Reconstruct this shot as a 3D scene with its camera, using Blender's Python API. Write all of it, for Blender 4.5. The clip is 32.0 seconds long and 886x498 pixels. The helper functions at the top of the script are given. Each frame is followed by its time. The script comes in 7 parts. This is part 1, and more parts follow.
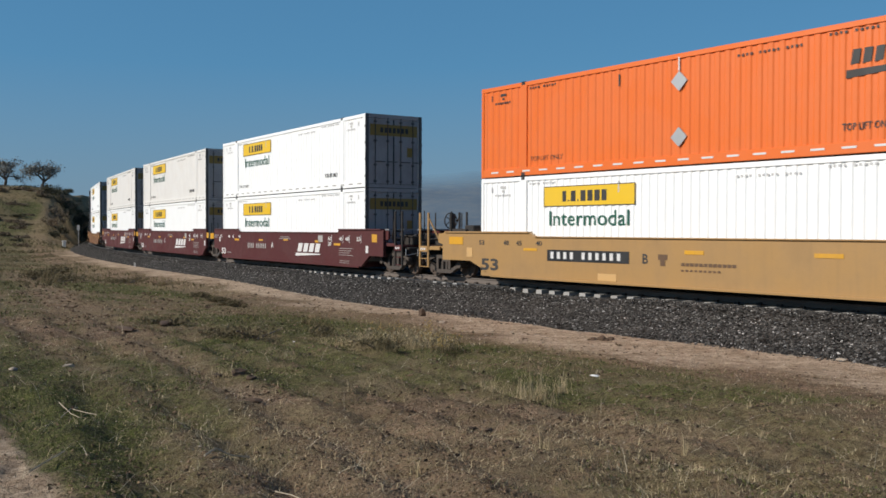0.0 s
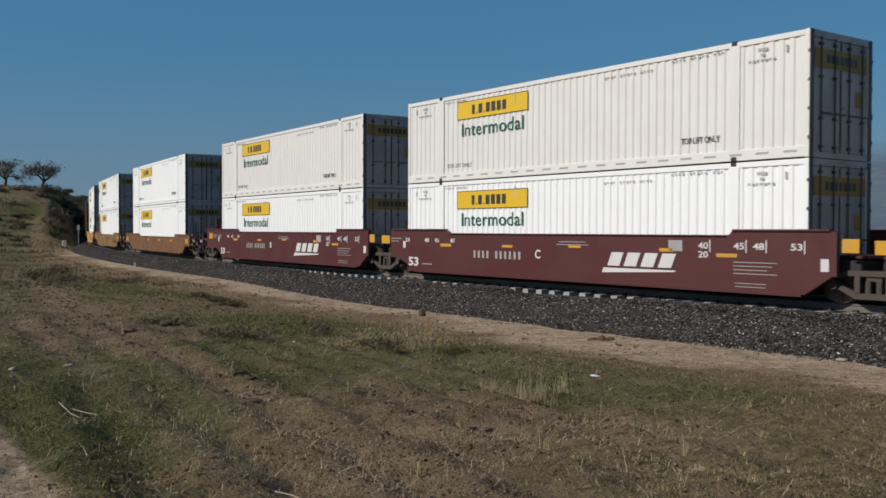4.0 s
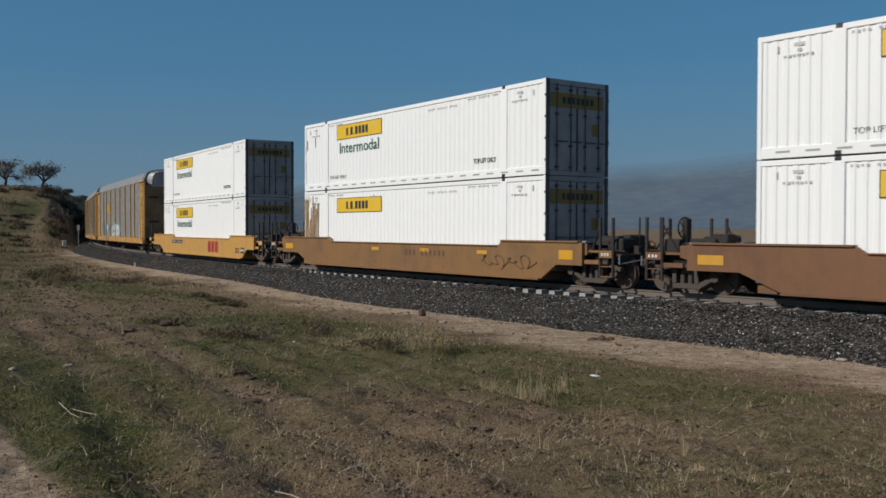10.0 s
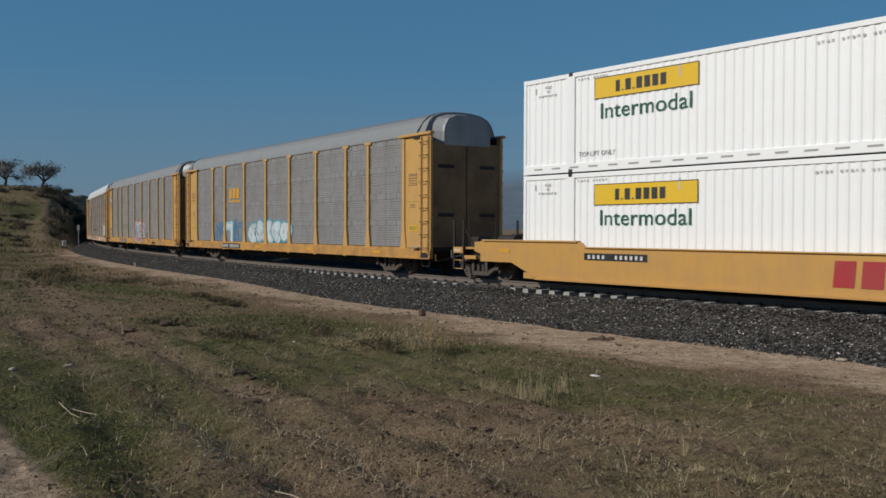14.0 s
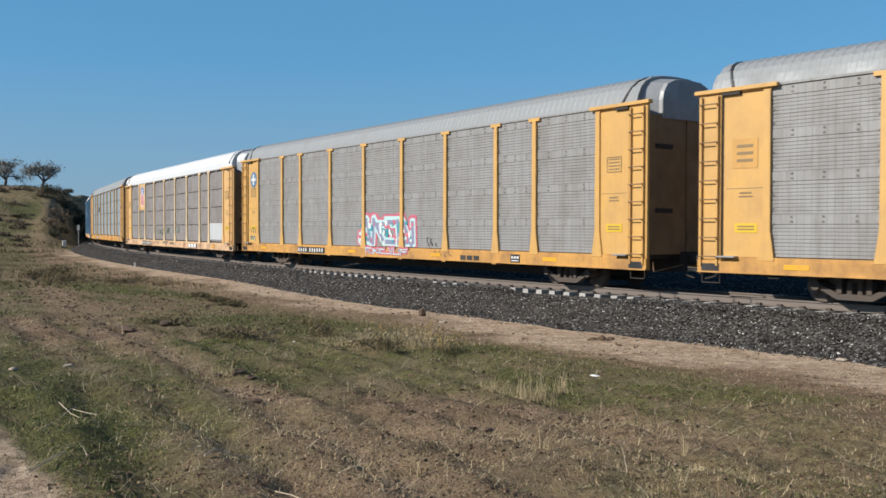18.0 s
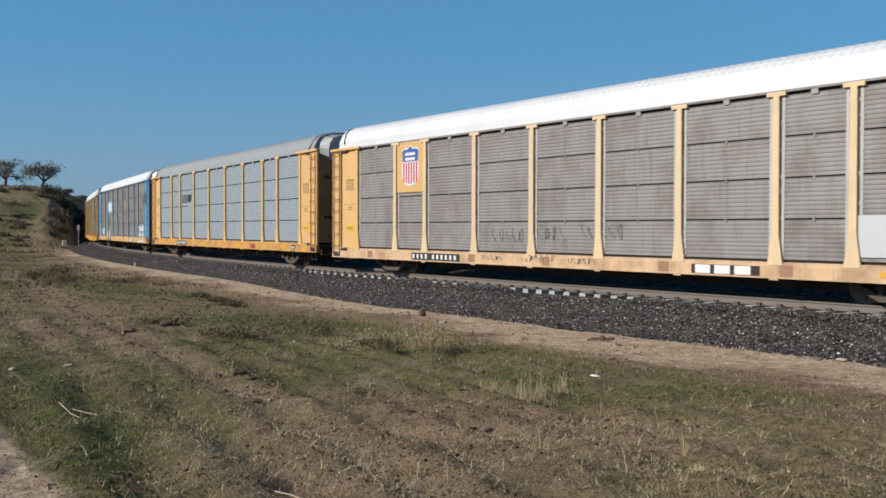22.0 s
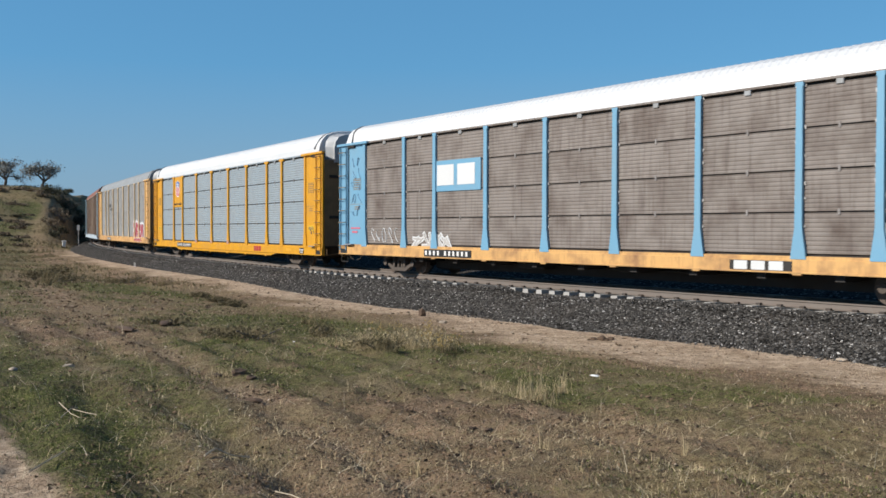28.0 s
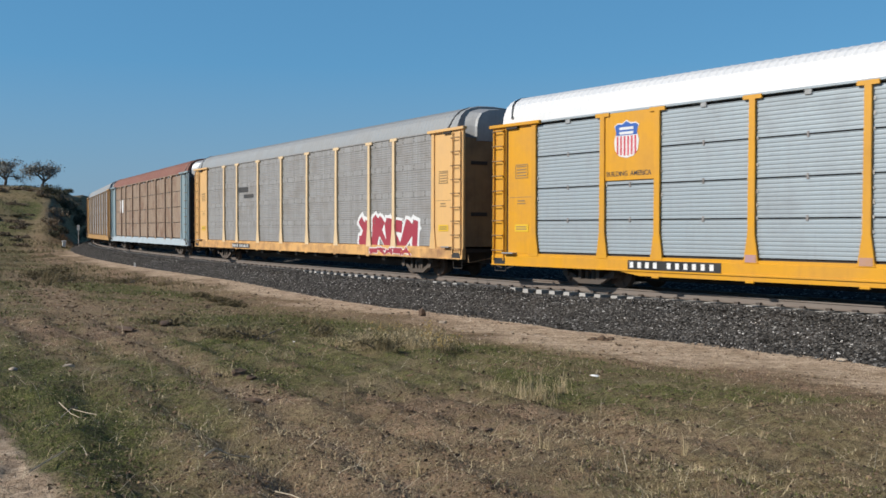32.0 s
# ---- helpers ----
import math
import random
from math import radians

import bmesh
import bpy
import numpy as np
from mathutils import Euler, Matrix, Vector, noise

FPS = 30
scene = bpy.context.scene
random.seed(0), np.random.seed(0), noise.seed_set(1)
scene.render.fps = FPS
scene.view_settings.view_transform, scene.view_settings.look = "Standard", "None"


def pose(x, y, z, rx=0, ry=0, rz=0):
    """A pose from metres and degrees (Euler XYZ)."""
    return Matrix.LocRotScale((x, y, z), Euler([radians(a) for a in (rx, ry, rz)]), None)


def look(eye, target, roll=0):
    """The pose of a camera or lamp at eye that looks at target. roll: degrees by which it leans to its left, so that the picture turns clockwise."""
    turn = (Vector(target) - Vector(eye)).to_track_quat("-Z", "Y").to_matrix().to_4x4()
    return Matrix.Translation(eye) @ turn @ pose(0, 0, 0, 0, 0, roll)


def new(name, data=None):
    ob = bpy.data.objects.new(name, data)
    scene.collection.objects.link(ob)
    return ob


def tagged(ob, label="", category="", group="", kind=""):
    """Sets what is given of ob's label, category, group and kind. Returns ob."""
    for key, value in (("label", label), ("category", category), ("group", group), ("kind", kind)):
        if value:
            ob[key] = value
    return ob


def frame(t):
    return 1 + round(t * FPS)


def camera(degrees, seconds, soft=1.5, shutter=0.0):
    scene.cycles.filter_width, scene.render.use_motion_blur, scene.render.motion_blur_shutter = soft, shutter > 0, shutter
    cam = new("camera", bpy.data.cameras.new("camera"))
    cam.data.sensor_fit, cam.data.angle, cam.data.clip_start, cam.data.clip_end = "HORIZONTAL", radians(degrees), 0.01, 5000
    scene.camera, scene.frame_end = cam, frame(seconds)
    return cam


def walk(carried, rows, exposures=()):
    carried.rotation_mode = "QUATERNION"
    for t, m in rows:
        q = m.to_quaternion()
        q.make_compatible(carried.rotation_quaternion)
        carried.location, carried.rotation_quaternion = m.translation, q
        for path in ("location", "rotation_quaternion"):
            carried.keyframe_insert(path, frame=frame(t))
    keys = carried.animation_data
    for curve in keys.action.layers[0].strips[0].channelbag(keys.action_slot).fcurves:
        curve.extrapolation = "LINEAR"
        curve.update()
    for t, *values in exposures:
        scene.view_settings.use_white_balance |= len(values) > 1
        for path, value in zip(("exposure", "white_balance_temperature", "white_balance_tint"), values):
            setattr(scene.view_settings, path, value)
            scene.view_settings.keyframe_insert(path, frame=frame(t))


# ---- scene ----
cam = camera(50.445, 32.0, soft=1.6, shutter=0.12)
EYE = (0.0, 0.0, 1.5593)
CAM = pose(*EYE, 90 - 1.1333, 0, 0) @ pose(0, 0, 0, 0, 0, -0.09)
EXPOSURES = [(0.0, -0.22), (1.5, -0.40), (3.0, -0.52), (8.0, -0.58), (9.0, -0.70), (10.0, -0.63), (13.0, -0.61), (14.0, -0.67), (14.6, -0.55), (16.6, 0.2), (18.0, 0.24), (20.0, 0.16), (23.0, 0.07), (25.0, 0.14), (28.0, 0.24), (29.0, 0.26), (31.0, 0.12), (32.0, 0.12)]
walk(cam, [(0.0, CAM), (32.0, CAM)], EXPOSURES)

# ---- light: clear winter sky, low sun from behind and to the left ----
SUN_EL, SUN_AZ = radians(33), math.atan2(-0.95, -0.31)
sun_dir = Vector((math.cos(SUN_EL) * math.sin(SUN_AZ), math.cos(SUN_EL) * math.cos(SUN_AZ), math.sin(SUN_EL)))
world = bpy.data.worlds.new("sky")
scene.world = world
world.use_nodes = True
wn, wl = world.node_tree.nodes, world.node_tree.links
sky = wn.new("ShaderNodeTexSky")
sky.sky_type, sky.sun_disc, sky.sun_elevation, sky.sun_rotation = "NISHITA", False, SUN_EL, SUN_AZ
sky.altitude, sky.air_density, sky.dust_density, sky.ozone_density = 300, 1.0, 0.2, 1.4
wn["Background"].inputs[1].default_value = 0.079
vivid = wn.new("ShaderNodeHueSaturation")
vivid.inputs["Saturation"].default_value = 1.15
tint = wn.new("ShaderNodeMix")
tint.data_type, tint.blend_type = "RGBA", "MULTIPLY"
tint.inputs[0].default_value, tint.inputs[7].default_value = 1.0, (0.70, 0.94, 1.13, 1)
wl.new(sky.outputs[0], tint.inputs[6])
wl.new(tint.outputs[2], vivid.inputs["Color"])
# pale haze low over the horizon
lift = wn.new("ShaderNodeSeparateXYZ")
wl.new(wn.new("ShaderNodeTexCoord").outputs["Generated"], lift.inputs[0])
low = wn.new("ShaderNodeMapRange")
low.inputs["From Min"].default_value, low.inputs["From Max"].default_value = 0.7, 0.25
low.inputs["To Min"].default_value, low.inputs["To Max"].default_value = 0.0, 0.55
wl.new(lift.outputs["Z"], low.inputs["Value"])
haze = wn.new("ShaderNodeMix")
haze.data_type = "RGBA"
haze.inputs[7].default_value = (1.50, 4.15, 7.0, 1)
wl.new(low.outputs["Result"], haze.inputs[0])
wl.new(vivid.outputs[0], haze.inputs[6])
# greyer band just over the skyline
veil_fac = wn.new("ShaderNodeMapRange")
veil_fac.inputs["From Min"].default_value, veil_fac.inputs["From Max"].default_value = 0.17, 0.0
veil_fac.inputs["To Min"].default_value, veil_fac.inputs["To Max"].default_value = 0.0, 0.8
wl.new(lift.outputs["Z"], veil_fac.inputs["Value"])
veil = wn.new("ShaderNodeMix")
veil.data_type = "RGBA"
veil.inputs[7].default_value = (2.6, 3.75, 5.25, 1)
wl.new(veil_fac.outputs["Result"], veil.inputs[0])
wl.new(haze.outputs[2], veil.inputs[6])
wl.new(veil.outputs[2], wn["Background"].inputs[0])
sun = new("sun", bpy.data.lights.new("sun", "SUN"))
sun.data.energy, sun.data.angle, sun.data.color = 5.0, radians(0.53), (1.0, 0.95, 0.86)
sun.matrix_world = look(sun_dir * 100, (0, 0, 0))

# ---- materials ----
MATS = {}


def shader(name):
    m = bpy.data.materials.new(name)
    m.use_nodes = True
    n = m.node_tree.nodes
    return m, n, m.node_tree.links, n["Principled BSDF"]


def noise_node(n, l, co, scale, detail=4.0, rough=0.6, stretch=None):
    if stretch:
        mp = n.new("ShaderNodeMapping")
        mp.inputs["Scale"].default_value = stretch
        l.new(co, mp.inputs["Vector"])
        co = mp.outputs[0]
    t = n.new("ShaderNodeTexNoise")
    t.inputs["Scale"].default_value, t.inputs["Detail"].default_value, t.inputs["Roughness"].default_value = scale, detail, rough
    l.new(co, t.inputs["Vector"])
    return t.outputs["Fac"]


def ramp(n, l, fac, lo, hi):
    r = n.new("ShaderNodeMapRange")
    r.inputs["From Min"].default_value, r.inputs["From Max"].default_value = lo, hi
    l.new(fac, r.inputs["Value"])
    return r.outputs[0]


def mix(n, l, fac, a, b):
    x = n.new("ShaderNodeMix")
    x.data_type = "RGBA"
    for sock, v in ((x.inputs[0], fac), (x.inputs[6], a), (x.inputs[7], b)):
        if isinstance(v, (int, float)):
            sock.default_value = v
        elif isinstance(v, tuple):
            sock.default_value = (*v[:3], 1)
        else:
            l.new(v, sock)
    return x.outputs[2]


def times(n, l, a, b):
    x = n.new("ShaderNodeMath")
    x.operation = "MULTIPLY"
    for sock, v in zip(x.inputs, (a, b)):
        if isinstance(v, (int, float)):
            sock.default_value = v
        else:
            l.new(v, sock)
    return x.outputs[0]


def object_coords(n, l):
    """Object coordinates, shifted by the object's own random number."""
    tc, oi = n.new("ShaderNodeTexCoord"), n.new("ShaderNodeObjectInfo")
    add = n.new("ShaderNodeVectorMath")
    add.operation = "ADD"
    sc = n.new("ShaderNodeMath")
    sc.operation = "MULTIPLY"
    sc.inputs[1].default_value = 37.0
    l.new(oi.outputs["Random"], sc.inputs[0])
    l.new(tc.outputs["Object"], add.inputs[0])
    l.new(sc.outputs[0], add.inputs[1])
    return add.outputs[0], oi.outputs["Random"]


def paint(name, rgb, rough=0.55, metal=0.0, dirt=(0.16, 0.12, 0.09), amount=0.4, grain=0.12, bump=0.15, streak=0.5, scale=1.0):
    """Weathered paint: broad stains, streaks that run down, fine grain."""
    if name in MATS:
        return MATS[name]
    m, n, l, b = shader(name)
    co, rnd = object_coords(n, l)
    broad = ramp(n, l, noise_node(n, l, co, 0.9 * scale), 0.42, 0.75)
    runs = ramp(n, l, noise_node(n, l, co, 2.2 * scale, 5, 0.65, (3.0, 3.0, 0.22)), 0.5, 0.8)
    fine = noise_node(n, l, co, 26 * scale, 3)
    c = mix(n, l, times(n, l, broad, amount * 0.8), rgb, dirt)
    c = mix(n, l, times(n, l, runs, amount * streak), c, dirt)
    dark = tuple(v * (1 - grain * 2) for v in rgb)
    c = mix(n, l, times(n, l, ramp(n, l, fine, 0.45, 0.8), grain * 2), c, dark)
    own = mix(n, l, times(n, l, rnd, 0.16), c, tuple(v * 0.72 for v in rgb))
    l.new(own, b.inputs["Base Color"])
    b.inputs["Metallic"].default_value = metal
    l.new(ramp(n, l, broad, -1.2 + rough, 1.6 + rough), b.inputs["Roughness"])
    b.inputs["Roughness"].default_value = rough
    r = n.new("ShaderNodeMapRange")
    r.inputs["To Min"].default_value, r.inputs["To Max"].default_value = max(0.05, rough - 0.1), min(1, rough + 0.2)
    l.new(broad, r.inputs["Value"])
    l.new(r.outputs[0], b.inputs["Roughness"])
    if bump:
        bp = n.new("ShaderNodeBump")
        bp.inputs["Strength"].default_value, bp.inputs["Distance"].default_value = bump, 0.01
        l.new(noise_node(n, l, co, 9 * scale, 5), bp.inputs["Height"])
        l.new(bp.outputs[0], b.inputs["Normal"])
    MATS[name] = m
    return m


# ---- mesh helpers ----
CACHE = {}


def finish(name, bm, material, smooth=False):
    bmesh.ops.recalc_face_normals(bm, faces=bm.faces)
    me = bpy.data.meshes.new(name)
    bm.to_mesh(me)
    bm.free()
    if material:
        me.materials.append(material)
    if smooth:
        me.shade_smooth()
    return me


def part(name, bm, material, parent, label="", at=None, smooth=False):
    """Links a bmesh or a ready mesh as one object under a thing or a part."""
    me = bm if isinstance(bm, bpy.types.Mesh) else finish(name, bm, material, smooth)
    ob = new(name, me)
    ob.parent = parent
    if at is not None:
        ob.matrix_basis = at
    if label:
        tagged(ob, label)
    return ob


def stock(key, material, build, smooth=False):
    """A mesh that is built once for each key and material."""
    k = (key, material.name)
    if k not in CACHE:
        CACHE[k] = finish(key, build(), material, smooth)
    return CACHE[k]


def box(bm, x0, x1, y0, y1, z0, z1, bevel=0.0):
    vs = [bm.verts.new((x, y, z)) for x in (x0, x1) for y in (y0, y1) for z in (z0, z1)]
    fs = [bm.faces.new([vs[i] for i in f]) for f in ((0, 1, 3, 2), (4, 6, 7, 5), (0, 4, 5, 1), (2, 3, 7, 6), (0, 2, 6, 4), (1, 5, 7, 3))]
    if bevel:
        es = list({e for f in fs for e in f.edges})
        bmesh.ops.bevel(bm, geom=es, offset=bevel, segments=1, affect="EDGES")
    return bm


def boxes(*rows, bevel=0.0):
    bm = bmesh.new()
    for r in rows:
        box(bm, *r, bevel=bevel)
    return bm


def prism(bm, outline, y0, y1):
    """Extrudes an outline in x, z from y0 to y1."""
    a = [bm.verts.new((x, y0, z)) for x, z in outline]
    b = [bm.verts.new((x, y1, z)) for x, z in outline]
    bm.faces.new(a)
    bm.faces.new(b[::-1])
    for i in range(len(a)):
        j = (i + 1) % len(a)
        bm.faces.new((a[j], a[i], b[i], b[j]))
    return bm


def rod(bm, p, q, r, n=6, r2=None):
    p, q = Vector(p), Vector(q)
    d = q - p
    m = Matrix.Translation((p + q) / 2) @ d.to_track_quat("Z", "Y").to_matrix().to_4x4()
    bmesh.ops.create_cone(bm, cap_ends=True, segments=n, radius1=r, radius2=r if r2 is None else r2, depth=d.length, matrix=m)
    return bm


def rods(r, *pairs, n=6):
    bm = bmesh.new()
    for p, q in pairs:
        rod(bm, p, q, r, n)
    return bm


def bent(points, r, n=6):
    bm = bmesh.new()
    for p, q in zip(points, points[1:]):
        rod(bm, p, q, r, n)
    return bm


def lettering(text, size, material, parent, x, z, y, width=None, bold=0.0, shear=0.0, name="lettering", label=""):
    """Flat letters on a side that faces -y; x, z: their lower left corner."""
    key = ("text", text, size, bold, shear, width, material.name)
    if key not in CACHE:
        cu = bpy.data.curves.new("lettering", "FONT")
        cu.body, cu.size, cu.offset, cu.extrude, cu.shear, cu.resolution_u = text, size, bold, 0.002, shear, 3
        tmp = bpy.data.objects.new("lettering", cu)
        scene.collection.objects.link(tmp)
        bpy.context.view_layer.update()
        me = bpy.data.meshes.new_from_object(tmp.evaluated_get(bpy.context.evaluated_depsgraph_get()))
        bpy.data.objects.remove(tmp)
        if width:
            xs = [v.co.x for v in me.vertices]
            k = width / (max(xs) - min(xs))
            lo = min(xs)
            for v in me.vertices:
                v.co.x = (v.co.x - lo) * k
        me.materials.clear()
        me.materials.append(material)
        CACHE[key] = me
    ob = part(name, CACHE[key], None, parent, label, pose(x, y, z, 90, 0, 0))
    return ob


SPLIT = ("reflective_tape", "paint_patch", "paper_tag", "load_line", "rust_patches", "company_mark")


def bars(rows, material, parent, y, name="marking", label=""):
    """Plain bars (x0, x1, z0, z1) on a side that faces -y; rows of tiny ones stay joined."""
    if name in SPLIT and len(rows) > 1:
        for r in rows:
            bars([r], material, parent, y, name, label)
        return None
    bm = bmesh.new()
    for x0, x1, z0, z1 in rows:
        box(bm, x0, x1, y - 0.004, y + 0.002, z0, z1)
    ob = part(name, bm, material, parent, label)
    return tagged(ob, kind="stuff") if len(rows) > 1 else ob


def thing(name, label, category, group="", at=None, kind=""):
    ob = new(name)
    ob.empty_display_size = 0.3
    if at is not None:
        ob.matrix_basis = at
    return tagged(ob, label, category, group, kind)


# ---- the line of the track ----
HEAD, CURVE, SPIRAL = -1.0329081, 0.00285, 1.15e-5
START, GRADE, CANT, LEAN = (-12.5215, 54.1776), -0.00272, -1.0, -0.2
STEP = 0.25
line_s = np.arange(-470, 330 + STEP, STEP)
bend = np.clip(line_s, -130, 110)
over = line_s - bend
line_th = HEAD + CURVE * bend + SPIRAL * bend ** 2 / 2
mid = (line_th[1:] + line_th[:-1]) / 2
line_x = np.concatenate([[0], np.cumsum(np.cos(mid) * STEP)])
line_y = np.concatenate([[0], np.cumsum(np.sin(mid) * STEP)])
zero = int(round(470 / STEP))
line_x += START[0] - line_x[zero]
line_y += START[1] - line_y[zero]


def on_line(s):
    """Place on the rail top of the centre line, and the heading."""
    return (float(np.interp(s, line_s, line_x)), float(np.interp(s, line_s, line_y)), GRADE * s, float(np.interp(s, line_s, line_th)))


def beside(s, d, h):
    """A point d to the camera's side of the centre line and h above the rails' plane."""
    x, y, z, th = on_line(s)
    c = radians(CANT)
    o, up = d * math.cos(c) + h * math.sin(c), h * math.cos(c) - d * math.sin(c)
    return Vector((x + math.sin(th) * o, y - math.cos(th) * o, z + up))


def on_rails(s, half):
    """The pose of a car whose trucks stand half before and behind s."""
    a, b = on_line(s - half), on_line(s + half)
    yaw = math.atan2(b[1] - a[1], b[0] - a[0])
    slope = math.atan2(b[2] - a[2], 2 * half)
    return pose((a[0] + b[0]) / 2, (a[1] + b[1]) / 2, (a[2] + b[2]) / 2 + 0.012, LEAN, -math.degrees(slope), math.degrees(yaw))


PACE = ((0, 9.646), (5, 9.55), (10, 9.627), (15, 9.567), (20, 9.595), (25, 9.516), (32, 9.657))
pace_t = np.arange(0, 32.01, 0.05)
pace_v = np.interp(pace_t, [p[0] for p in PACE], [p[1] for p in PACE])
gone = np.concatenate([[0], np.cumsum((pace_v[1:] + pace_v[:-1]) / 2 * 0.05)])


def run(t):
    """How far the train has gone since 12 s."""
    return float(np.interp(t, pace_t, gone) - np.interp(12, pace_t, gone))


def fbm(x, y, scale, octaves=4, seed=0):
    """Smooth value noise of numpy arrays, about -1 to 1."""
    out, amp, total = np.zeros_like(x, dtype=float), 1.0, 0.0
    for o in range(octaves):
        u, v = x / scale * 2 ** o + 17.3 * o + seed * 7.1, y / scale * 2 ** o - 9.7 * o + seed * 3.3
        i, j = np.floor(u), np.floor(v)
        fu, fv = u - i, v - j
        fu, fv = fu * fu * (3 - 2 * fu), fv * fv * (3 - 2 * fv)

        def h(a, b):
            q = np.sin(a * 127.1 + b * 311.7 + seed * 53.7 + o * 11.1) * 43758.5453
            return (q - np.floor(q)) * 2 - 1
        out += amp * ((h(i, j) * (1 - fu) + h(i + 1, j) * fu) * (1 - fv) + (h(i, j + 1) * (1 - fu) + h(i + 1, j + 1) * fu) * fv)
        total += amp
        amp *= 0.5
    return out / total


def track_coords(x, y):
    """Nearest place along the line and distance to the camera's side, for arrays."""
    pick = slice(0, None, 4)
    lx, ly, ls, lt = line_x[pick], line_y[pick], line_s[pick], line_th[pick]
    s, d = np.empty(len(x)), np.empty(len(x))
    for a in range(0, len(x), 4000):
        xs, ys = x[a:a + 4000], y[a:a + 4000]
        i = np.argmin((xs[:, None] - lx) ** 2 + (ys[:, None] - ly) ** 2, axis=1)
        dx, dy = xs - lx[i], ys - ly[i]
        s[a:a + 4000] = ls[i] + dx * np.cos(lt[i]) + dy * np.sin(lt[i])
        d[a:a + 4000] = dx * np.sin(lt[i]) - dy * np.cos(lt[i])
    return s, d


def smooth_step(v, lo, hi):
    v = np.clip((v - lo) / (hi - lo), 0, 1)
    return v * v * (3 - 2 * v)


def ground_height(x, y, fine=True):
    s, d = track_coords(x, y)
    near = np.interp(d, [-400, -60, -25, -14, -10, -5, -3, -2, 2.6, 3.6, 5, 8, 12, 19, 40, 200], [-9, -5, -2.2, -0.6, -0.42, -0.38, -0.42, -1.0, -1.0, -0.8, -0.85, -0.78, -0.5, -0.04, 0.25, 1.0])
    near = near + 0.16 * smooth_step(-s, -24, -8) * smooth_step(d, 2.6, 3.2) * smooth_step(d, 8, 5)
    z = near + GRADE * np.clip(s, -200, 60) * np.exp(-np.abs(d) / 60) * smooth_step(np.abs(d), 40, 2)
    # hill with a steep cut beside the line
    along = smooth_step(-s, 48, 122)
    across = smooth_step((d + 0.8 * fbm(x, y, 6, 3, 5) - 2.6) / np.interp(-s, [60, 112], [4.2, 5.0]), 0, 1)
    z = z + 9.3 * along * across * (1 + 0.10 * fbm(x, y, 22, 3, 2))
    z = z + 1.3 * smooth_step(-s, 55, 95) * across * fbm(x, y, 8, 4, 8)
    if fine:
        off = smooth_step(np.abs(d), 3.4, 7.0)
        r = np.hypot(x, y)
        lumps = 0.07 * fbm(x, y, 1.1, 4, 6) + 0.07 * fbm(x, y, 0.32, 3, 3) + 0.016 * fbm(x, y, 0.12, 2, 27)
        # old wheel ruts that run away to the left
        u = x * 0.885 + y * 0.465
        rut = 0.05 * np.cos(u * 2 * math.pi / 0.85 + 1.5 * fbm(x, y, 2.5, 2, 19)) * smooth_step(fbm(x, y, 4.0, 2, 23), -0.35, 0.25)
        field_ = smooth_step(d, 8.0, 11.0)
        z = z + off * (0.05 * fbm(x, y, 3.0, 3, 1) + (lumps + rut) * (0.35 + 0.65 * field_) * np.exp(-r / 70)) * smooth_step(r, 1.5, 4.0)
    # valley and plain beyond
    far = np.hypot(x, y)
    z = z + smooth_step(far, 400, 2600) * np.where(y > 0, 12, 0)
    return z


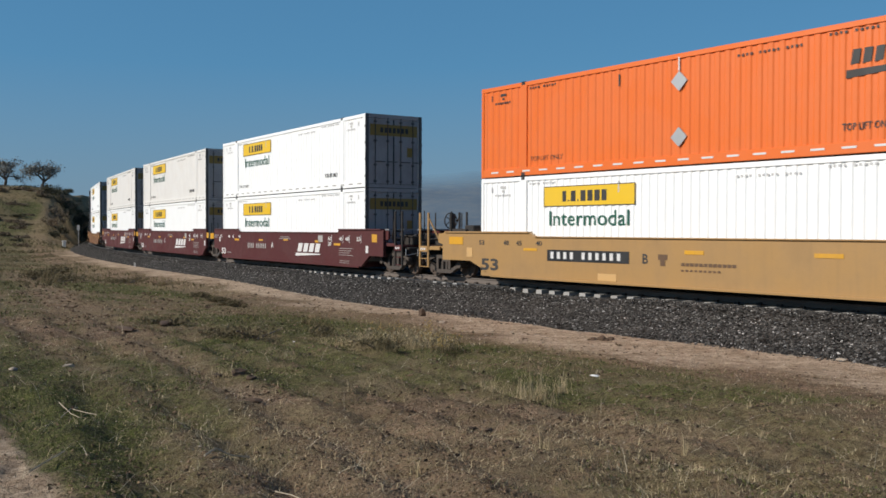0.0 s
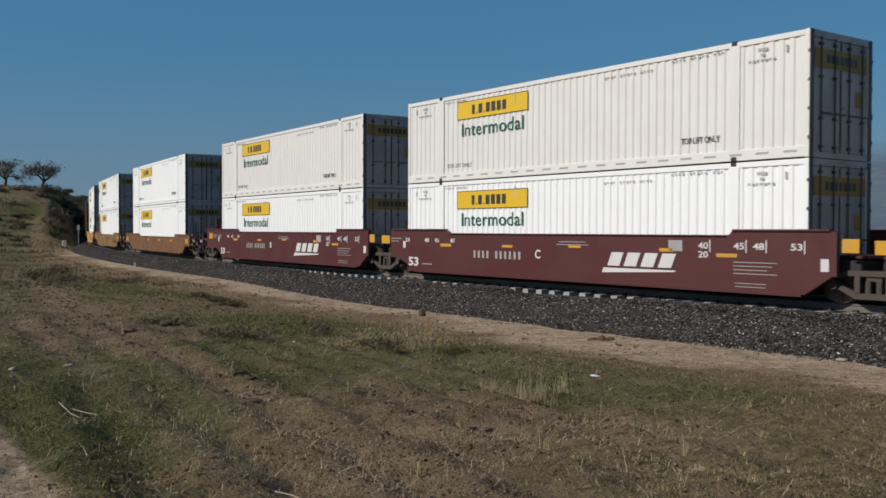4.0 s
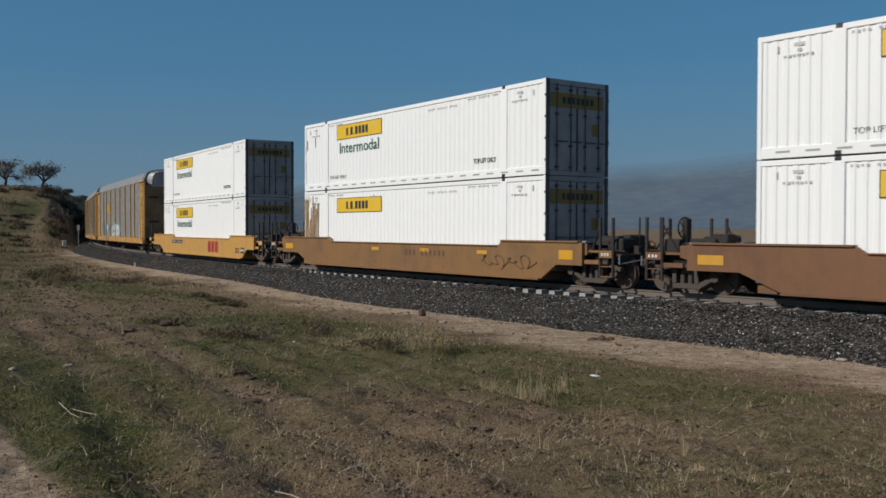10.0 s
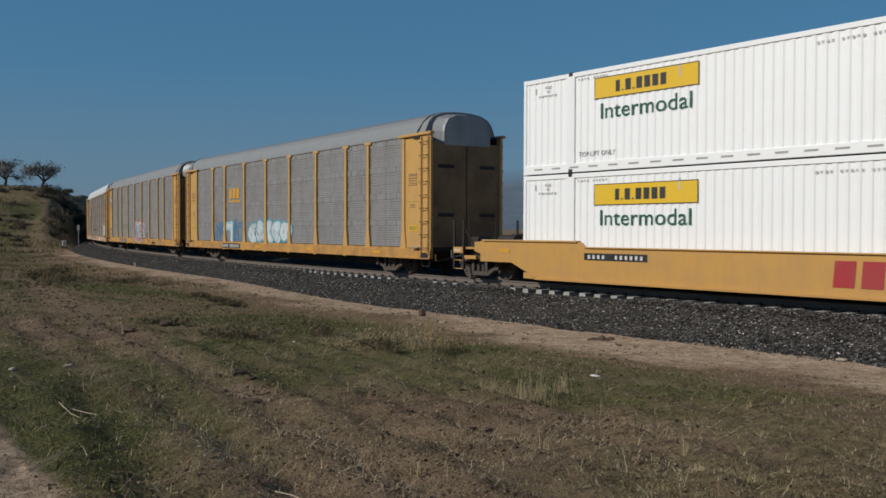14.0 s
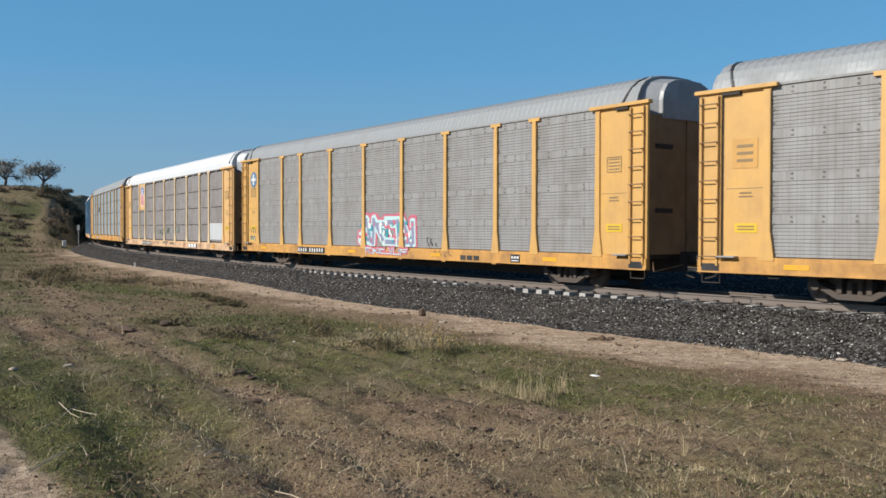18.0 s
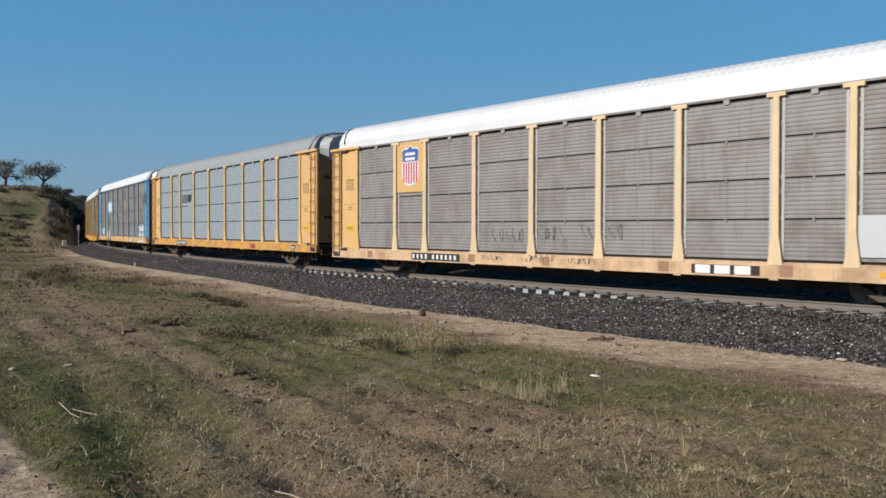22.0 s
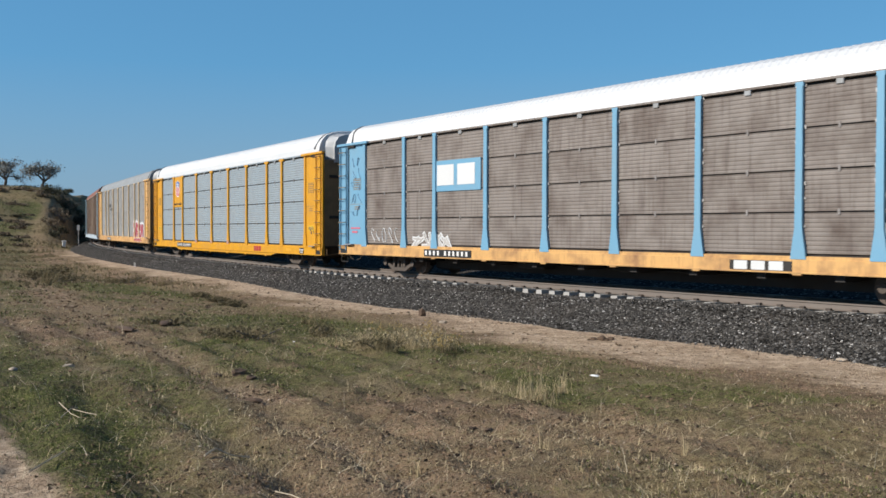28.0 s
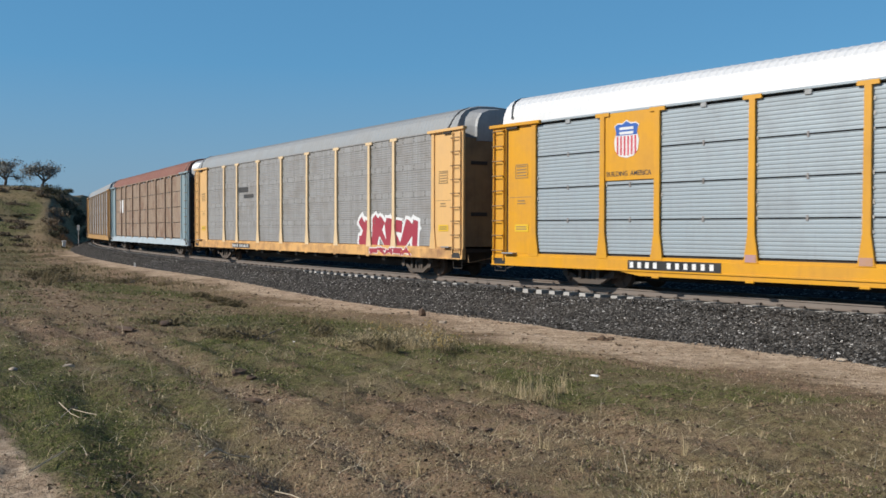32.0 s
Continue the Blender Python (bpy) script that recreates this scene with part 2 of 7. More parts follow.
# ---- ground ----
def ground_material():
    m, n, l, b = shader("grassy dirt")
    co = n.new("ShaderNodeTexCoord").outputs["Object"]
    at = n.new("ShaderNodeAttribute")
    at.attribute_name = "cover"
    sep = n.new("ShaderNodeSeparateColor")
    l.new(at.outputs["Color"], sep.inputs[0])
    green, sand, dry = sep.outputs[0], sep.outputs[1], sep.outputs[2]
    rut = n.new("ShaderNodeMapping")
    rut.inputs["Rotation"].default_value = (0, 0, radians(-62))
    rut.inputs["Scale"].default_value = (0.22, 1.0, 1.0)
    l.new(co, rut.inputs["Vector"])
    streak = noise_node(n, l, rut.outputs[0], 3.2, 6, 0.65)
    big, midn, small, tiny = (noise_node(n, l, co, s, 6, 0.68) for s in (0.35, 2.4, 9, 48))
    soil = mix(n, l, ramp(n, l, streak, 0.36, 0.64), (0.12, 0.070, 0.040), (0.38, 0.245, 0.155))
    crumb = noise_node(n, l, co, 21, 5, 0.7)
    soil = mix(n, l, times(n, l, ramp(n, l, small, 0.50, 0.60), 0.75), soil, (0.060, 0.039, 0.024))
    soil = mix(n, l, times(n, l, ramp(n, l, crumb, 0.52, 0.58), 0.88), soil, (0.035, 0.023, 0.015))
    soil = mix(n, l, times(n, l, ramp(n, l, tiny, 0.53, 0.60), 0.85), soil, (0.50, 0.38, 0.26))
    straw = mix(n, l, ramp(n, l, small, 0.38, 0.62), (0.11, 0.08, 0.038), (0.35, 0.265, 0.145))
    grass = mix(n, l, ramp(n, l, small, 0.38, 0.64), (0.038, 0.050, 0.010), (0.135, 0.145, 0.038))
    grass = mix(n, l, times(n, l, ramp(n, l, crumb, 0.52, 0.58), 0.8), grass, (0.045, 0.034, 0.018))
    grass = mix(n, l, times(n, l, ramp(n, l, tiny, 0.53, 0.60), 0.75), grass, (0.36, 0.28, 0.16))
    sandy = mix(n, l, ramp(n, l, streak, 0.35, 0.65), (0.45, 0.33, 0.225), (0.68, 0.52, 0.375))
    sandy = mix(n, l, times(n, l, ramp(n, l, midn, 0.46, 0.62), 0.6), sandy, (0.25, 0.165, 0.10))
    sandy = mix(n, l, times(n, l, ramp(n, l, small, 0.50, 0.64), 0.7), sandy, (0.15, 0.10, 0.06))
    sandy = mix(n, l, times(n, l, ramp(n, l, crumb, 0.54, 0.60), 0.45), sandy, (0.13, 0.09, 0.06))

    def edge(mask, tex, soft=0.18):
        a = n.new("ShaderNodeMath")
        a.operation = "ADD"
        l.new(mask, a.inputs[0])
        l.new(tex, a.inputs[1])
        return ramp(n, l, a.outputs[0], 1.0 - soft, 1.0 + soft)
    c = mix(n, l, edge(dry, small, 0.3), soil, straw)
    c = mix(n, l, edge(green, midn, 0.22), c, mix(n, l, edge(green, small, 0.4), straw, grass))
    c = mix(n, l, times(n, l, ramp(n, l, big, 0.48, 0.66), 0.4), c, mix(n, l, small, (0.07, 0.055, 0.03), (0.12, 0.095, 0.055)))
    c = mix(n, l, times(n, l, ramp(n, l, noise_node(n, l, co, 1.1, 5, 0.6), 0.54, 0.7), 0.5), c, mix(n, l, small, (0.2, 0.15, 0.09), (0.33, 0.25, 0.16)))
    c = mix(n, l, edge(sand, midn, 0.2), c, sandy)
    l.new(c, b.inputs["Base Color"])
    b.inputs["Roughness"].default_value = 0.95
    b.inputs["Specular IOR Level"].default_value = 0.15
    bp = n.new("ShaderNodeBump")
    bp.inputs["Strength"].default_value, bp.inputs["Distance"].default_value = 1.0, 0.09
    sm = n.new("ShaderNodeMath")
    sm.operation = "ADD"
    l.new(small, sm.inputs[0])
    l.new(times(n, l, tiny, 0.4), sm.inputs[1])
    l.new(sm.outputs[0], bp.inputs["Height"])
    l.new(bp.outputs[0], b.inputs["Normal"])
    return m


def blob(x, y, cx, cy, rx, ry, turn=0.0):
    c, s_ = math.cos(turn), math.sin(turn)
    u, v = (x - cx) * c + (y - cy) * s_, -(x - cx) * s_ + (y - cy) * c
    return np.exp(-((u / rx) ** 2 + (v / ry) ** 2))


RUT_A = [(-20.9, 46.8), (-9.75, 24.8), (-5.4, 16.1), (-3.6, 13.1), (-2.3, 10.6), (-1.1, 8.3), (-0.2, 6.2)]
RUT_B = [(-9.1, 19.8), (-4.4, 12.0), (-2.05, 7.5), (-1.1, 6.0)]


def way_off(x, y, way):
    """Distance to a bent line."""
    best = np.full(np.shape(x), 1e6)
    for (ax, ay), (bx, by) in zip(way, way[1:]):
        dx, dy = bx - ax, by - ay
        k = np.clip(((x - ax) * dx + (y - ay) * dy) / (dx * dx + dy * dy), 0, 1)
        best = np.minimum(best, np.hypot(x - ax - k * dx, y - ay - k * dy))
    return best


def cover(x, y):
    """Shares of green, sand and straw on the ground."""
    s, d = track_coords(x, y)
    wob = fbm(x, y, 4, 4, 11)
    tyre = fbm(x, y, 0.9, 4, 14)
    green = 0.57 + 0.36 * wob + 0.30 * tyre
    green = green + 0.26 * blob(x, y, -2.6, 18.0, 5.0, 6.5) + 0.34 * blob(x, y, -3.0, 7.6, 0.8, 2.6, 0.42) + 0.08 * blob(x, y, 2.5, 13.0, 6.0, 2.2, -0.2)
    green = green + 0.2 * blob(x, y, -11, 33, 6, 9) - 0.12 * blob(x, y, 5, 10.5, 4, 2.5)
    green = green + 0.3 * blob(x, y, -3.8, 11.0, 1.8, 3.6, 0.4) - 0.24 * smooth_step(x, 1.0, 6.0) * (s > -20)
    hill = smooth_step(-s, 45, 75)
    green = green * (1 - hill) + hill * (0.62 + 0.75 * fbm(x, y, 9, 4, 31) - 0.5 * smooth_step(-s, 95, 125))
    ruts = np.exp(-(way_off(x, y, RUT_A) / (0.35 + 0.012 * y)) ** 2) + 0.6 * np.exp(-(way_off(x, y, RUT_B) / 0.45) ** 2)
    bare = blob(x, y, 0.1, 8.2, 1.5, 2.6, 0.25) + 0.8 * blob(x, y, 1.1, 9.6, 1.6, 1.3)
    green = green - (0.5 + 0.4 * tyre) * ruts - (0.6 + 0.5 * tyre) * bare
    sand = 0.15 + 1.0 * smooth_step(d + 1.6 * wob + 1.3 * tyre - np.interp(s, [-50, 10, 18, 35, 60], [-2.2, -2.0, -1.3, -0.3, -0.6]), 8.0, 4.6) * smooth_step(d, 2.0, 3.4) * (1 - 0.35 * smooth_step(-s, 20, 45))
    sand = sand + 1.1 * smooth_step(-((x + 3.05) * 0.85 + (y - 6.95) * 0.53), -0.1, 0.3) + 0.18 * ruts
    sand = np.where(s < -48, sand * (1 - smooth_step(-s, 48, 62)), sand)
    green = green * (1 - smooth_step(d, 8.5, 5.5) * (d > 0))
    dry = 0.36 + 0.3 * blob(x, y, 5.5, 8.5, 4.0, 3.0) + 0.42 * fbm(x, y, 1.6, 4, 21) + np.where(d < -14, -0.25, np.where(d < 0, 0.2, 0)) + 0.25 * hill
    sand = np.where(d < -2, 0.1, sand)
    green = np.where(d < -14, 0.48 + 0.3 * wob, green)
    bankside = smooth_step(-s, 50, 80) * smooth_step(d, 9, 5)
    green = green * (1 - 0.8 * bankside)
    return np.clip(np.stack([green, sand * (1 - bankside), dry + 0.2 * bankside, np.ones_like(green)], 1), 0, 1)


def make_ground():
    front = np.radians(np.arange(-33, 33.01, 0.28))
    rest = np.radians(np.arange(38, 322.1, 4))
    ang = np.concatenate([front, rest])
    rad = np.concatenate([[0.3, 1.2, 2.2, 3.2], 3.7 * 1.011 ** np.arange(0, 190), 3.7 * 1.011 ** 190 * 1.022 ** np.arange(1, 115), 3.7 * 1.011 ** 190 * 1.022 ** 114 * 1.09 ** np.arange(1, 42)])
    rad = rad[rad < 4600]
    A, R = np.meshgrid(ang, rad)
    x, y = (np.sin(A) * R).ravel(), (np.cos(A) * R).ravel()
    z = ground_height(x, y)
    nr, na = len(rad), len(ang)
    i, j = np.meshgrid(np.arange(nr - 1), np.arange(na), indexing="ij")
    j2 = (j + 1) % na
    faces = np.stack([i * na + j, i * na + j2, (i + 1) * na + j2, (i + 1) * na + j], -1).reshape(-1, 4)
    me = bpy.data.meshes.new("ground")
    me.from_pydata(np.stack([x, y, z], 1).tolist(), [], faces.tolist() + [list(range(na))[::-1]])
    att = me.color_attributes.new("cover", "FLOAT_COLOR", "POINT")
    att.data.foreach_set("color", cover(x, y).ravel())
    me.materials.append(ground_material())
    me.shade_smooth()
    return tagged(new("ground", me), "rough ground of brown soil, thin green grass and straw", "ground", kind="structure")


ground = make_ground()


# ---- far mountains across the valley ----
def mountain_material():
    m, n, l, b = shader("haze-tinted mountainside")
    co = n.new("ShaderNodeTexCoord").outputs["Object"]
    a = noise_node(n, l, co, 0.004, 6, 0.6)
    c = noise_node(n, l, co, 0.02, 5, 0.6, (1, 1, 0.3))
    # haze is mixed into these blue-grey base colours
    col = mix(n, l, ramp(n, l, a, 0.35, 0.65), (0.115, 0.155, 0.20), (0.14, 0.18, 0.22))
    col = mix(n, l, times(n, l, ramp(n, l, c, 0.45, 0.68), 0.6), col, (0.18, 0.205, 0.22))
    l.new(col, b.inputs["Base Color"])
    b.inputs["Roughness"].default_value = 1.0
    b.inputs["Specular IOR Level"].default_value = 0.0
    # alpha fades the crest, to stand for haze
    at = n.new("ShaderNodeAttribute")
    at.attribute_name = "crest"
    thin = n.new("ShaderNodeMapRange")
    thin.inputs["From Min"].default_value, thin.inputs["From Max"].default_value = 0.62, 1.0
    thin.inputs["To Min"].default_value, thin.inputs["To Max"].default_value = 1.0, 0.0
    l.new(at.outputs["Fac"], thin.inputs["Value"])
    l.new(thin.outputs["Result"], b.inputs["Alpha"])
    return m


def make_mountains():
    u = np.linspace(0, 1, 220)
    v = np.linspace(0, 1, 40)
    V, U = np.meshgrid(v, u, indexing="ij")
    ang = np.radians(-60 + 130 * U)
    crest = np.interp(np.degrees(ang), [-60, -25, -15, -6, 2, 10, 18, 26, 40, 70], [20, 60, 150, 215, 250, 270, 310, 345, 380, 330])
    crest = crest * (1 + 0.05 * fbm(ang * 30, ang * 0, 1.6, 4, 4))
    r = 2500 + 1500 * V
    x, y = np.sin(ang) * r, np.cos(ang) * r
    rise = smooth_step(V, 0.0, 1.0)
    z = -8 + (crest + 8) * rise * (1 + 0.16 * fbm(x, y, 420, 5, 9) * (1 - V) * 2)
    nv, nu = V.shape
    i, j = np.meshgrid(np.arange(nv - 1), np.arange(nu - 1), indexing="ij")
    f = np.stack([i * nu + j, i * nu + j + 1, (i + 1) * nu + j + 1, (i + 1) * nu + j], -1).reshape(-1, 4)
    me = bpy.data.meshes.new("mountain_range")
    me.from_pydata(np.stack([x.ravel(), y.ravel(), z.ravel()], 1).tolist(), [], f.tolist())
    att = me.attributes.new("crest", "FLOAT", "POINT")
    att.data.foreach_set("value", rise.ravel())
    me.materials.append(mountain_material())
    me.shade_smooth()
    tagged(new("mountain_range", me), "mountain range beyond the valley, blue-grey with painted haze", "mountain", kind="structure")


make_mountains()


# ---- the track ----
def sweep(profile, s0, s1, step, wobble=None):
    """A strip along the line: profile rows of (d, h)."""
    ss = np.arange(s0, s1 + step / 2, step)
    k = len(profile)
    verts = []
    for s in ss:
        for i, (d, h) in enumerate(profile):
            if wobble:
                d, h = wobble(s, i, d, h)
            verts.append(beside(float(s), d, h))
    faces = [(a * k + i, a * k + i + 1, (a + 1) * k + i + 1, (a + 1) * k + i) for a in range(len(ss) - 1) for i in range(k - 1)]
    return verts, faces


def ballast_material():
    m, n, l, b = shader("crushed stone ballast")
    co = n.new("ShaderNodeTexCoord").outputs["Object"]
    v = n.new("ShaderNodeTexVoronoi")
    v.inputs["Scale"].default_value = 15
    l.new(co, v.inputs["Vector"])
    sep = n.new("ShaderNodeSeparateColor")
    l.new(v.outputs["Color"], sep.inputs[0])
    c = mix(n, l, ramp(n, l, sep.outputs[0], 0.1, 1.0), (0.013, 0.012, 0.011), (0.075, 0.069, 0.062))
    c = mix(n, l, times(n, l, ramp(n, l, sep.outputs[1], 0.88, 0.98), 0.7), c, (0.36, 0.34, 0.32))
    c = mix(n, l, times(n, l, ramp(n, l, noise_node(n, l, co, 0.8, 5), 0.5, 0.75), 0.4), c, (0.13, 0.105, 0.085))
    l.new(c, b.inputs["Base Color"])
    b.inputs["Roughness"].default_value = 0.95
    b.inputs["Specular IOR Level"].default_value = 0.0
    bp = n.new("ShaderNodeBump")
    bp.inputs["Strength"].default_value, bp.inputs["Distance"].default_value = 1.0, 0.05
    bp.invert = True
    l.new(v.outputs["Distance"], bp.inputs["Height"])
    l.new(bp.outputs[0], b.inputs["Normal"])
    return m


BALLAST = ballast_material()
rng = np.random.default_rng(7)
TILT = math.tan(radians(-2.538))
# First three rows: a dark sheet added beyond the track to deepen train shade.
BALLAST_PROFILE = [(-13.0, -0.75 - 13.0 * TILT), (-11.5, -0.27 - 11.5 * TILT), (-4.6, -0.27 - 4.6 * TILT), (-3.2, -0.30), (-2.0, -0.26), (-1.5, -0.22), (-0.75, -0.24), (0, -0.24), (0.75, -0.24), (1.28, -0.24), (1.55, -0.225), (1.8, -0.24), (2.3, -0.39), (2.9, -0.57), (3.5, -0.74), (4.1, -0.89)]


def bared(s):
    """How far the shoulder lies above or below its even height: tie ends show where it is low."""
    return np.interp(s, [14, 14.5, 21.5, 22.5, 24, 24.5, 26, 26.8, 28.6, 29.1, 33.6, 34.2], [0.035, -0.03, -0.035, 0.035, 0.035, 0.0, 0.0, 0.035, 0.035, -0.09, -0.035, 0.035])


def shoulder(s, i, d, h):
    if 9 <= i <= 11:
        h += float(bared(s))
        h += 0.012 * math.sin(s * 3.1 + i)
    if i == 15:
        d += 0.12 * math.sin(s * 0.7 + i) + 0.08 * math.sin(s * 2.3 + i * 2)
    return d, h


bv, bf = sweep(BALLAST_PROFILE, -140, 112, 0.5, shoulder)
bme = bpy.data.meshes.new("ballast")
bme.from_pydata([tuple(v) for v in bv], [], bf)
bme.materials.append(BALLAST)
bme.shade_smooth()
ballast = tagged(new("ballast", bme), "dark grey crushed stone ballast under the rails, widened to darken far-side shade", "ballast", kind="structure")

track = thing("railway_track", "single curved railway track on concrete ties", "railway track", kind="structure")
RAIL = paint("dusty brown rail", (0.175, 0.145, 0.125), 0.65, 0.15, (0.15, 0.105, 0.08), 0.5)
CONCRETE = paint("pale concrete", (0.40, 0.38, 0.355), 0.9, 0, (0.22, 0.19, 0.16), 0.6)
CLIP = paint("rusty clip", (0.055, 0.042, 0.036), 0.7, 0.3)
head = [(-0.036, -0.004), (-0.03, 0.0), (0.03, 0.0), (0.036, -0.004), (0.036, -0.035), (0.009, -0.05), (0.009, -0.15), (0.07, -0.165), (0.07, -0.178), (-0.07, -0.178), (-0.07, -0.165), (-0.009, -0.15), (-0.009, -0.05), (-0.036, -0.035), (-0.036, -0.004)]
for side_d in (0.755, -0.755):
    rv, rf = sweep([(side_d + a, h) for a, h in head], -150, 112, 1.0)
    rme = bpy.data.meshes.new("rail")
    rme.from_pydata([tuple(v) for v in rv], [], rf)
    rme.materials.append(RAIL)
    part("rail", rme, None, track, "worn steel rail")


def frame_at(s):
    x, y, z, th = on_line(s)
    return pose(x, y, z, CANT, math.degrees(GRADE), math.degrees(th))


def tie_mesh():
    bm = bmesh.new()
    prism(bm, [(-0.14, -0.44), (0.14, -0.44), (0.115, -0.18), (-0.115, -0.18)], -1.3, 1.3)
    return bm


def clip_mesh():
    bm = bmesh.new()
    for r in (-0.755, 0.755):
        for e in (-1, 1):
            box(bm, -0.06, 0.06, r + e * 0.075, r + e * 0.16, -0.18, -0.125)
    return bm


TIE, CLIPS = stock("tie", CONCRETE, tie_mesh), stock("rail_clip", CLIP, clip_mesh)
clip_v, clip_f = [], []
for k in range(int((62 + 78) / 0.61)):
    s = -78 + k * 0.61
    m = frame_at(s) @ pose(0, rng.normal(0, 0.02), rng.normal(0, 0.006), 0, 0, rng.normal(0, 0.6))
    part("tie", TIE, None, track, "", m)
    base = len(clip_v)
    clip_v += [tuple(m @ v.co) for v in CLIPS.vertices]
    clip_f += [[base + i for i in p.vertices] for p in CLIPS.polygons]
cme = bpy.data.meshes.new("rail_clips")
cme.from_pydata(clip_v, [], clip_f)
cme.materials.append(CLIP)
tagged(part("rail_clips", cme, None, track), kind="stuff")


# ---- line-side pole in the valley ----
WOOD = paint("weathered pole timber", (0.12, 0.085, 0.06), 0.85, 0, (0.05, 0.04, 0.03), 0.5)


def utility_pole(x, y, lean, turn, height):
    z = float(ground_height(np.array([x]), np.array([y]))[0])
    p = thing("utility_pole", "leaning wooden line pole with one crossarm", "utility pole", at=pose(x, y, z, 0, lean, 0))
    part("pole", rod(bmesh.new(), (0, 0, -0.3), (0, 0, height), 0.15, 10, 0.10), WOOD, p)
    c, s_ = math.cos(turn), math.sin(turn)
    arm = part("crossarm", bmesh.new(), WOOD, p, at=pose(0, 0, 0))
    bm = bmesh.new()
    box(bm, -1.6, 1.6, -0.2, -0.08, height - 0.62, height - 0.48)
    arm.data = finish("crossarm", bm, WOOD)
    arm.matrix_basis = pose(0, 0, 0, 0, 3, math.degrees(turn))
    glass = paint("dark insulator", (0.05, 0.05, 0.045), 0.3)
    ins = stock("insulator", glass, lambda: rod(bmesh.new(), (0, 0, 0), (0, 0, 0.18), 0.055, 8, 0.035), True)
    for k in range(8):
        part("insulator", ins, None, arm, "", pose(-1.5 + k * 3 / 7, -0.14, height - 0.48))
    return p


utility_pole(17.5, 112.0, 3.0, -0.75, 9.6)


# ---- loose stones, grass and brush ----
def flat_mix(name, a, b, rough=0.9, trans=0.0):
    """One colour for each loose piece, between a and b."""
    m, n, l, p = shader(name)
    g = n.new("ShaderNodeNewGeometry")
    c = mix(n, l, g.outputs["Random Per Island"], a, b)
    l.new(c, p.inputs["Base Color"])
    p.inputs["Roughness"].default_value = rough
    p.inputs["Specular IOR Level"].default_value = 0.2
    return m


OCTA = np.array([(1, 0, 0), (-1, 0, 0), (0, 1, 0), (0, -1, 0), (0, 0, 1), (0, 0, -1)], float)
OCTA_F = np.array([(0, 2, 4), (2, 1, 4), (1, 3, 4), (3, 0, 4), (2, 0, 5), (1, 2, 5), (3, 1, 5), (0, 3, 5)])


def scatter_stones(name, x, y, z, size, material, flat=0.7, seed=1):
    r = np.random.default_rng(seed)
    k = len(x)
    v = OCTA[None] * r.uniform(0.55, 1.25, (k, 6, 1)) + r.normal(0, 0.22, (k, 6, 3))
    a = r.uniform(0, 6.28, k)
    c, s = np.cos(a)[:, None], np.sin(a)[:, None]
    vx, vy, vz = v[..., 0] * c - v[..., 1] * s, v[..., 0] * s + v[..., 1] * c, v[..., 2] * flat
    pts = np.stack([vx * size[:, None] + x[:, None], vy * size[:, None] + y[:, None], vz * size[:, None] + z[:, None]], -1)
    f = OCTA_F[None] + (np.arange(k) * 6)[:, None, None]
    me = bpy.data.meshes.new(name)
    me.from_pydata(pts.reshape(-1, 3).tolist(), [], f.reshape(-1, 3).tolist())
    me.materials.append(material)
    return me


def scatter_blades(name, x, y, z, height, width, lean, material, seed=1):
    """One bent blade of two triangles for each place."""
    r = np.random.default_rng(seed)
    k = len(x)
    a = r.uniform(0, 6.28, k)
    b = r.uniform(0, 6.28, k)
    dx, dy = np.cos(a) * width / 2, np.sin(a) * width / 2
    lx, ly = np.cos(b) * lean * height, np.sin(b) * lean * height
    base = np.stack([x, y, z - 0.005], -1)
    wide = np.stack([dx, dy, np.zeros(k)], -1)
    up = height * np.sqrt(np.clip(1 - lean ** 2 * 0.8, 0.02, 1))
    middle = base + np.stack([lx * 0.36, ly * 0.36, up * 0.6], -1)
    tip = base + np.stack([lx, ly, up], -1)
    pts = np.stack([base + wide, base - wide, middle + wide * 0.75, middle - wide * 0.75, tip], 1).reshape(-1, 3)
    i = np.arange(k)[:, None] * 5
    f = np.concatenate([i + [[0, 1, 3]], i + [[0, 3, 2]], i + [[2, 3, 4]]], 1).reshape(-1, 3)
    me = bpy.data.meshes.new(name)
    me.from_pydata(pts.tolist(), [], f.tolist())
    me.materials.append(material)
    return me


def field(k, seed, r0=4.2, r1=48, spread=31):
    """Places over the field before the track, thinning with distance."""
    r = np.random.default_rng(seed)
    rad = r0 * (r1 / r0) ** r.uniform(0, 1, k)
    ang = np.radians(r.uniform(-spread, spread, k))
    return np.sin(ang) * rad, np.cos(ang) * rad, rad, r


# ballast stones
STONE = flat_mix("loose ballast stone", (0.014, 0.0125, 0.011), (0.125, 0.113, 0.102), 0.8)
LIGHTSTONE = flat_mix("pale ballast stone", (0.2, 0.185, 0.17), (0.60, 0.56, 0.52), 0.8)
prof_d, prof_h = np.array([p[0] for p in BALLAST_PROFILE]), np.array([p[1] for p in BALLAST_PROFILE])


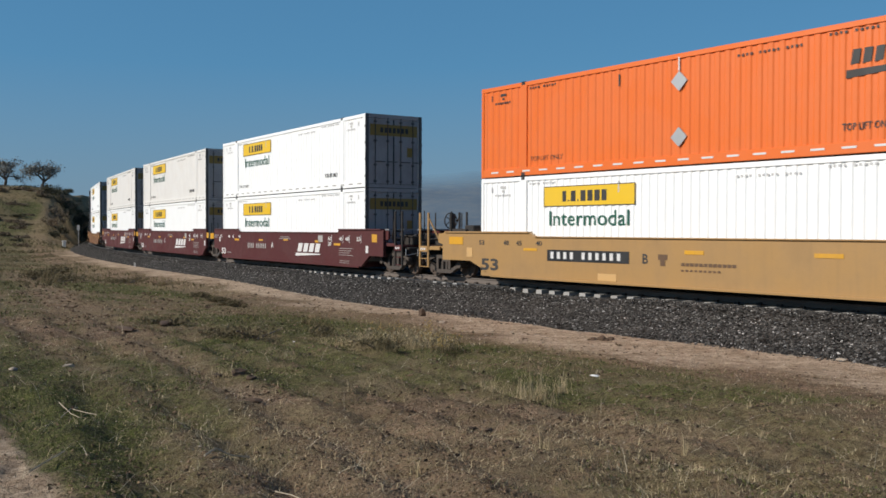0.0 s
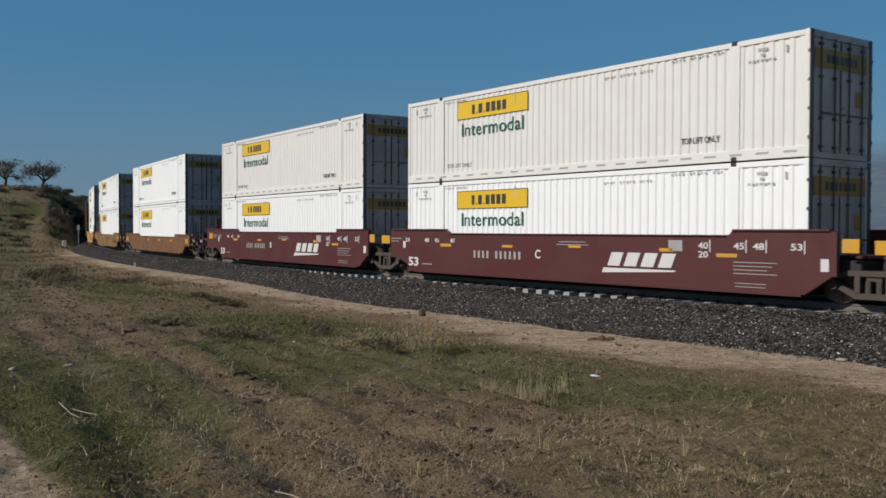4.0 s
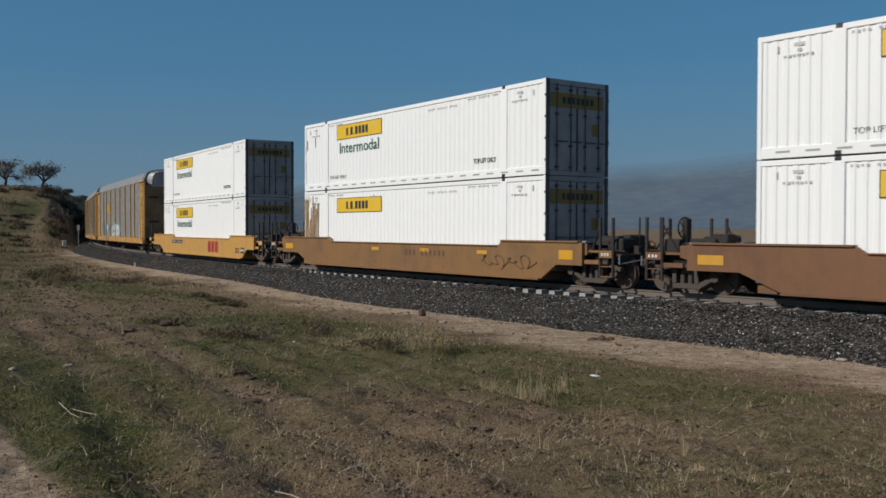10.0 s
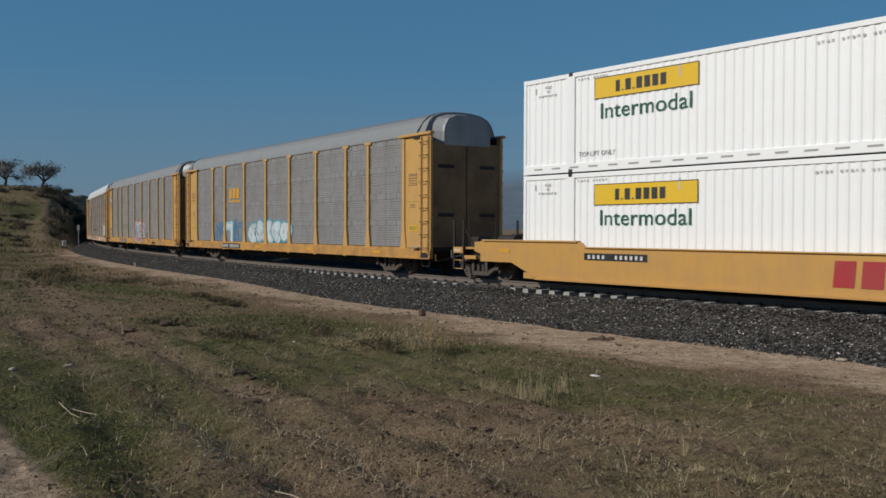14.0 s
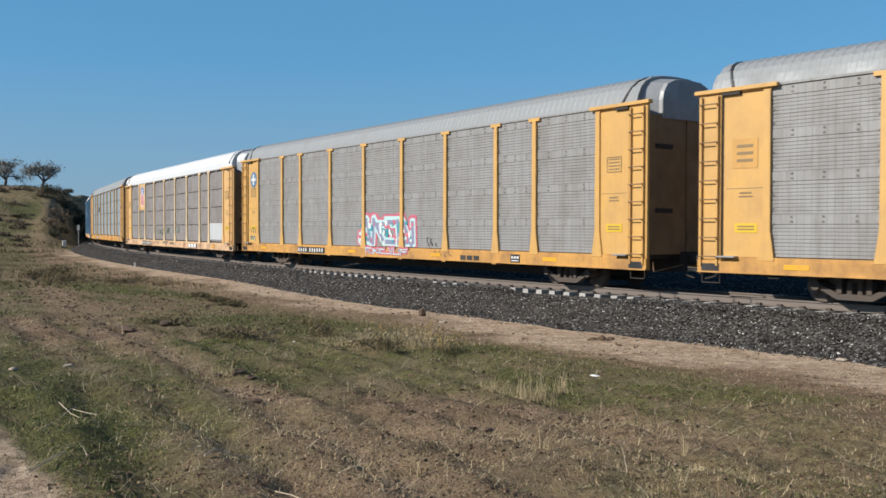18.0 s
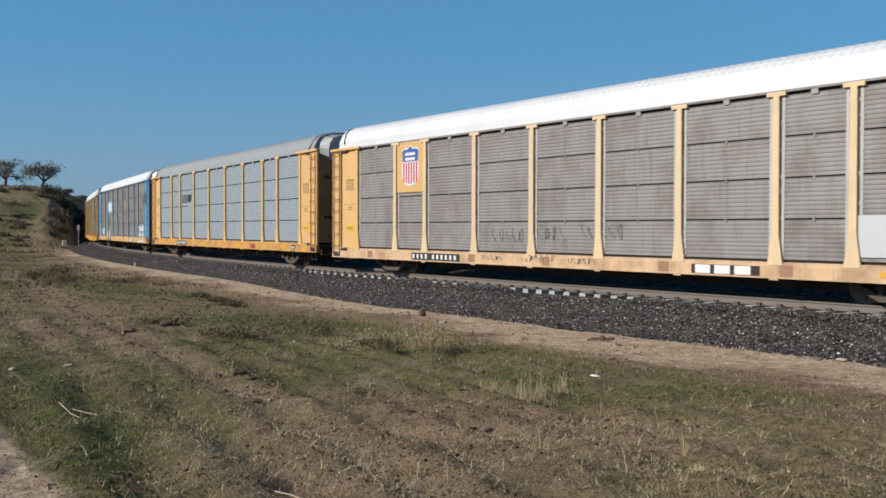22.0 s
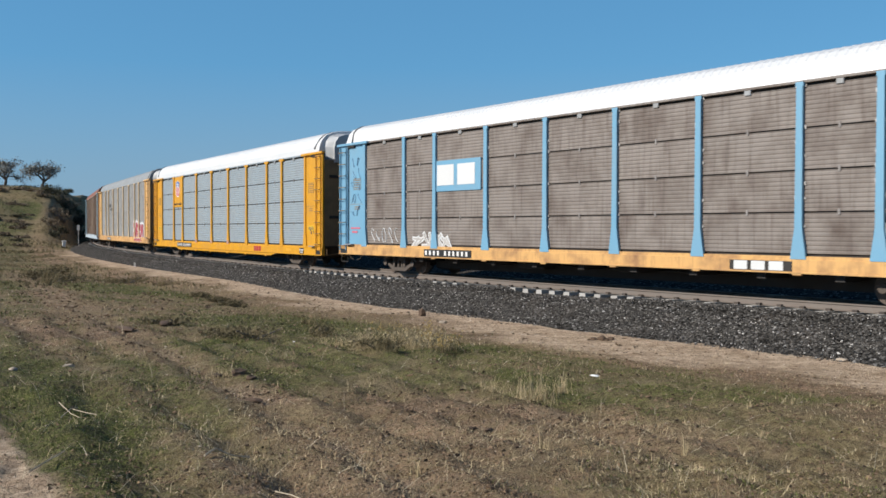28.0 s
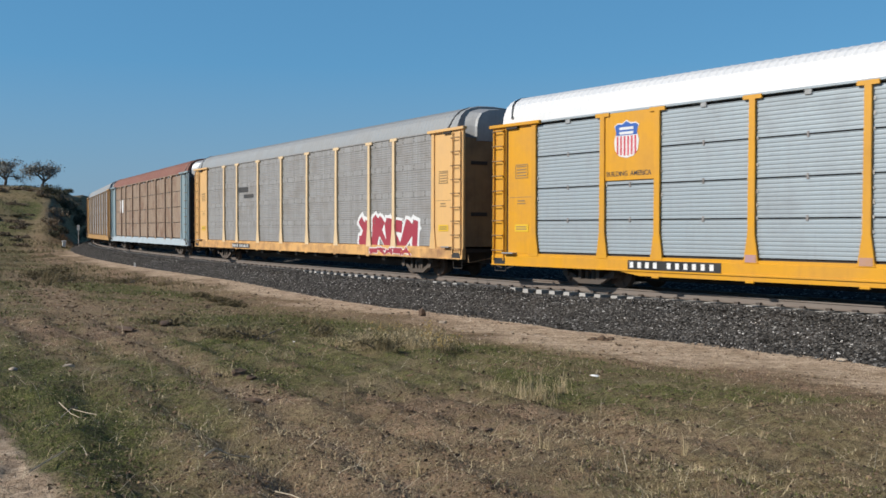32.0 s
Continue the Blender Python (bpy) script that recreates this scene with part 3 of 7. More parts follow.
def ballast_places(k, seed, s0, s1, d0, d1):
    r = np.random.default_rng(seed)
    s, d = r.uniform(s0, s1, k), r.uniform(d0, d1, k)
    h = np.interp(d, prof_d, prof_h)
    h = h + np.where((d > 1.1) & (d < 2.0), bared(s), 0)
    x, y, th = np.interp(s, line_s, line_x), np.interp(s, line_s, line_y), np.interp(s, line_s, line_th)
    c = radians(CANT)
    o, up = d * math.cos(c) + h * math.sin(c), h * math.cos(c) - d * math.sin(c)
    return x + np.sin(th) * o, y - np.cos(th) * o, GRADE * s + up, r


for name, k, seed, mt, big in (("ballast_stones", 48000, 31, STONE, 0.036), ("pale_ballast_stones", 4200, 32, LIGHTSTONE, 0.028)):
    x, y, z, r = ballast_places(k, seed, -8, 48, 1.15, 4.15)
    me = scatter_stones(name, x, y, z, r.uniform(0.55, 1.25, k) * big, mt, 0.75, seed)
    tagged(new(name, me), "angular ballast stones beside the rails", "stones", kind="stuff")
x, y, z, r = ballast_places(16000, 34, -62, -8, 1.3, 4.1)
tagged(new("far_ballast_stones", scatter_stones("far_ballast_stones", x, y, z - 0.01, r.uniform(0.5, 1.2, 16000) * 0.06, STONE, 0.7, 34)), "angular ballast stones along the far curve", "stones", kind="stuff")
x, y, z, r = ballast_places(9000, 33, 4, 48, -1.2, 1.2)
tagged(new("ballast_between_rails", scatter_stones("ballast_between_rails", x, y, z - 0.01, r.uniform(0.5, 1.1, 9000) * 0.035, STONE, 0.75, 33)), "ballast stones between the rails", "stones", kind="stuff")

# clods and pebbles
CLOD = flat_mix("dry soil clod", (0.022, 0.014, 0.009), (0.27, 0.18, 0.112))
PEBBLE = flat_mix("field pebble", (0.07, 0.05, 0.035), (0.58, 0.47, 0.36))
x, y, rad, r = field(125000, 41)
cv = cover(x, y)
crumbs = fbm(x, y, 0.7, 4, 43)
keep = r.uniform(0, 1, len(x)) < np.clip(0.75 - cv[:, 0] * 0.9 - cv[:, 1] * 0.25 + 1.3 * crumbs, 0.03, 1)
s_, d_ = track_coords(x, y)
keep &= (d_ > 4.3) & ((d_ > 7.5) | (r.uniform(0, 1, len(x)) < 0.3))
x, y, rad = x[keep], y[keep], rad[keep]
size = r.uniform(0.15, 1, len(x)) ** 2.6 * (0.010 + 0.0018 * rad)
tagged(new("soil_clods", scatter_stones("soil_clods", x, y, ground_height(x, y) + size * 0.12, size, CLOD, 0.6, 41)), "crumbled brown soil clods", "soil", kind="stuff")
x, y, rad, r = field(22000, 42)
s_, d_ = track_coords(x, y)
keep = (d_ > 3.9) & (r.uniform(0, 1, len(x)) < np.where(d_ < 7.5, 1.0, 0.22))
x, y, rad = x[keep], y[keep], rad[keep]
size = r.uniform(0.2, 1, len(x)) ** 2.4 * (0.005 + 0.0013 * rad)
tagged(new("pebbles", scatter_stones("pebbles", x, y, ground_height(x, y) + size * 0.2, size, PEBBLE, 0.6, 42)), "pale pebbles strewn over the dirt", "stones", kind="stuff")

# grass and straw
GRASS = flat_mix("short green grass", (0.034, 0.050, 0.008), (0.16, 0.165, 0.048), 0.7)
STRAW = flat_mix("dry straw", (0.17, 0.125, 0.065), (0.62, 0.50, 0.31), 0.7)
x, y, rad, r = field(230000, 51)
cv = cover(x, y)
patch = fbm(x, y, 0.6, 3, 52)
keep = r.uniform(0, 1, len(x)) < np.clip((cv[:, 0] + 0.9 * patch - 0.38) * 1.6, 0, 1) * (1 - cv[:, 1])
s_, d_ = track_coords(x, y)
keep &= (d_ > 6)
x, y, rad = x[keep], y[keep], rad[keep]
h = r.uniform(0.4, 1.3, len(x)) * (0.016 + 0.0015 * rad)
tagged(new("green_grass", scatter_blades("green_grass", x, y, ground_height(x, y), h, 0.002 + 0.0007 * rad, r.uniform(0.3, 1.0, len(x)), GRASS, 51)), "thin short green grass", "grass", kind="stuff")
x, y, rad, r = field(190000, 53)
cv = cover(x, y)
patch = fbm(x, y, 1.1, 4, 54)
keep = r.uniform(0, 1, len(x)) < np.clip((0.38 + 0.9 * patch + 0.25 * cv[:, 2] - 0.4 * cv[:, 0]) * 0.9, 0.03, 1) * (1 - 0.8 * cv[:, 1])
s_, d_ = track_coords(x, y)
keep &= (d_ > 5)
x, y, rad = x[keep], y[keep], rad[keep]
lie = r.uniform(0, 1, len(x)) < 0.72
h = r.uniform(0.3, 1.3, len(x)) ** 1.6 * np.where(lie, 0.06, 0.06)
tagged(new("dry_straw", scatter_blades("dry_straw", x, y, ground_height(x, y) + 0.006, h, 0.0021 + 0.00042 * rad, np.where(lie, r.uniform(0.98, 1.1, len(x)), r.uniform(0.1, 0.8, len(x))), STRAW, 53)), "dry straw and dead stems", "grass", kind="stuff")


# long bleached stalks lying about
STALK = flat_mix("bleached stalk", (0.34, 0.27, 0.17), (0.62, 0.53, 0.38), 0.7)
x, y, rad, r = field(1500, 57, 5.0, 26, 30)
s_, d_ = track_coords(x, y)
keep = d_ > 7.5
x, y, rad = x[keep], y[keep], rad[keep]
h = r.uniform(0.25, 1, len(x)) ** 2 * 0.42 + 0.05
tagged(new("fallen_stalks", scatter_blades("fallen_stalks", x, y, ground_height(x, y) + 0.018, h, r.uniform(0.4, 1, len(x)) * (0.003 + 0.00035 * rad), r.uniform(0.97, 1.08, len(x)), STALK, 57)), "long bleached stalks lying on the grass", "straw", kind="stuff")

# rough grass on the far field and the hill
HILLGRASS = flat_mix("rough hill grass", (0.065, 0.062, 0.026), (0.22, 0.18, 0.10), 0.9)


def line_places(k, seed, s0, s1, d0, d1, cell, low):
    r = np.random.default_rng(seed)
    s, d = r.uniform(s0, s1, k), r.uniform(d0, d1, k)
    x, y, th = np.interp(s, line_s, line_x), np.interp(s, line_s, line_y), np.interp(s, line_s, line_th)
    x, y = x + np.sin(th) * d, y - np.cos(th) * d
    keep = r.uniform(0, 1, k) < np.clip(low + 1.6 * fbm(x, y, cell, 4, seed), 0.02, 1)
    return x[keep], y[keep], r


for name, k, seed, s0, s1, d0, d1, cell, tall, wide in (("hill_grass", 40000, 71, -128, -48, 3.5, 45, 6, 0.26, 0.12), ("far_field_grass", 42000, 72, -52, 16, 5.6, 26, 3, 0.14, 0.05)):
    x, y, r = line_places(k, seed, s0, s1, d0, d1, cell, 0.42)
    tagged(new(name, scatter_blades(name, x, y, ground_height(x, y), r.uniform(0.4, 1.2, len(x)) * tall, r.uniform(0.4, 1, len(x)) * wide, r.uniform(0.2, 1.0, len(x)), HILLGRASS, seed)), "rough dull green and brown grass", "grass", kind="stuff")


def height_at(x, y):
    return float(ground_height(np.array([x]), np.array([y]))[0])


TAN = flat_mix("dead grass stem", (0.26, 0.195, 0.11), (0.56, 0.45, 0.27), 0.75)
OLIVE = flat_mix("olive brush twig", (0.10, 0.085, 0.045), (0.30, 0.23, 0.12), 0.8)
YELLOWTIP = flat_mix("yellow seed head", (0.33, 0.22, 0.07), (0.46, 0.33, 0.13), 0.8)


def tuft(x, y, radius, height, count, material, label, seed, tips=0, lean=0.65, width=0.0045):
    r = np.random.default_rng(seed)
    t = thing("dry_grass_tuft", label, "grass tuft", "dry tufts on the field", pose(x, y, height_at(x, y)))
    k = max(3, count // 22)
    which = r.integers(0, k, count)
    a, q = r.uniform(0, 6.28, k)[which], (radius * np.abs(r.normal(0, 0.6, k)))[which]
    px, py = np.cos(a) * q + r.normal(0, radius * 0.09, count), np.sin(a) * q + r.normal(0, radius * 0.09, count)
    height = height * (r.uniform(0.3, 1.15, k) ** 1.3)[which]
    tagged(part("stem_clump", scatter_blades("stem_clump", px, py, np.zeros(count), height * r.uniform(0.15, 1.15, count) ** 1.2 * np.exp(-(q / radius) ** 2 * 0.35), np.full(count, width), r.uniform(0.05, lean, count), material, seed), None, t), kind="stuff")
    if tips:
        i = r.integers(0, count, tips)
        tagged(part("seed_clump", scatter_stones("seed_clump", px[i] * 1.2, py[i] * 1.2, height[i] * r.uniform(0.6, 0.95, tips), np.full(tips, 0.014), YELLOWTIP, 1.2, seed), None, t), kind="stuff")
    return t


tuft(1.12, 11.75, 0.55, 0.5, 620, TAN, "tall pale dry grass tuft on bare soil", 61, lean=0.9, width=0.0045)
tuft(1.5, 12.0, 0.2, 0.3, 160, TAN, "thin pale dry grass tuft", 62)
tuft(0.5, 11.6, 0.25, 0.22, 140, TAN, "thin pale dry grass tuft", 63)
for k, (x, y, rr, hh) in enumerate(((-1.5, 17.3, 0.5, 0.42), (-0.95, 18.3, 0.55, 0.55), (-0.5, 17.4, 0.5, 0.5), (-0.05, 17.2, 0.42, 0.45), (-2.0, 18.0, 0.4, 0.35), (-1.1, 16.4, 0.4, 0.3), (-0.35, 19.4, 0.5, 0.45))):
    tuft(x, y, rr * 1.15, hh, 420, OLIVE if k % 2 else TAN, "dry brushy weeds with dull stems", 70 + k, 90 if k in (1, 3, 6) else 0, 1.0, 0.006)
for k, (x, y, rr, hh) in enumerate(((1.9, 9.6, 0.12, 0.2), (2.2, 8.4, 0.15, 0.18), (0.1, 11.0, 0.14, 0.22), (-1.1, 11.1, 0.16, 0.2), (3.2, 9.3, 0.12, 0.2), (-2.6, 9.2, 0.15, 0.16), (0.9, 8.2, 0.1, 0.2), (3.7, 11.4, 0.15, 0.22), (-4.6, 10.2, 0.15, 0.2), (2.9, 7.6, 0.12, 0.16), (-0.2, 7.1, 0.1, 0.18), (4.6, 12.6, 0.15, 0.22))):
    tuft(x, y, rr, hh, 45, TAN, "few dry stems standing in thin grass", 90 + k, 0, 0.7)
for k, (x, y, rr, hh) in enumerate(((-16.3, 38.4, 1.3, 0.45), (-15.4, 43.2, 1.1, 0.5), (-3.4, 23.0, 0.7, 0.4), (-6.0, 20.1, 0.5, 0.16), (-6.3, 18.2, 0.5, 0.16), (-18.6, 44, 1.2, 0.5), (-12.2, 40.5, 0.8, 0.4), (-21.0, 52.0, 1.4, 0.6))):
    tuft(x, y, rr, hh, 520, OLIVE, "low olive-brown weed clump", 110 + k, 0, 0.9, 0.009)


def stick(points, r, label, seed):
    t = thing("dead_stick", label, "stick", "sticks lying on the field")
    bm = bmesh.new()
    pts = [(x, y, height_at(x, y) + 0.035 + dz) for x, y, dz in points]
    for k, (p, q) in enumerate(zip(pts, pts[1:])):
        rod(bm, p, q, r * (1 - 0.15 * k), 6, r * (1 - 0.15 * (k + 1)))
    part("twig", bm, paint("bleached wood", (0.50, 0.41, 0.29), 0.8, 0, (0.25, 0.19, 0.13), 0.5), t)


stick([(-1.71, 6.7, 0), (-1.67, 6.86, 0.02), (-1.58, 6.98, 0), (-1.5, 7.25, 0.02)], 0.008, "bleached bent stick on thin grass", 1)
stick([(-2.73, 6.16, 0), (-2.71, 6.38, 0.02), (-2.67, 6.6, 0)], 0.006, "bleached straight stick on the dirt", 2)
stick([(-1.12, 6.23, 0), (-1, 6.16, 0.02), (-0.85, 6.03, 0)], 0.005, "short bleached stick on soil", 3)
stick([(-3.3, 8.09, 0), (-3.4, 8.56, 0.02), (-3.47, 8.9, 0)], 0.0045, "thin bleached stick in grass", 4)
stick([(-3.65, 8.9, 0), (-3.24, 8.16, 0.02), (-3.1, 7.99, 0)], 0.004, "thin bleached stick in grass", 5)
stick([(-3.45, 8.73, 0), (-3.25, 8.5, 0.02), (-3.06, 8.29, 0)], 0.004, "thin bleached stick in grass", 6)


def boulder(name, x, y, size, material, label, category, seed, sq=(1, 1, 0.6)):
    bm = bmesh.new()
    bmesh.ops.create_icosphere(bm, subdivisions=2, radius=1)
    r = random.Random(seed)
    for v in bm.verts:
        v.co *= 0.8 + 0.35 * noise.noise(v.co * 1.3 + Vector((seed, 0, 0))) + 0.12 * r.random()
        v.co = Vector((v.co.x * size * sq[0], v.co.y * size * sq[1], v.co.z * size * sq[2]))
    ob = new(name, finish(name, bm, material))
    ob.matrix_basis = pose(x, y, height_at(x, y) + size * sq[2] * 0.35, 0, 0, seed * 40)
    return tagged(ob, label, category)


ROCK = paint("pale field rock", (0.36, 0.29, 0.22), 0.85, 0, (0.25, 0.2, 0.15), 0.4)
DARKCLOD = paint("dark upturned soil", (0.085, 0.05, 0.031), 0.95, 0, (0.15, 0.10, 0.06), 0.6, bump=0.8)
WHITEBIT = paint("white scrap", (0.75, 0.74, 0.72), 0.6)
boulder("rock", 7.55, 17.75, 0.10, ROCK, "flat pale rock at the edge of the ballast", "rock", 3, (1.6, 1, 0.45))
boulder("rock", -5.44, 11.87, 0.06, ROCK, "small pale stone on the field", "rock", 4)
boulder("rock", -4.95, 12.4, 0.06, ROCK, "small pale stone on the field", "rock", 5, (1.4, 1, 0.5))
boulder("rock", 0.0, 25.2, 0.12, ROCK, "small flat stone on the sandy strip", "rock", 6, (1.5, 1, 0.4))
boulder("soil_lump", -0.6, 27.2, 0.17, DARKCLOD, "dark brown soil lump on the sandy strip", "soil lump", 7, (0.8, 0.8, 1.1))
for k, (dx, dy, sz) in enumerate(((0, 0, 0.14), (0.22, 0.05, 0.10), (-0.2, -0.06, 0.09), (0.1, -0.12, 0.07))):
    boulder("soil_lump", 3.6 + dx, 21.3 + dy, sz, DARKCLOD, "dark broken lump of earth and roots", "soil lump", 11 + k)
boulder("white_scrap", 2.37, 14.66, 0.07, WHITEBIT, "small white scrap on the ground", "litter", 17, (1.5, 0.8, 0.4))
boulder("white_scrap", -2.87, 18.06, 0.03, WHITEBIT, "tiny white scrap in the grass", "litter", 18)
for k, (x, y, sz, sq) in enumerate(((-2.62, 12.0, 0.11, (1.3, 0.9, 0.6)), (-2.95, 12.2, 0.09, (1.6, 1, 0.5)), (-2.4, 11.7, 0.08, (1, 1, 0.6)), (0.25, 9.2, 0.05, (2.4, 0.8, 0.5)), (0.45, 9.35, 0.04, (2, 0.8, 0.5)), (-5.9, 20.0, 0.22, (2.0, 0.8, 0.35)), (-6.2, 18.15, 0.2, (2.2, 0.8, 0.3)), (-2.0, 9.9, 0.07, (1.6, 1, 0.5)))):
    boulder("soil_lump", x, y, sz, DARKCLOD, "upturned dark soil clod in the grass", "soil lump", 20 + k, sq)
tuft(-2.8, 12.05, 0.5, 0.24, 300, TAN, "matted dry grass beside an upturned clod", 131, 0, 0.95)

# ---- hill: oaks and brush ----
# Leaf and bark colours are lightened to carry distance haze.
LEAF = flat_mix("sparse oak leaf lightened for haze", (0.16, 0.165, 0.15), (0.30, 0.29, 0.25), 0.8)
BARK = paint("oak bark lightened for haze", (0.12, 0.108, 0.10), 0.9, 0, (0.09, 0.075, 0.06), 0.5)
BRUSH = flat_mix("dark brush leaf", (0.030, 0.030, 0.018), (0.095, 0.085, 0.05), 0.85)
DRYBRUSH = flat_mix("brown brush twig", (0.10, 0.075, 0.05), (0.24, 0.18, 0.12), 0.85)


def leaf_cloud(points, size, material, name, seed):
    r = np.random.default_rng(seed)
    p = np.array(points)
    k = len(p)
    a, b = r.normal(0, 1, (k, 3)), r.normal(0, 1, (k, 3))
    a /= np.linalg.norm(a, axis=1)[:, None]
    b /= np.linalg.norm(b, axis=1)[:, None]
    sz = size * r.uniform(0.5, 1.3, (k, 1))
    q = np.stack([p + a * sz, p + b * sz * 0.6, p - a * sz * 0.8, p - b * sz * 0.6], 1)
    me = bpy.data.meshes.new(name)
    me.from_pydata(q.reshape(-1, 3).tolist(), [], (np.arange(k)[:, None] * 4 + np.arange(4)).tolist())
    me.materials.append(material)
    return me


def oak(x, y, height, spread, seed, label):
    r = random.Random(seed)
    t = thing("oak_tree", label, "tree", "oaks on the hill crest", pose(x, y, height_at(x, y) - 0.1))
    tips = []
    limbs = []

    def grow(p, d, length, rad, depth):
        mid_ = p + d * length * 0.5 + Vector((r.uniform(-1, 1), r.uniform(-1, 1), r.uniform(-0.5, 0.5))) * length * 0.10
        q = mid_ + (d + Vector((r.uniform(-1, 1), r.uniform(-1, 1), r.uniform(-0.6, 0.4))) * 0.25).normalized() * length * 0.5
        limbs.append((p, mid_, rad, rad * 0.85, depth))
        limbs.append((mid_, q, rad * 0.85, rad * 0.65, depth))
        if depth == 0:
            tips.append(q)
            return
        if depth < 3:
            tips.append(q)
        for _ in range(3):
            out = Vector((r.uniform(-1, 1), r.uniform(-1, 1), r.uniform(-0.55, 0.9)))
            out.x *= spread
            out.y *= spread
            grow(q, (d * 0.5 + out).normalized(), length * r.uniform(0.66, 0.88), rad * 0.62, depth - 1)
    grow(Vector((0, 0, 0)), Vector((0.12, 0, 1)).normalized(), height * 0.15, height * 0.028, 5)
    trunk = bmesh.new()
    for p, q, a, b, depth in limbs[:2]:
        rod(trunk, p, q, a, 9, b)
    part("trunk", trunk, BARK, t, "short dark trunk")
    bm = bmesh.new()
    for p, q, a, b, depth in limbs[2:]:
        if depth == 4:
            part("limb", rod(bmesh.new(), p, q, a, 7, b), BARK, t, "crooked dark limb")
        else:
            rod(bm, p, q, a, 6 if depth > 1 else 3, b)
    tagged(part("twig_clump", bm, BARK, t), kind="stuff")
    pts = []
    for q in tips:
        for _ in range(7):
            pts.append(tuple(q + Vector((r.gauss(0, 1), r.gauss(0, 1), r.gauss(0, 0.9))) * height * 0.028))
    part("crown", leaf_cloud(pts, height * 0.0135, LEAF, "crown", seed), None, t, "thin winter crown with many gaps")


def bush(x, y, w, h, material, seed, label, leaf=0.13, many=70, group="brush on the cut bank"):
    r = np.random.default_rng(seed)
    t = thing("bush", label, "bush", group, pose(x, y, height_at(x, y) - (0.1 if leaf > 0.1 else 0.02)))
    c = r.normal(0, 1, (7, 3)) * [w * 0.3, w * 0.3, h * 0.18] + [0, 0, h * 0.45]
    pts = np.concatenate([q + r.normal(0, 1, (many, 3)) * [w * 0.16, w * 0.16, h * 0.17] for q in c])
    pts[:, 2] = np.abs(pts[:, 2])
    part("foliage", leaf_cloud(pts.tolist(), leaf, material, "leaves", seed), None, t)
    bm = bmesh.new()
    for q in c:
        rod(bm, (0, 0, 0), tuple(q), 0.03 * min(1, w), 4, 0.012 * min(1, w))
    tagged(part("stem_clump", bm, BARK, t), kind="stuff")


def at_line(s, d):
    p = beside(s, d, 0)
    return p.x, p.y


oak(-67.0, 157.0, 11.2, 1.25, 5, "wide oak with bare dark limbs on the crest")
oak(-75.6, 162.5, 11.5, 1.25, 9, "smaller oak with thin crown on the crest")
oak(-81.5, 166.0, 11.5, 1.25, 12, "oak partly hidden at the crest")
rb = random.Random(44)
for k in range(56):
    s, d = rb.uniform(-128, -70), rb.uniform(3.6, 8.5)
    if s > -92 and (d > 6.8 or k % 3):
        continue
    x, y = at_line(s, d)
    bush(x, y, rb.uniform(1.2, 2.6), rb.uniform(0.8, 1.7), BRUSH if rb.random() < (0.8 if s < -92 else 0.35) else DRYBRUSH, 200 + k, "dark leafless brush on the cut bank")
for k in range(64):
    s, d = rb.uniform(-118, -56), rb.uniform(8.5, 24)
    x, y = at_line(s, d)
    bush(x, y, rb.uniform(0.9, 2.0), rb.uniform(0.25, 0.6), DRYBRUSH if rb.random() < 0.75 else BRUSH, 260 + k, "low brown brush on the hillside")
# brush beyond the track
for k in range(14):
    x, y = 4 + rb.uniform(-9, 9), 96 + rb.uniform(-10, 14)
    bush(x, y, rb.uniform(3, 5), rb.uniform(3.0, 5.2), DRYBRUSH if rb.random() < 0.5 else BRUSH, 300 + k, "leafless brush in the valley beyond the track")

# low weeds on the near field
WEED = flat_mix("dull olive weed", (0.05, 0.042, 0.022), (0.24, 0.19, 0.105), 0.85)
PALEWEED = flat_mix("pale dry weed", (0.17, 0.135, 0.075), (0.48, 0.39, 0.24), 0.85)
for k, (x, y, w, h, mt) in enumerate(((-3.7, 18.6, 1.0, 0.30, WEED), (-4.35, 18.5, 0.8, 0.22, WEED), (-2.55, 19.6, 0.6, 0.28, WEED), (-1.5, 17.5, 0.8, 0.34, PALEWEED), (-0.9, 18.3, 0.9, 0.42, PALEWEED), (-0.3, 17.6, 0.8, 0.36, PALEWEED), (-1.2, 16.8, 0.5, 0.2, WEED), (-17.7, 40.7, 1.6, 0.45, WEED), (-16.5, 40.0, 1.2, 0.35, WEED), (-14.2, 42.4, 1.3, 0.42, WEED), (-8.6, 33.5, 0.7, 0.25, WEED), (-7.4, 31.2, 0.7, 0.22, WEED), (-6.6, 29.5, 0.6, 0.2, WEED), (-20.5, 50.0, 1.5, 0.5, WEED), (-5.9, 20.2, 0.8, 0.12, WEED))):
    bush(x, y, w, h, mt, 400 + k, "low pale dry weed clump on the field" if mt is PALEWEED else "low olive weed clump on the field", 0.012 + 0.0006 * y, 210, "weed clumps on the field")

# ---- line-side markers ----
PAINTWHITE = paint("white marker paint", (0.70, 0.69, 0.66), 0.7, 0, (0.4, 0.36, 0.3), 0.35)


def marker_post(s, d, h, w, label):
    x, y = at_line(s, d)
    t = thing("marker_post", label, "marker post", at=pose(x, y, height_at(x, y) - 0.05, 0, 4, 20))
    part("stake", boxes((-w, w, -w, w, 0, h), bevel=w * 0.3), PAINTWHITE, t)
    part("cap", boxes((-w * 1.2, w * 1.2, -w * 1.2, w * 1.2, h, h + w), bevel=w * 0.3), PAINTWHITE, t)


marker_post(-60.5, 4.1, 0.62, 0.2, "short white concrete marker beside the ballast")
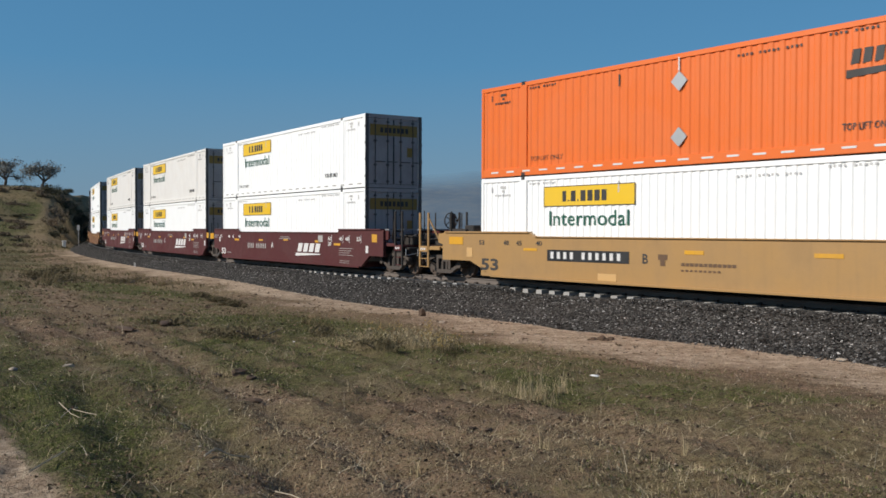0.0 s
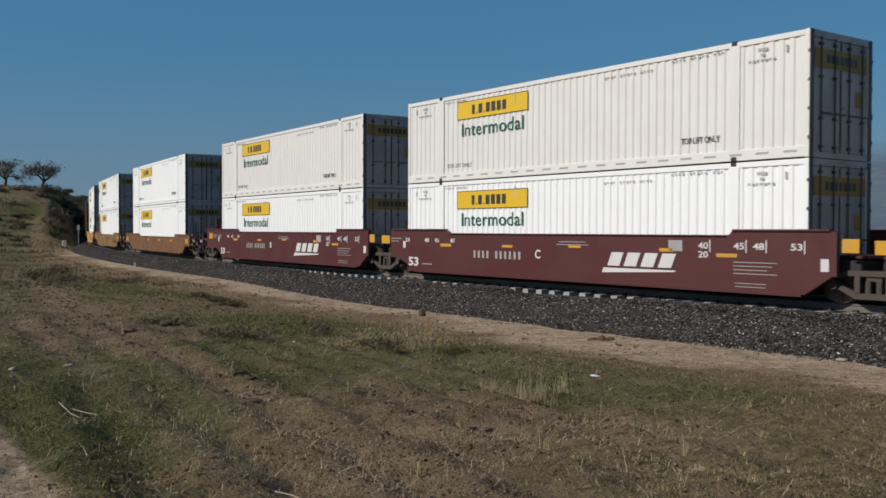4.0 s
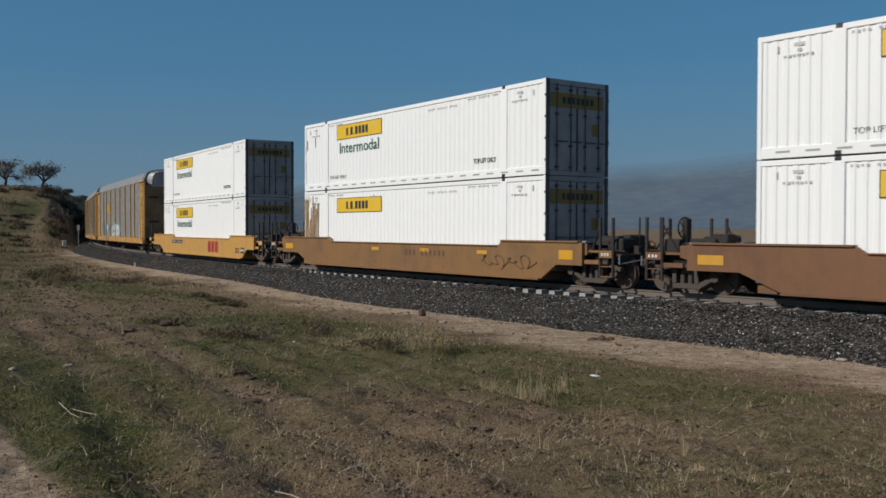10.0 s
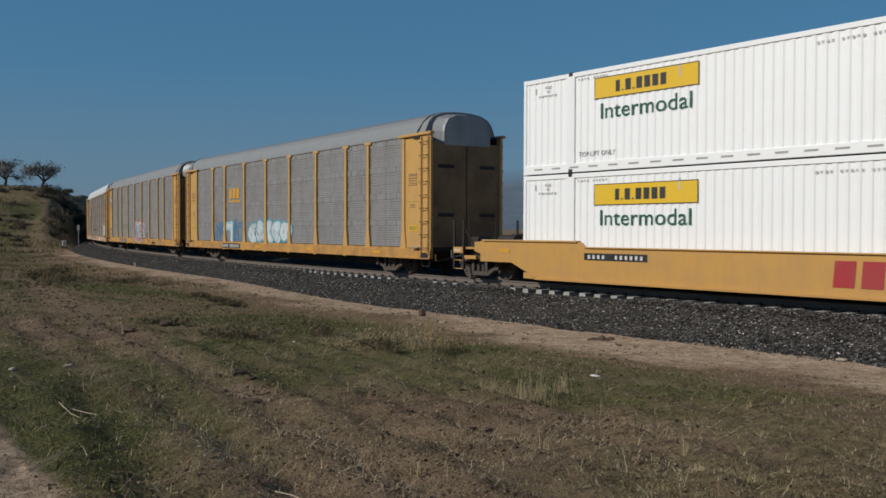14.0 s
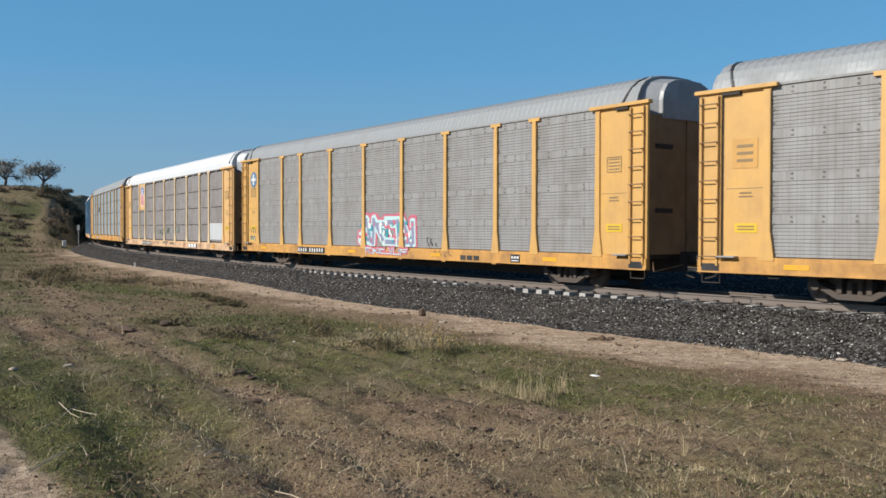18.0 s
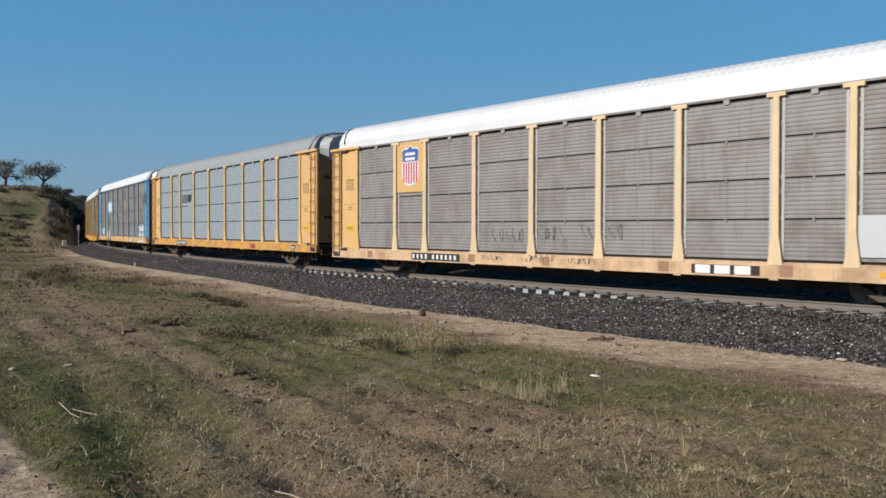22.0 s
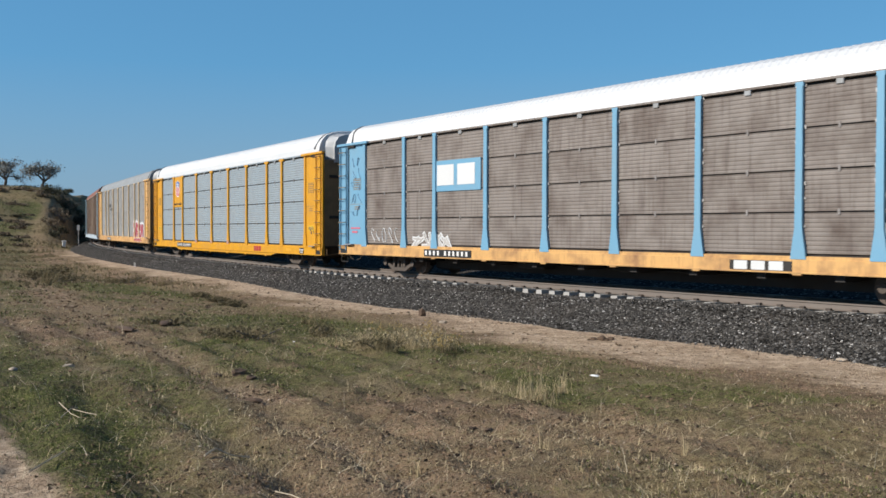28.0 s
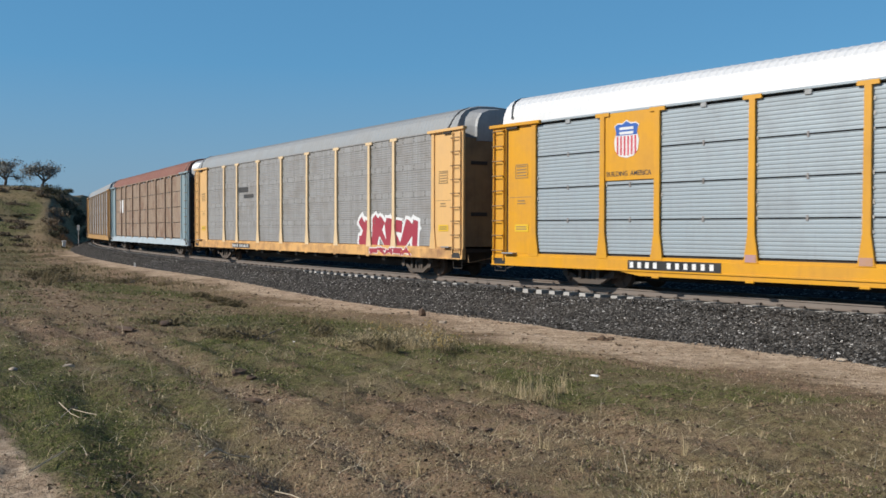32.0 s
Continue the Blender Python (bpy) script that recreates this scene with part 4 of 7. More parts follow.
marker_post(-6.5, 3.7, 0.22, 0.045, "low white marker stake beside the ballast")


def line_sign(s, d):
    x, y = at_line(s, d)
    t = thing("line_sign", "grey line-side sign plate on a thin post", "sign", at=pose(x, y, height_at(x, y) - 0.05))
    part("post", rods(0.05, ((0, 0, 0), (0, 0, 3.1))), STEELPOST, t)
    part("plate", boxes((-0.17, 0.17, -0.09, -0.06, 2.5, 3.15)), STEELPOST, t)


STEELPOST = paint("dull grey sign steel", (0.30, 0.30, 0.30), 0.6, 0.2)
line_sign(-70.0, 2.45)


# ---- train: paints ----
YELLOW = paint("sun-faded yellow paint", (0.60, 0.345, 0.10), 0.55, 0, (0.30, 0.18, 0.09), 0.6)
# End doors of the yellow cars: end-face shade is mixed into this colour.
ENDSHADE = paint("sooty yellow end darkened for shade", (0.24, 0.15, 0.07), 0.75, 0, (0.05, 0.042, 0.036), 0.7)
PRINT = paint("faded brown print", (0.24, 0.16, 0.07), 0.7)
EDGESHEET = paint("bleached sheet edge", (0.44, 0.42, 0.40), 0.65, 0.1, (0.27, 0.25, 0.225), 0.8)
DULLSTEEL = paint("sooty galvanised steel", (0.32, 0.325, 0.33), 0.6, 0.3, (0.1, 0.09, 0.08), 0.6)
OCHRE = paint("tan-yellow car paint", (0.41, 0.235, 0.085), 0.55, 0, (0.22, 0.14, 0.07), 0.5)
GOLD = paint("fresh golden yellow paint", (0.60, 0.285, 0.010), 0.5, 0, (0.28, 0.13, 0.03), 0.5)
PALE = paint("pale yellow paint", (0.64, 0.385, 0.15), 0.55, 0, (0.36, 0.24, 0.14), 0.5)
BROWN = paint("brown-orange rusted paint", (0.20, 0.09, 0.036), 0.6, 0, (0.085, 0.042, 0.024), 0.8)
TANBROWN = paint("faded tan-brown paint", (0.27, 0.14, 0.05), 0.6, 0, (0.105, 0.055, 0.03), 0.85)
OLDINK = paint("worn brown ink", (0.13, 0.07, 0.035), 0.7)
WELLYELLOW = paint("dirty orange-yellow paint", (0.56, 0.30, 0.07), 0.6, 0, (0.34, 0.20, 0.10), 0.6)
PALEPOST = paint("chalky pale post paint", (0.65, 0.48, 0.28), 0.65, 0, (0.38, 0.28, 0.2), 0.5)
RUSTSILL = paint("orange sill with rust", (0.60, 0.34, 0.12), 0.65, 0, (0.15, 0.07, 0.045), 1.1, scale=1.6)
CHALKSILL = paint("chalky tan sill with rust", (0.60, 0.40, 0.23), 0.7, 0, (0.22, 0.11, 0.075), 1.0, scale=1.6)
SILLORANGE = paint("dirty orange-yellow sill paint", (0.55, 0.285, 0.07), 0.65, 0, (0.16, 0.08, 0.045), 1.0, scale=1.6)
DULLTEAL = paint("dull teal end paint", (0.20, 0.28, 0.31), 0.6, 0, (0.2, 0.15, 0.12), 0.5)
FAINT = paint("faint grey print", (0.56, 0.55, 0.54), 0.7)
MAROON = paint("maroon car paint", (0.088, 0.016, 0.015), 0.62, 0, (0.06, 0.03, 0.025), 0.35)
WHITE = paint("white container paint", (0.94, 0.94, 0.93), 0.5, 0, (0.50, 0.46, 0.40), 0.12, 0.03)
CREAM = paint("yellowed white container paint", (0.82, 0.79, 0.75), 0.5, 0, (0.50, 0.44, 0.38), 0.25, 0.04)
# Doors are white and yellow; both colours are darkened for the end's shade.
DOORSHADE = paint("white door paint darkened for shade", (0.36, 0.355, 0.35), 0.6, 0, (0.10, 0.09, 0.08), 0.5)
BANDSHADE = paint("yellow door band darkened for shade", (0.27, 0.175, 0.025), 0.6, 0, (0.22, 0.17, 0.09), 0.5)
ORANGE = paint("orange container paint", (0.80, 0.16, 0.02), 0.5, 0, (0.40, 0.10, 0.03), 0.18, 0.05)
BLUE = paint("light blue paint", (0.145, 0.325, 0.47), 0.55, 0, (0.20, 0.24, 0.26), 0.35)
IRON = paint("dirty black iron", (0.026, 0.022, 0.020), 0.8, 0.1, (0.06, 0.045, 0.034), 0.6)
TRUCK = paint("dusty brown truck casting", (0.078, 0.062, 0.052), 0.85, 0.1, (0.14, 0.105, 0.08), 0.6)
WHEEL = paint("rust-brown wheel steel", (0.13, 0.095, 0.075), 0.55, 0.4, (0.05, 0.035, 0.03), 0.5)
DARK = paint("black paint", (0.02, 0.02, 0.021), 0.5, 0, (0.07, 0.06, 0.05), 0.3)
STEEL = paint("galvanised steel", (0.45, 0.46, 0.47), 0.5, 0.4, (0.22, 0.20, 0.18), 0.4)
GREYPANEL = paint("galvanised rack panel", (0.25, 0.25, 0.25), 0.6, 0.15, (0.18, 0.155, 0.13), 0.6)
DIMPANEL = paint("grimy grey rack panel", (0.255, 0.235, 0.225), 0.65, 0.1, (0.125, 0.10, 0.088), 0.9, streak=0.8)
NEWPANEL = paint("clean galvanised rack panel", (0.30, 0.345, 0.375), 0.55, 0.2, (0.20, 0.21, 0.22), 0.6)
BROWNPANEL = paint("brown-grey rusty rack panel", (0.215, 0.185, 0.165), 0.75, 0.05, (0.075, 0.05, 0.04), 1.0, streak=0.9)
RUSTPANEL = paint("rusted rack panel", (0.27, 0.20, 0.145), 0.8, 0.0, (0.13, 0.055, 0.032), 1.0, streak=0.9)
WHITEROOF = paint("white roof sheet", (0.62, 0.62, 0.62), 0.5, 0.1, (0.50, 0.47, 0.43), 0.2)
GREYROOF = paint("grey galvanised roof sheet", (0.25, 0.26, 0.265), 0.6, 0.05, (0.20, 0.19, 0.18), 0.5)
RUSTROOF = paint("rusted roof sheet", (0.17, 0.06, 0.04), 0.8, 0.05, (0.30, 0.2, 0.16), 0.5)
LETTER = paint("white lettering", (0.72, 0.70, 0.68), 0.6, 0, (0.4, 0.3, 0.25), 0.25, 0.05)
BLACKLETTER = paint("dark lettering", (0.03, 0.03, 0.03), 0.6, 0, (0.15, 0.12, 0.1), 0.25, 0.05)
GREEN = paint("dark green lettering", (0.012, 0.10, 0.065), 0.5, 0, (0.1, 0.15, 0.12), 0.15, 0.05)
LOGOYELLOW = paint("logo yellow", (0.80, 0.50, 0.02), 0.5, 0, (0.5, 0.35, 0.1), 0.15, 0.05)
REFLECT = paint("reflective yellow tape", (0.72, 0.36, 0.03), 0.4)
RED = paint("red paint", (0.40, 0.03, 0.035), 0.55)
LOGOBLUE = paint("logo blue", (0.03, 0.10, 0.36), 0.5)
GRIME = paint("light grey lettering", (0.42, 0.40, 0.38), 0.7)


# ---- running gear ----
def wheelset_mesh(r):
    def build():
        bm = bmesh.new()
        rod(bm, (0, -1.0, 0), (0, 1.0, 0), 0.08, 8)
        for e in (-1, 1):
            rod(bm, (0, e * 0.70, 0), (0, e * 0.735, 0), r + 0.03, 24)
            rod(bm, (0, e * 0.735, 0), (0, e * 0.82, 0), r, 24, r - 0.004)
            rod(bm, (0, e * 0.82, 0), (0, e * 0.86, 0), 0.15, 12)
            for k in range(6):
                a = k * math.pi / 3
                rod(bm, (math.cos(a) * r * 0.45, e * 0.82, math.sin(a) * r * 0.45), (math.cos(a) * r * 0.82, e * 0.828, math.sin(a) * r * 0.82), 0.03, 4)
        return bm
    return stock("wheelset%d" % int(r * 1000), WHEEL, build)


def sideframe_mesh(r):
    def build():
        bm = bmesh.new()
        z = r
        for e in (-1, 1):
            y0, y1 = (1.0, 1.17) if e > 0 else (-1.17, -1.0)
            prism(bm, [(-1.08, z + 0.05), (-0.58, z + 0.2), (0.58, z + 0.2), (1.08, z + 0.05), (1.08, z + 0.15), (0.62, z + 0.32), (-0.62, z + 0.32), (-1.08, z + 0.15)], y0, y1)
            prism(bm, [(-0.84, z - 0.06), (-0.4, z - 0.3), (0.4, z - 0.3), (0.84, z - 0.06), (0.84, z + 0.06), (0.36, z - 0.17), (-0.36, z - 0.17), (-0.84, z + 0.06)], y0 + 0.001, y1 - 0.001)
            for q in (-1, 1):
                box(bm, q * 0.34 - 0.06, q * 0.34 + 0.06, y0 - 0.02, y1 + 0.02, z - 0.16, z + 0.2)
                rod(bm, (q * 0.89, e * 0.95, z), (q * 0.89, e * 1.22, z), 0.115, 10)
                rod(bm, (q * 0.12, e * 1.09, z - 0.2), (q * 0.12, e * 1.09, z + 0.1), 0.075, 8)
        box(bm, -0.18, 0.18, -1.12, 1.12, z + 0.08, z + 0.32, 0.02)
        box(bm, -0.95, 0.95, -0.5, -0.42, z - 0.05, z + 0.02)
        box(bm, -0.95, 0.95, 0.42, 0.5, z - 0.05, z + 0.02)
        return bm
    return stock("sideframe%d" % int(r * 1000), TRUCK, build)


SPINNING = []


def add_truck(car, x, r):
    tr = part("truck", sideframe_mesh(r), None, car, "dusty cast steel truck", pose(x, 0, 0))
    for q in (-0.89, 0.89):
        ws = part("wheelset", wheelset_mesh(r), None, tr, "steel wheel pair on its axle", pose(q, 0, r))
        SPINNING.append((ws, q, r, car))
    return tr


def coupler_mesh():
    bm = bmesh.new()
    box(bm, -0.75, -0.05, -0.09, 0.09, 0.78, 0.98, 0.015)
    box(bm, -0.14, 0.02, -0.17, 0.17, 0.72, 1.04, 0.03)
    box(bm, -0.75, -0.5, -0.2, 0.2, 0.7, 1.06)
    return bm


def add_couplers(car, ends):
    for x, turn in ends:
        part("coupler", stock("coupler", IRON, coupler_mesh), None, car, "knuckle coupler", pose(x, 0, 0, 0, 0, turn))


TRAIN = []


def train_unit(ob, s, half, offset=None):
    TRAIN.append((ob, s, half, offset or Matrix.Identity(4)))
    return ob


# ---- containers ----
def corrugated(length, height, pitch, depth):
    """Upright ribs along x in a sheet that faces -y."""
    bm = bmesh.new()
    pts, x = [], -length / 2
    while x < length / 2 - 1e-6:
        for f, dy in ((0, 0), (0.38, 0), (0.5, depth), (0.88, depth)):
            xx = x + f * pitch
            if xx <= length / 2:
                pts.append((xx, dy))
        x += pitch
    pts.append((length / 2, 0))
    low = [bm.verts.new((a, b, 0)) for a, b in pts]
    top = [bm.verts.new((a, b, height)) for a, b in pts]
    for i in range(len(pts) - 1):
        bm.faces.new((low[i], low[i + 1], top[i + 1], top[i]))
    return bm


def door_mesh(w):
    bm = bmesh.new()
    box(bm, -0.03, 0.03, 0, w, 0, 2.58, 0.008)
    for k in range(1, 5):
        z = k * 2.58 / 5
        box(bm, 0.03, 0.045, 0.06, w - 0.06, z - 0.03, z + 0.03)
    return bm


def rod_mesh():
    bm = bmesh.new()
    rod(bm, (0.07, 0, -0.03), (0.07, 0, 2.62), 0.018, 6)
    for z in (0.1, 0.75, 1.7, 2.45):
        box(bm, 0.02, 0.1, -0.05, 0.05, z - 0.03, z + 0.03)
    box(bm, 0.07, 0.1, -0.02, 0.42, 0.86, 0.9)
    return bm


DARKROD = paint("grimy dark locking rod", (0.10, 0.10, 0.10), 0.6, 0.3, (0.05, 0.04, 0.035), 0.5)


def container(label, colour, s, level, half, logo=True, group="double-stacked containers", ribs=0.272, depth=0.024, extra=""):
    """A 53-foot box; level 0 sits down in a well, level 1 on top of another box."""
    L, W, H = 16.15, 1.295, 2.9
    c = thing("container", label, "container", group)
    cn = colour.name
    wall = stock("side_wall%d%d" % (ribs * 1000, depth * 1000), colour, lambda: corrugated(L - 0.24, 2.5, ribs, depth))
    part("side_wall", wall, None, c, "ribbed steel side wall", pose(0, -W + 0.02, 0.26))
    part("side_wall", wall, None, c, "ribbed steel side wall", pose(0, W - 0.02, 0.26, 0, 0, 180))
    part("front_wall", stock("front_wall", colour, lambda: corrugated(2.4, 2.5, 0.3, 0.03)), None, c, "", pose(-L / 2 + 0.04, 0, 0.26, 0, 0, -90))
    part("roof", stock("roof", colour, lambda: boxes((-L / 2 + 0.05, L / 2 - 0.05, -W + 0.06, W - 0.06, H - 0.075, H - 0.004))), None, c)
    part("floor", stock("floor", IRON, lambda: boxes((-L / 2 + 0.05, L / 2 - 0.05, -W + 0.06, W - 0.06, 0.004, 0.2))), None, c)
    for e in (-1, 1):
        y0, y1 = sorted((e * (W + 0.004), e * (W - 0.07)))
        part("top_rail", stock("top_rail%d" % e, colour, lambda: boxes((-L / 2 + 0.06, L / 2 - 0.06, y0, y1, H - 0.14, H - 0.01), bevel=0.01)), None, c)
        part("bottom_rail", stock("bottom_rail%d" % e, colour, lambda: boxes((-L / 2 + 0.06, L / 2 - 0.06, y0, y1, 0.014, 0.27), bevel=0.01)), None, c)
        for x in (-L / 2 + 0.06, L / 2 - 0.06):
            part("corner_post", stock("corner_post", colour, lambda: boxes((-0.062, 0.062, -0.08, 0.08, 0.0, H), bevel=0.012)), None, c, "", pose(x, e * (W - 0.072), 0))
        for x in (-6.05, 6.05):
            part("lift_post", stock("lift_post%d" % e, colour, lambda: boxes((-0.16, 0.16, y0 - 0.003, y1, 0.02, H - 0.012), bevel=0.01)), None, c, "", pose(x, 0, 0))
            for z in (0.0, H - 0.11):
                part("lift_casting", stock("lift_casting", DARK, lambda: boxes((-0.09, 0.09, -0.09, 0.09, 0, 0.12), bevel=0.015)), None, c, "dark steel lifting block", pose(x, e * (W - 0.078), z))
    part("door_header", stock("door_header", DOORSHADE, lambda: boxes((-0.05, 0.03, -W + 0.1, W - 0.1, 2.74, H))), None, c, "", pose(L / 2 - 0.03, 0, 0))
    part("door_sill", stock("door_sill", DOORSHADE, lambda: boxes((-0.05, 0.03, -W + 0.1, W - 0.1, 0.0, 0.14))), None, c, "", pose(L / 2 - 0.03, 0, 0))
    dm, rm = stock("door", DOORSHADE, lambda: door_mesh(1.13)), stock("locking_rod", DARKROD, rod_mesh)
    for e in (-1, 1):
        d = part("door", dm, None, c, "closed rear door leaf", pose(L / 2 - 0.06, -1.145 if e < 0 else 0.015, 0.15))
        for y in (0.3, 0.86):
            part("locking_rod", rm, None, d, "steel locking rod", pose(0, y, 0))
    for e in (-1, 1):
        y0, y1 = sorted((e * (W - 0.002), e * (W - 0.15)))
        part("door_jamb", stock("door_jamb%d" % e, DARKROD, lambda: boxes((L / 2 - 0.001, L / 2 + 0.012, y0, y1, 0.0, H))), None, c, "dark door jamb")
        for z in (0.45, 1.1, 1.75, 2.4):
            part("hinge", stock("hinge%d" % e, DARKROD, lambda: boxes((-0.05, 0.03, min(e * 1.25, e * 1.306), max(e * 1.25, e * 1.306), -0.045, 0.045), bevel=0.01)), None, c, "dark door hinge", pose(L / 2, 0, z))
    part("door_seal", stock("door_seal", DARK, lambda: boxes((-0.028, -0.02, -0.03, 0.03, 0.16, 2.72))), None, c, "dark seal between the leaves", pose(L / 2, 0, 0))
    part("door_placard", stock("door_placard", BANDSHADE, lambda: boxes((0.036, 0.042, 0.62, 0.86, 1.25, 1.62))), None, c, "small yellow plate on the door", pose(L / 2 - 0.06, 0, 0))
    if logo:
        part("band_mark", stock("band_mark", DARK, lambda: boxes(*[(0.057, 0.06, -0.62 + k * 0.19, -0.49 + k * 0.19, 2.18, 2.38) for k in range(7)])), None, c, "dark bars on the yellow band", pose(L / 2 - 0.06, 0, 0))
        part("door_band", stock("door_band", BANDSHADE, lambda: boxes((0.052, 0.056, -1.08, 1.08, 2.06, 2.5))), None, c, "yellow band across the doors", pose(L / 2 - 0.06, 0, 0))
    # side markings
    y = -W + 0.015
    x0 = -L / 2 + 2.95
    if logo:
        b = 2.03 if level else 1.95
        bars([(x0, x0 + 3.6, b, b + 0.6)], LOGOYELLOW, c, y + 0.002, "logo_panel", "yellow logo panel with dark edge")
        edge = [(x0, x0 + 3.6, b, b + 0.022), (x0, x0 + 3.6, b + 0.578, b + 0.6), (x0, x0 + 0.022, b, b + 0.6), (x0 + 3.578, x0 + 3.6, b, b + 0.6)]
        glyph = []
        gx = x0 + 0.80
        for w in (0.15, 0.05, 0.19, 0.05, 0.2, 0.2, 0.2, 0.19):
            glyph.append((gx, gx + w, b + 0.14, b + (0.19 if w < 0.1 else 0.45)))
            gx += w + 0.075
        bars(edge + glyph, BLACKLETTER, c, y - 0.003, "logo_mark", "dark bars of the logo")
        if logo != "short":
            lettering("Intermodal", 0.62, GREEN, c, x0 + 0.24, b - 0.56, y, 3.15, 0.004, label="green word on the side")
    small = []
    for x, z, w in ((-L / 2 + 2.3, 2.64, 1.3), (4.1, 2.66, 1.7), (1.7, 2.54, 1.9)):
        for k in range(int(w / 0.12)):
            if k % 6 != 4:
                small.append((x + k * 0.12, x + k * 0.12 + 0.06, z, z + 0.06))
    for x in (-L / 2 + 1.05, L / 2 - 1.25):
        small += [(x - 0.12, x + 0.14, 2.56, 2.64), (x - 0.04, x + 0.06, 2.44, 2.51)] + [(x - 0.38 + k * 0.11, x - 0.31 + k * 0.11, 2.32, 2.38) for k in range(7)]
    small += [(-2.15, -2.1, 2.3, 2.62), (L / 2 - 0.62, L / 2 - 0.57, 2.45, 2.62), (-L / 2 + 0.5, -L / 2 + 0.54, 2.45, 2.62)]
    bars(small, FAINT if colour is WHITE else GRIME if colour is CREAM else BLACKLETTER, c, y, "small_print", "rows of small grey marks")
    if level:
        lettering("TOP LIFT ONLY", 0.22, BLACKLETTER, c, 4.42, 0.53, y, 1.2, 0.004)
        lettering("TOP LIFT ONLY", 0.2, BLACKLETTER, c, -L / 2 + 2.35, 0.44, y, 1.4, -0.002)
        dashes = [(-L / 2 + 0.5 + k * 0.75, -L / 2 + 0.85 + k * 0.75, 0.13, 0.18) for k in range(21)]
        bars(dashes, LETTER if colour is ORANGE else GRIME, c, -W - 0.006, "dash_trim", "row of dashes along the bottom rail")
    train_unit(c, s, half, pose(0, 0, 0.38 if level == 0 else 3.3))
    return c


# ---- well cars ----
def well_side(L, top, plat, low, y0, y1, art0, art1):
    """Side of a well car: raised end parts, deep middle with slanted lower corners."""
    bm = bmesh.new()
    a, b = -L / 2 - 1.75, L / 2 + 1.75
    if art0:
        a = -L / 2 - 0.75
    if art1:
        b = L / 2 + 0.75
    w = L / 2
    up = 0.62
    out = [(a, up), (-w - 0.25, up), (-w + 0.9, low), (w - 0.05, low), (w + 0.65, up), (b, up), (b, plat - 0.03), (b - 0.25, plat), (w - 1.95, plat), (w - 2.12, top), (-w + 2.9, top), (-w + 2.6, plat), (a + 0.2, plat), (a, plat - 0.03)]
    prism(bm, out, y0, y1)
    return bm


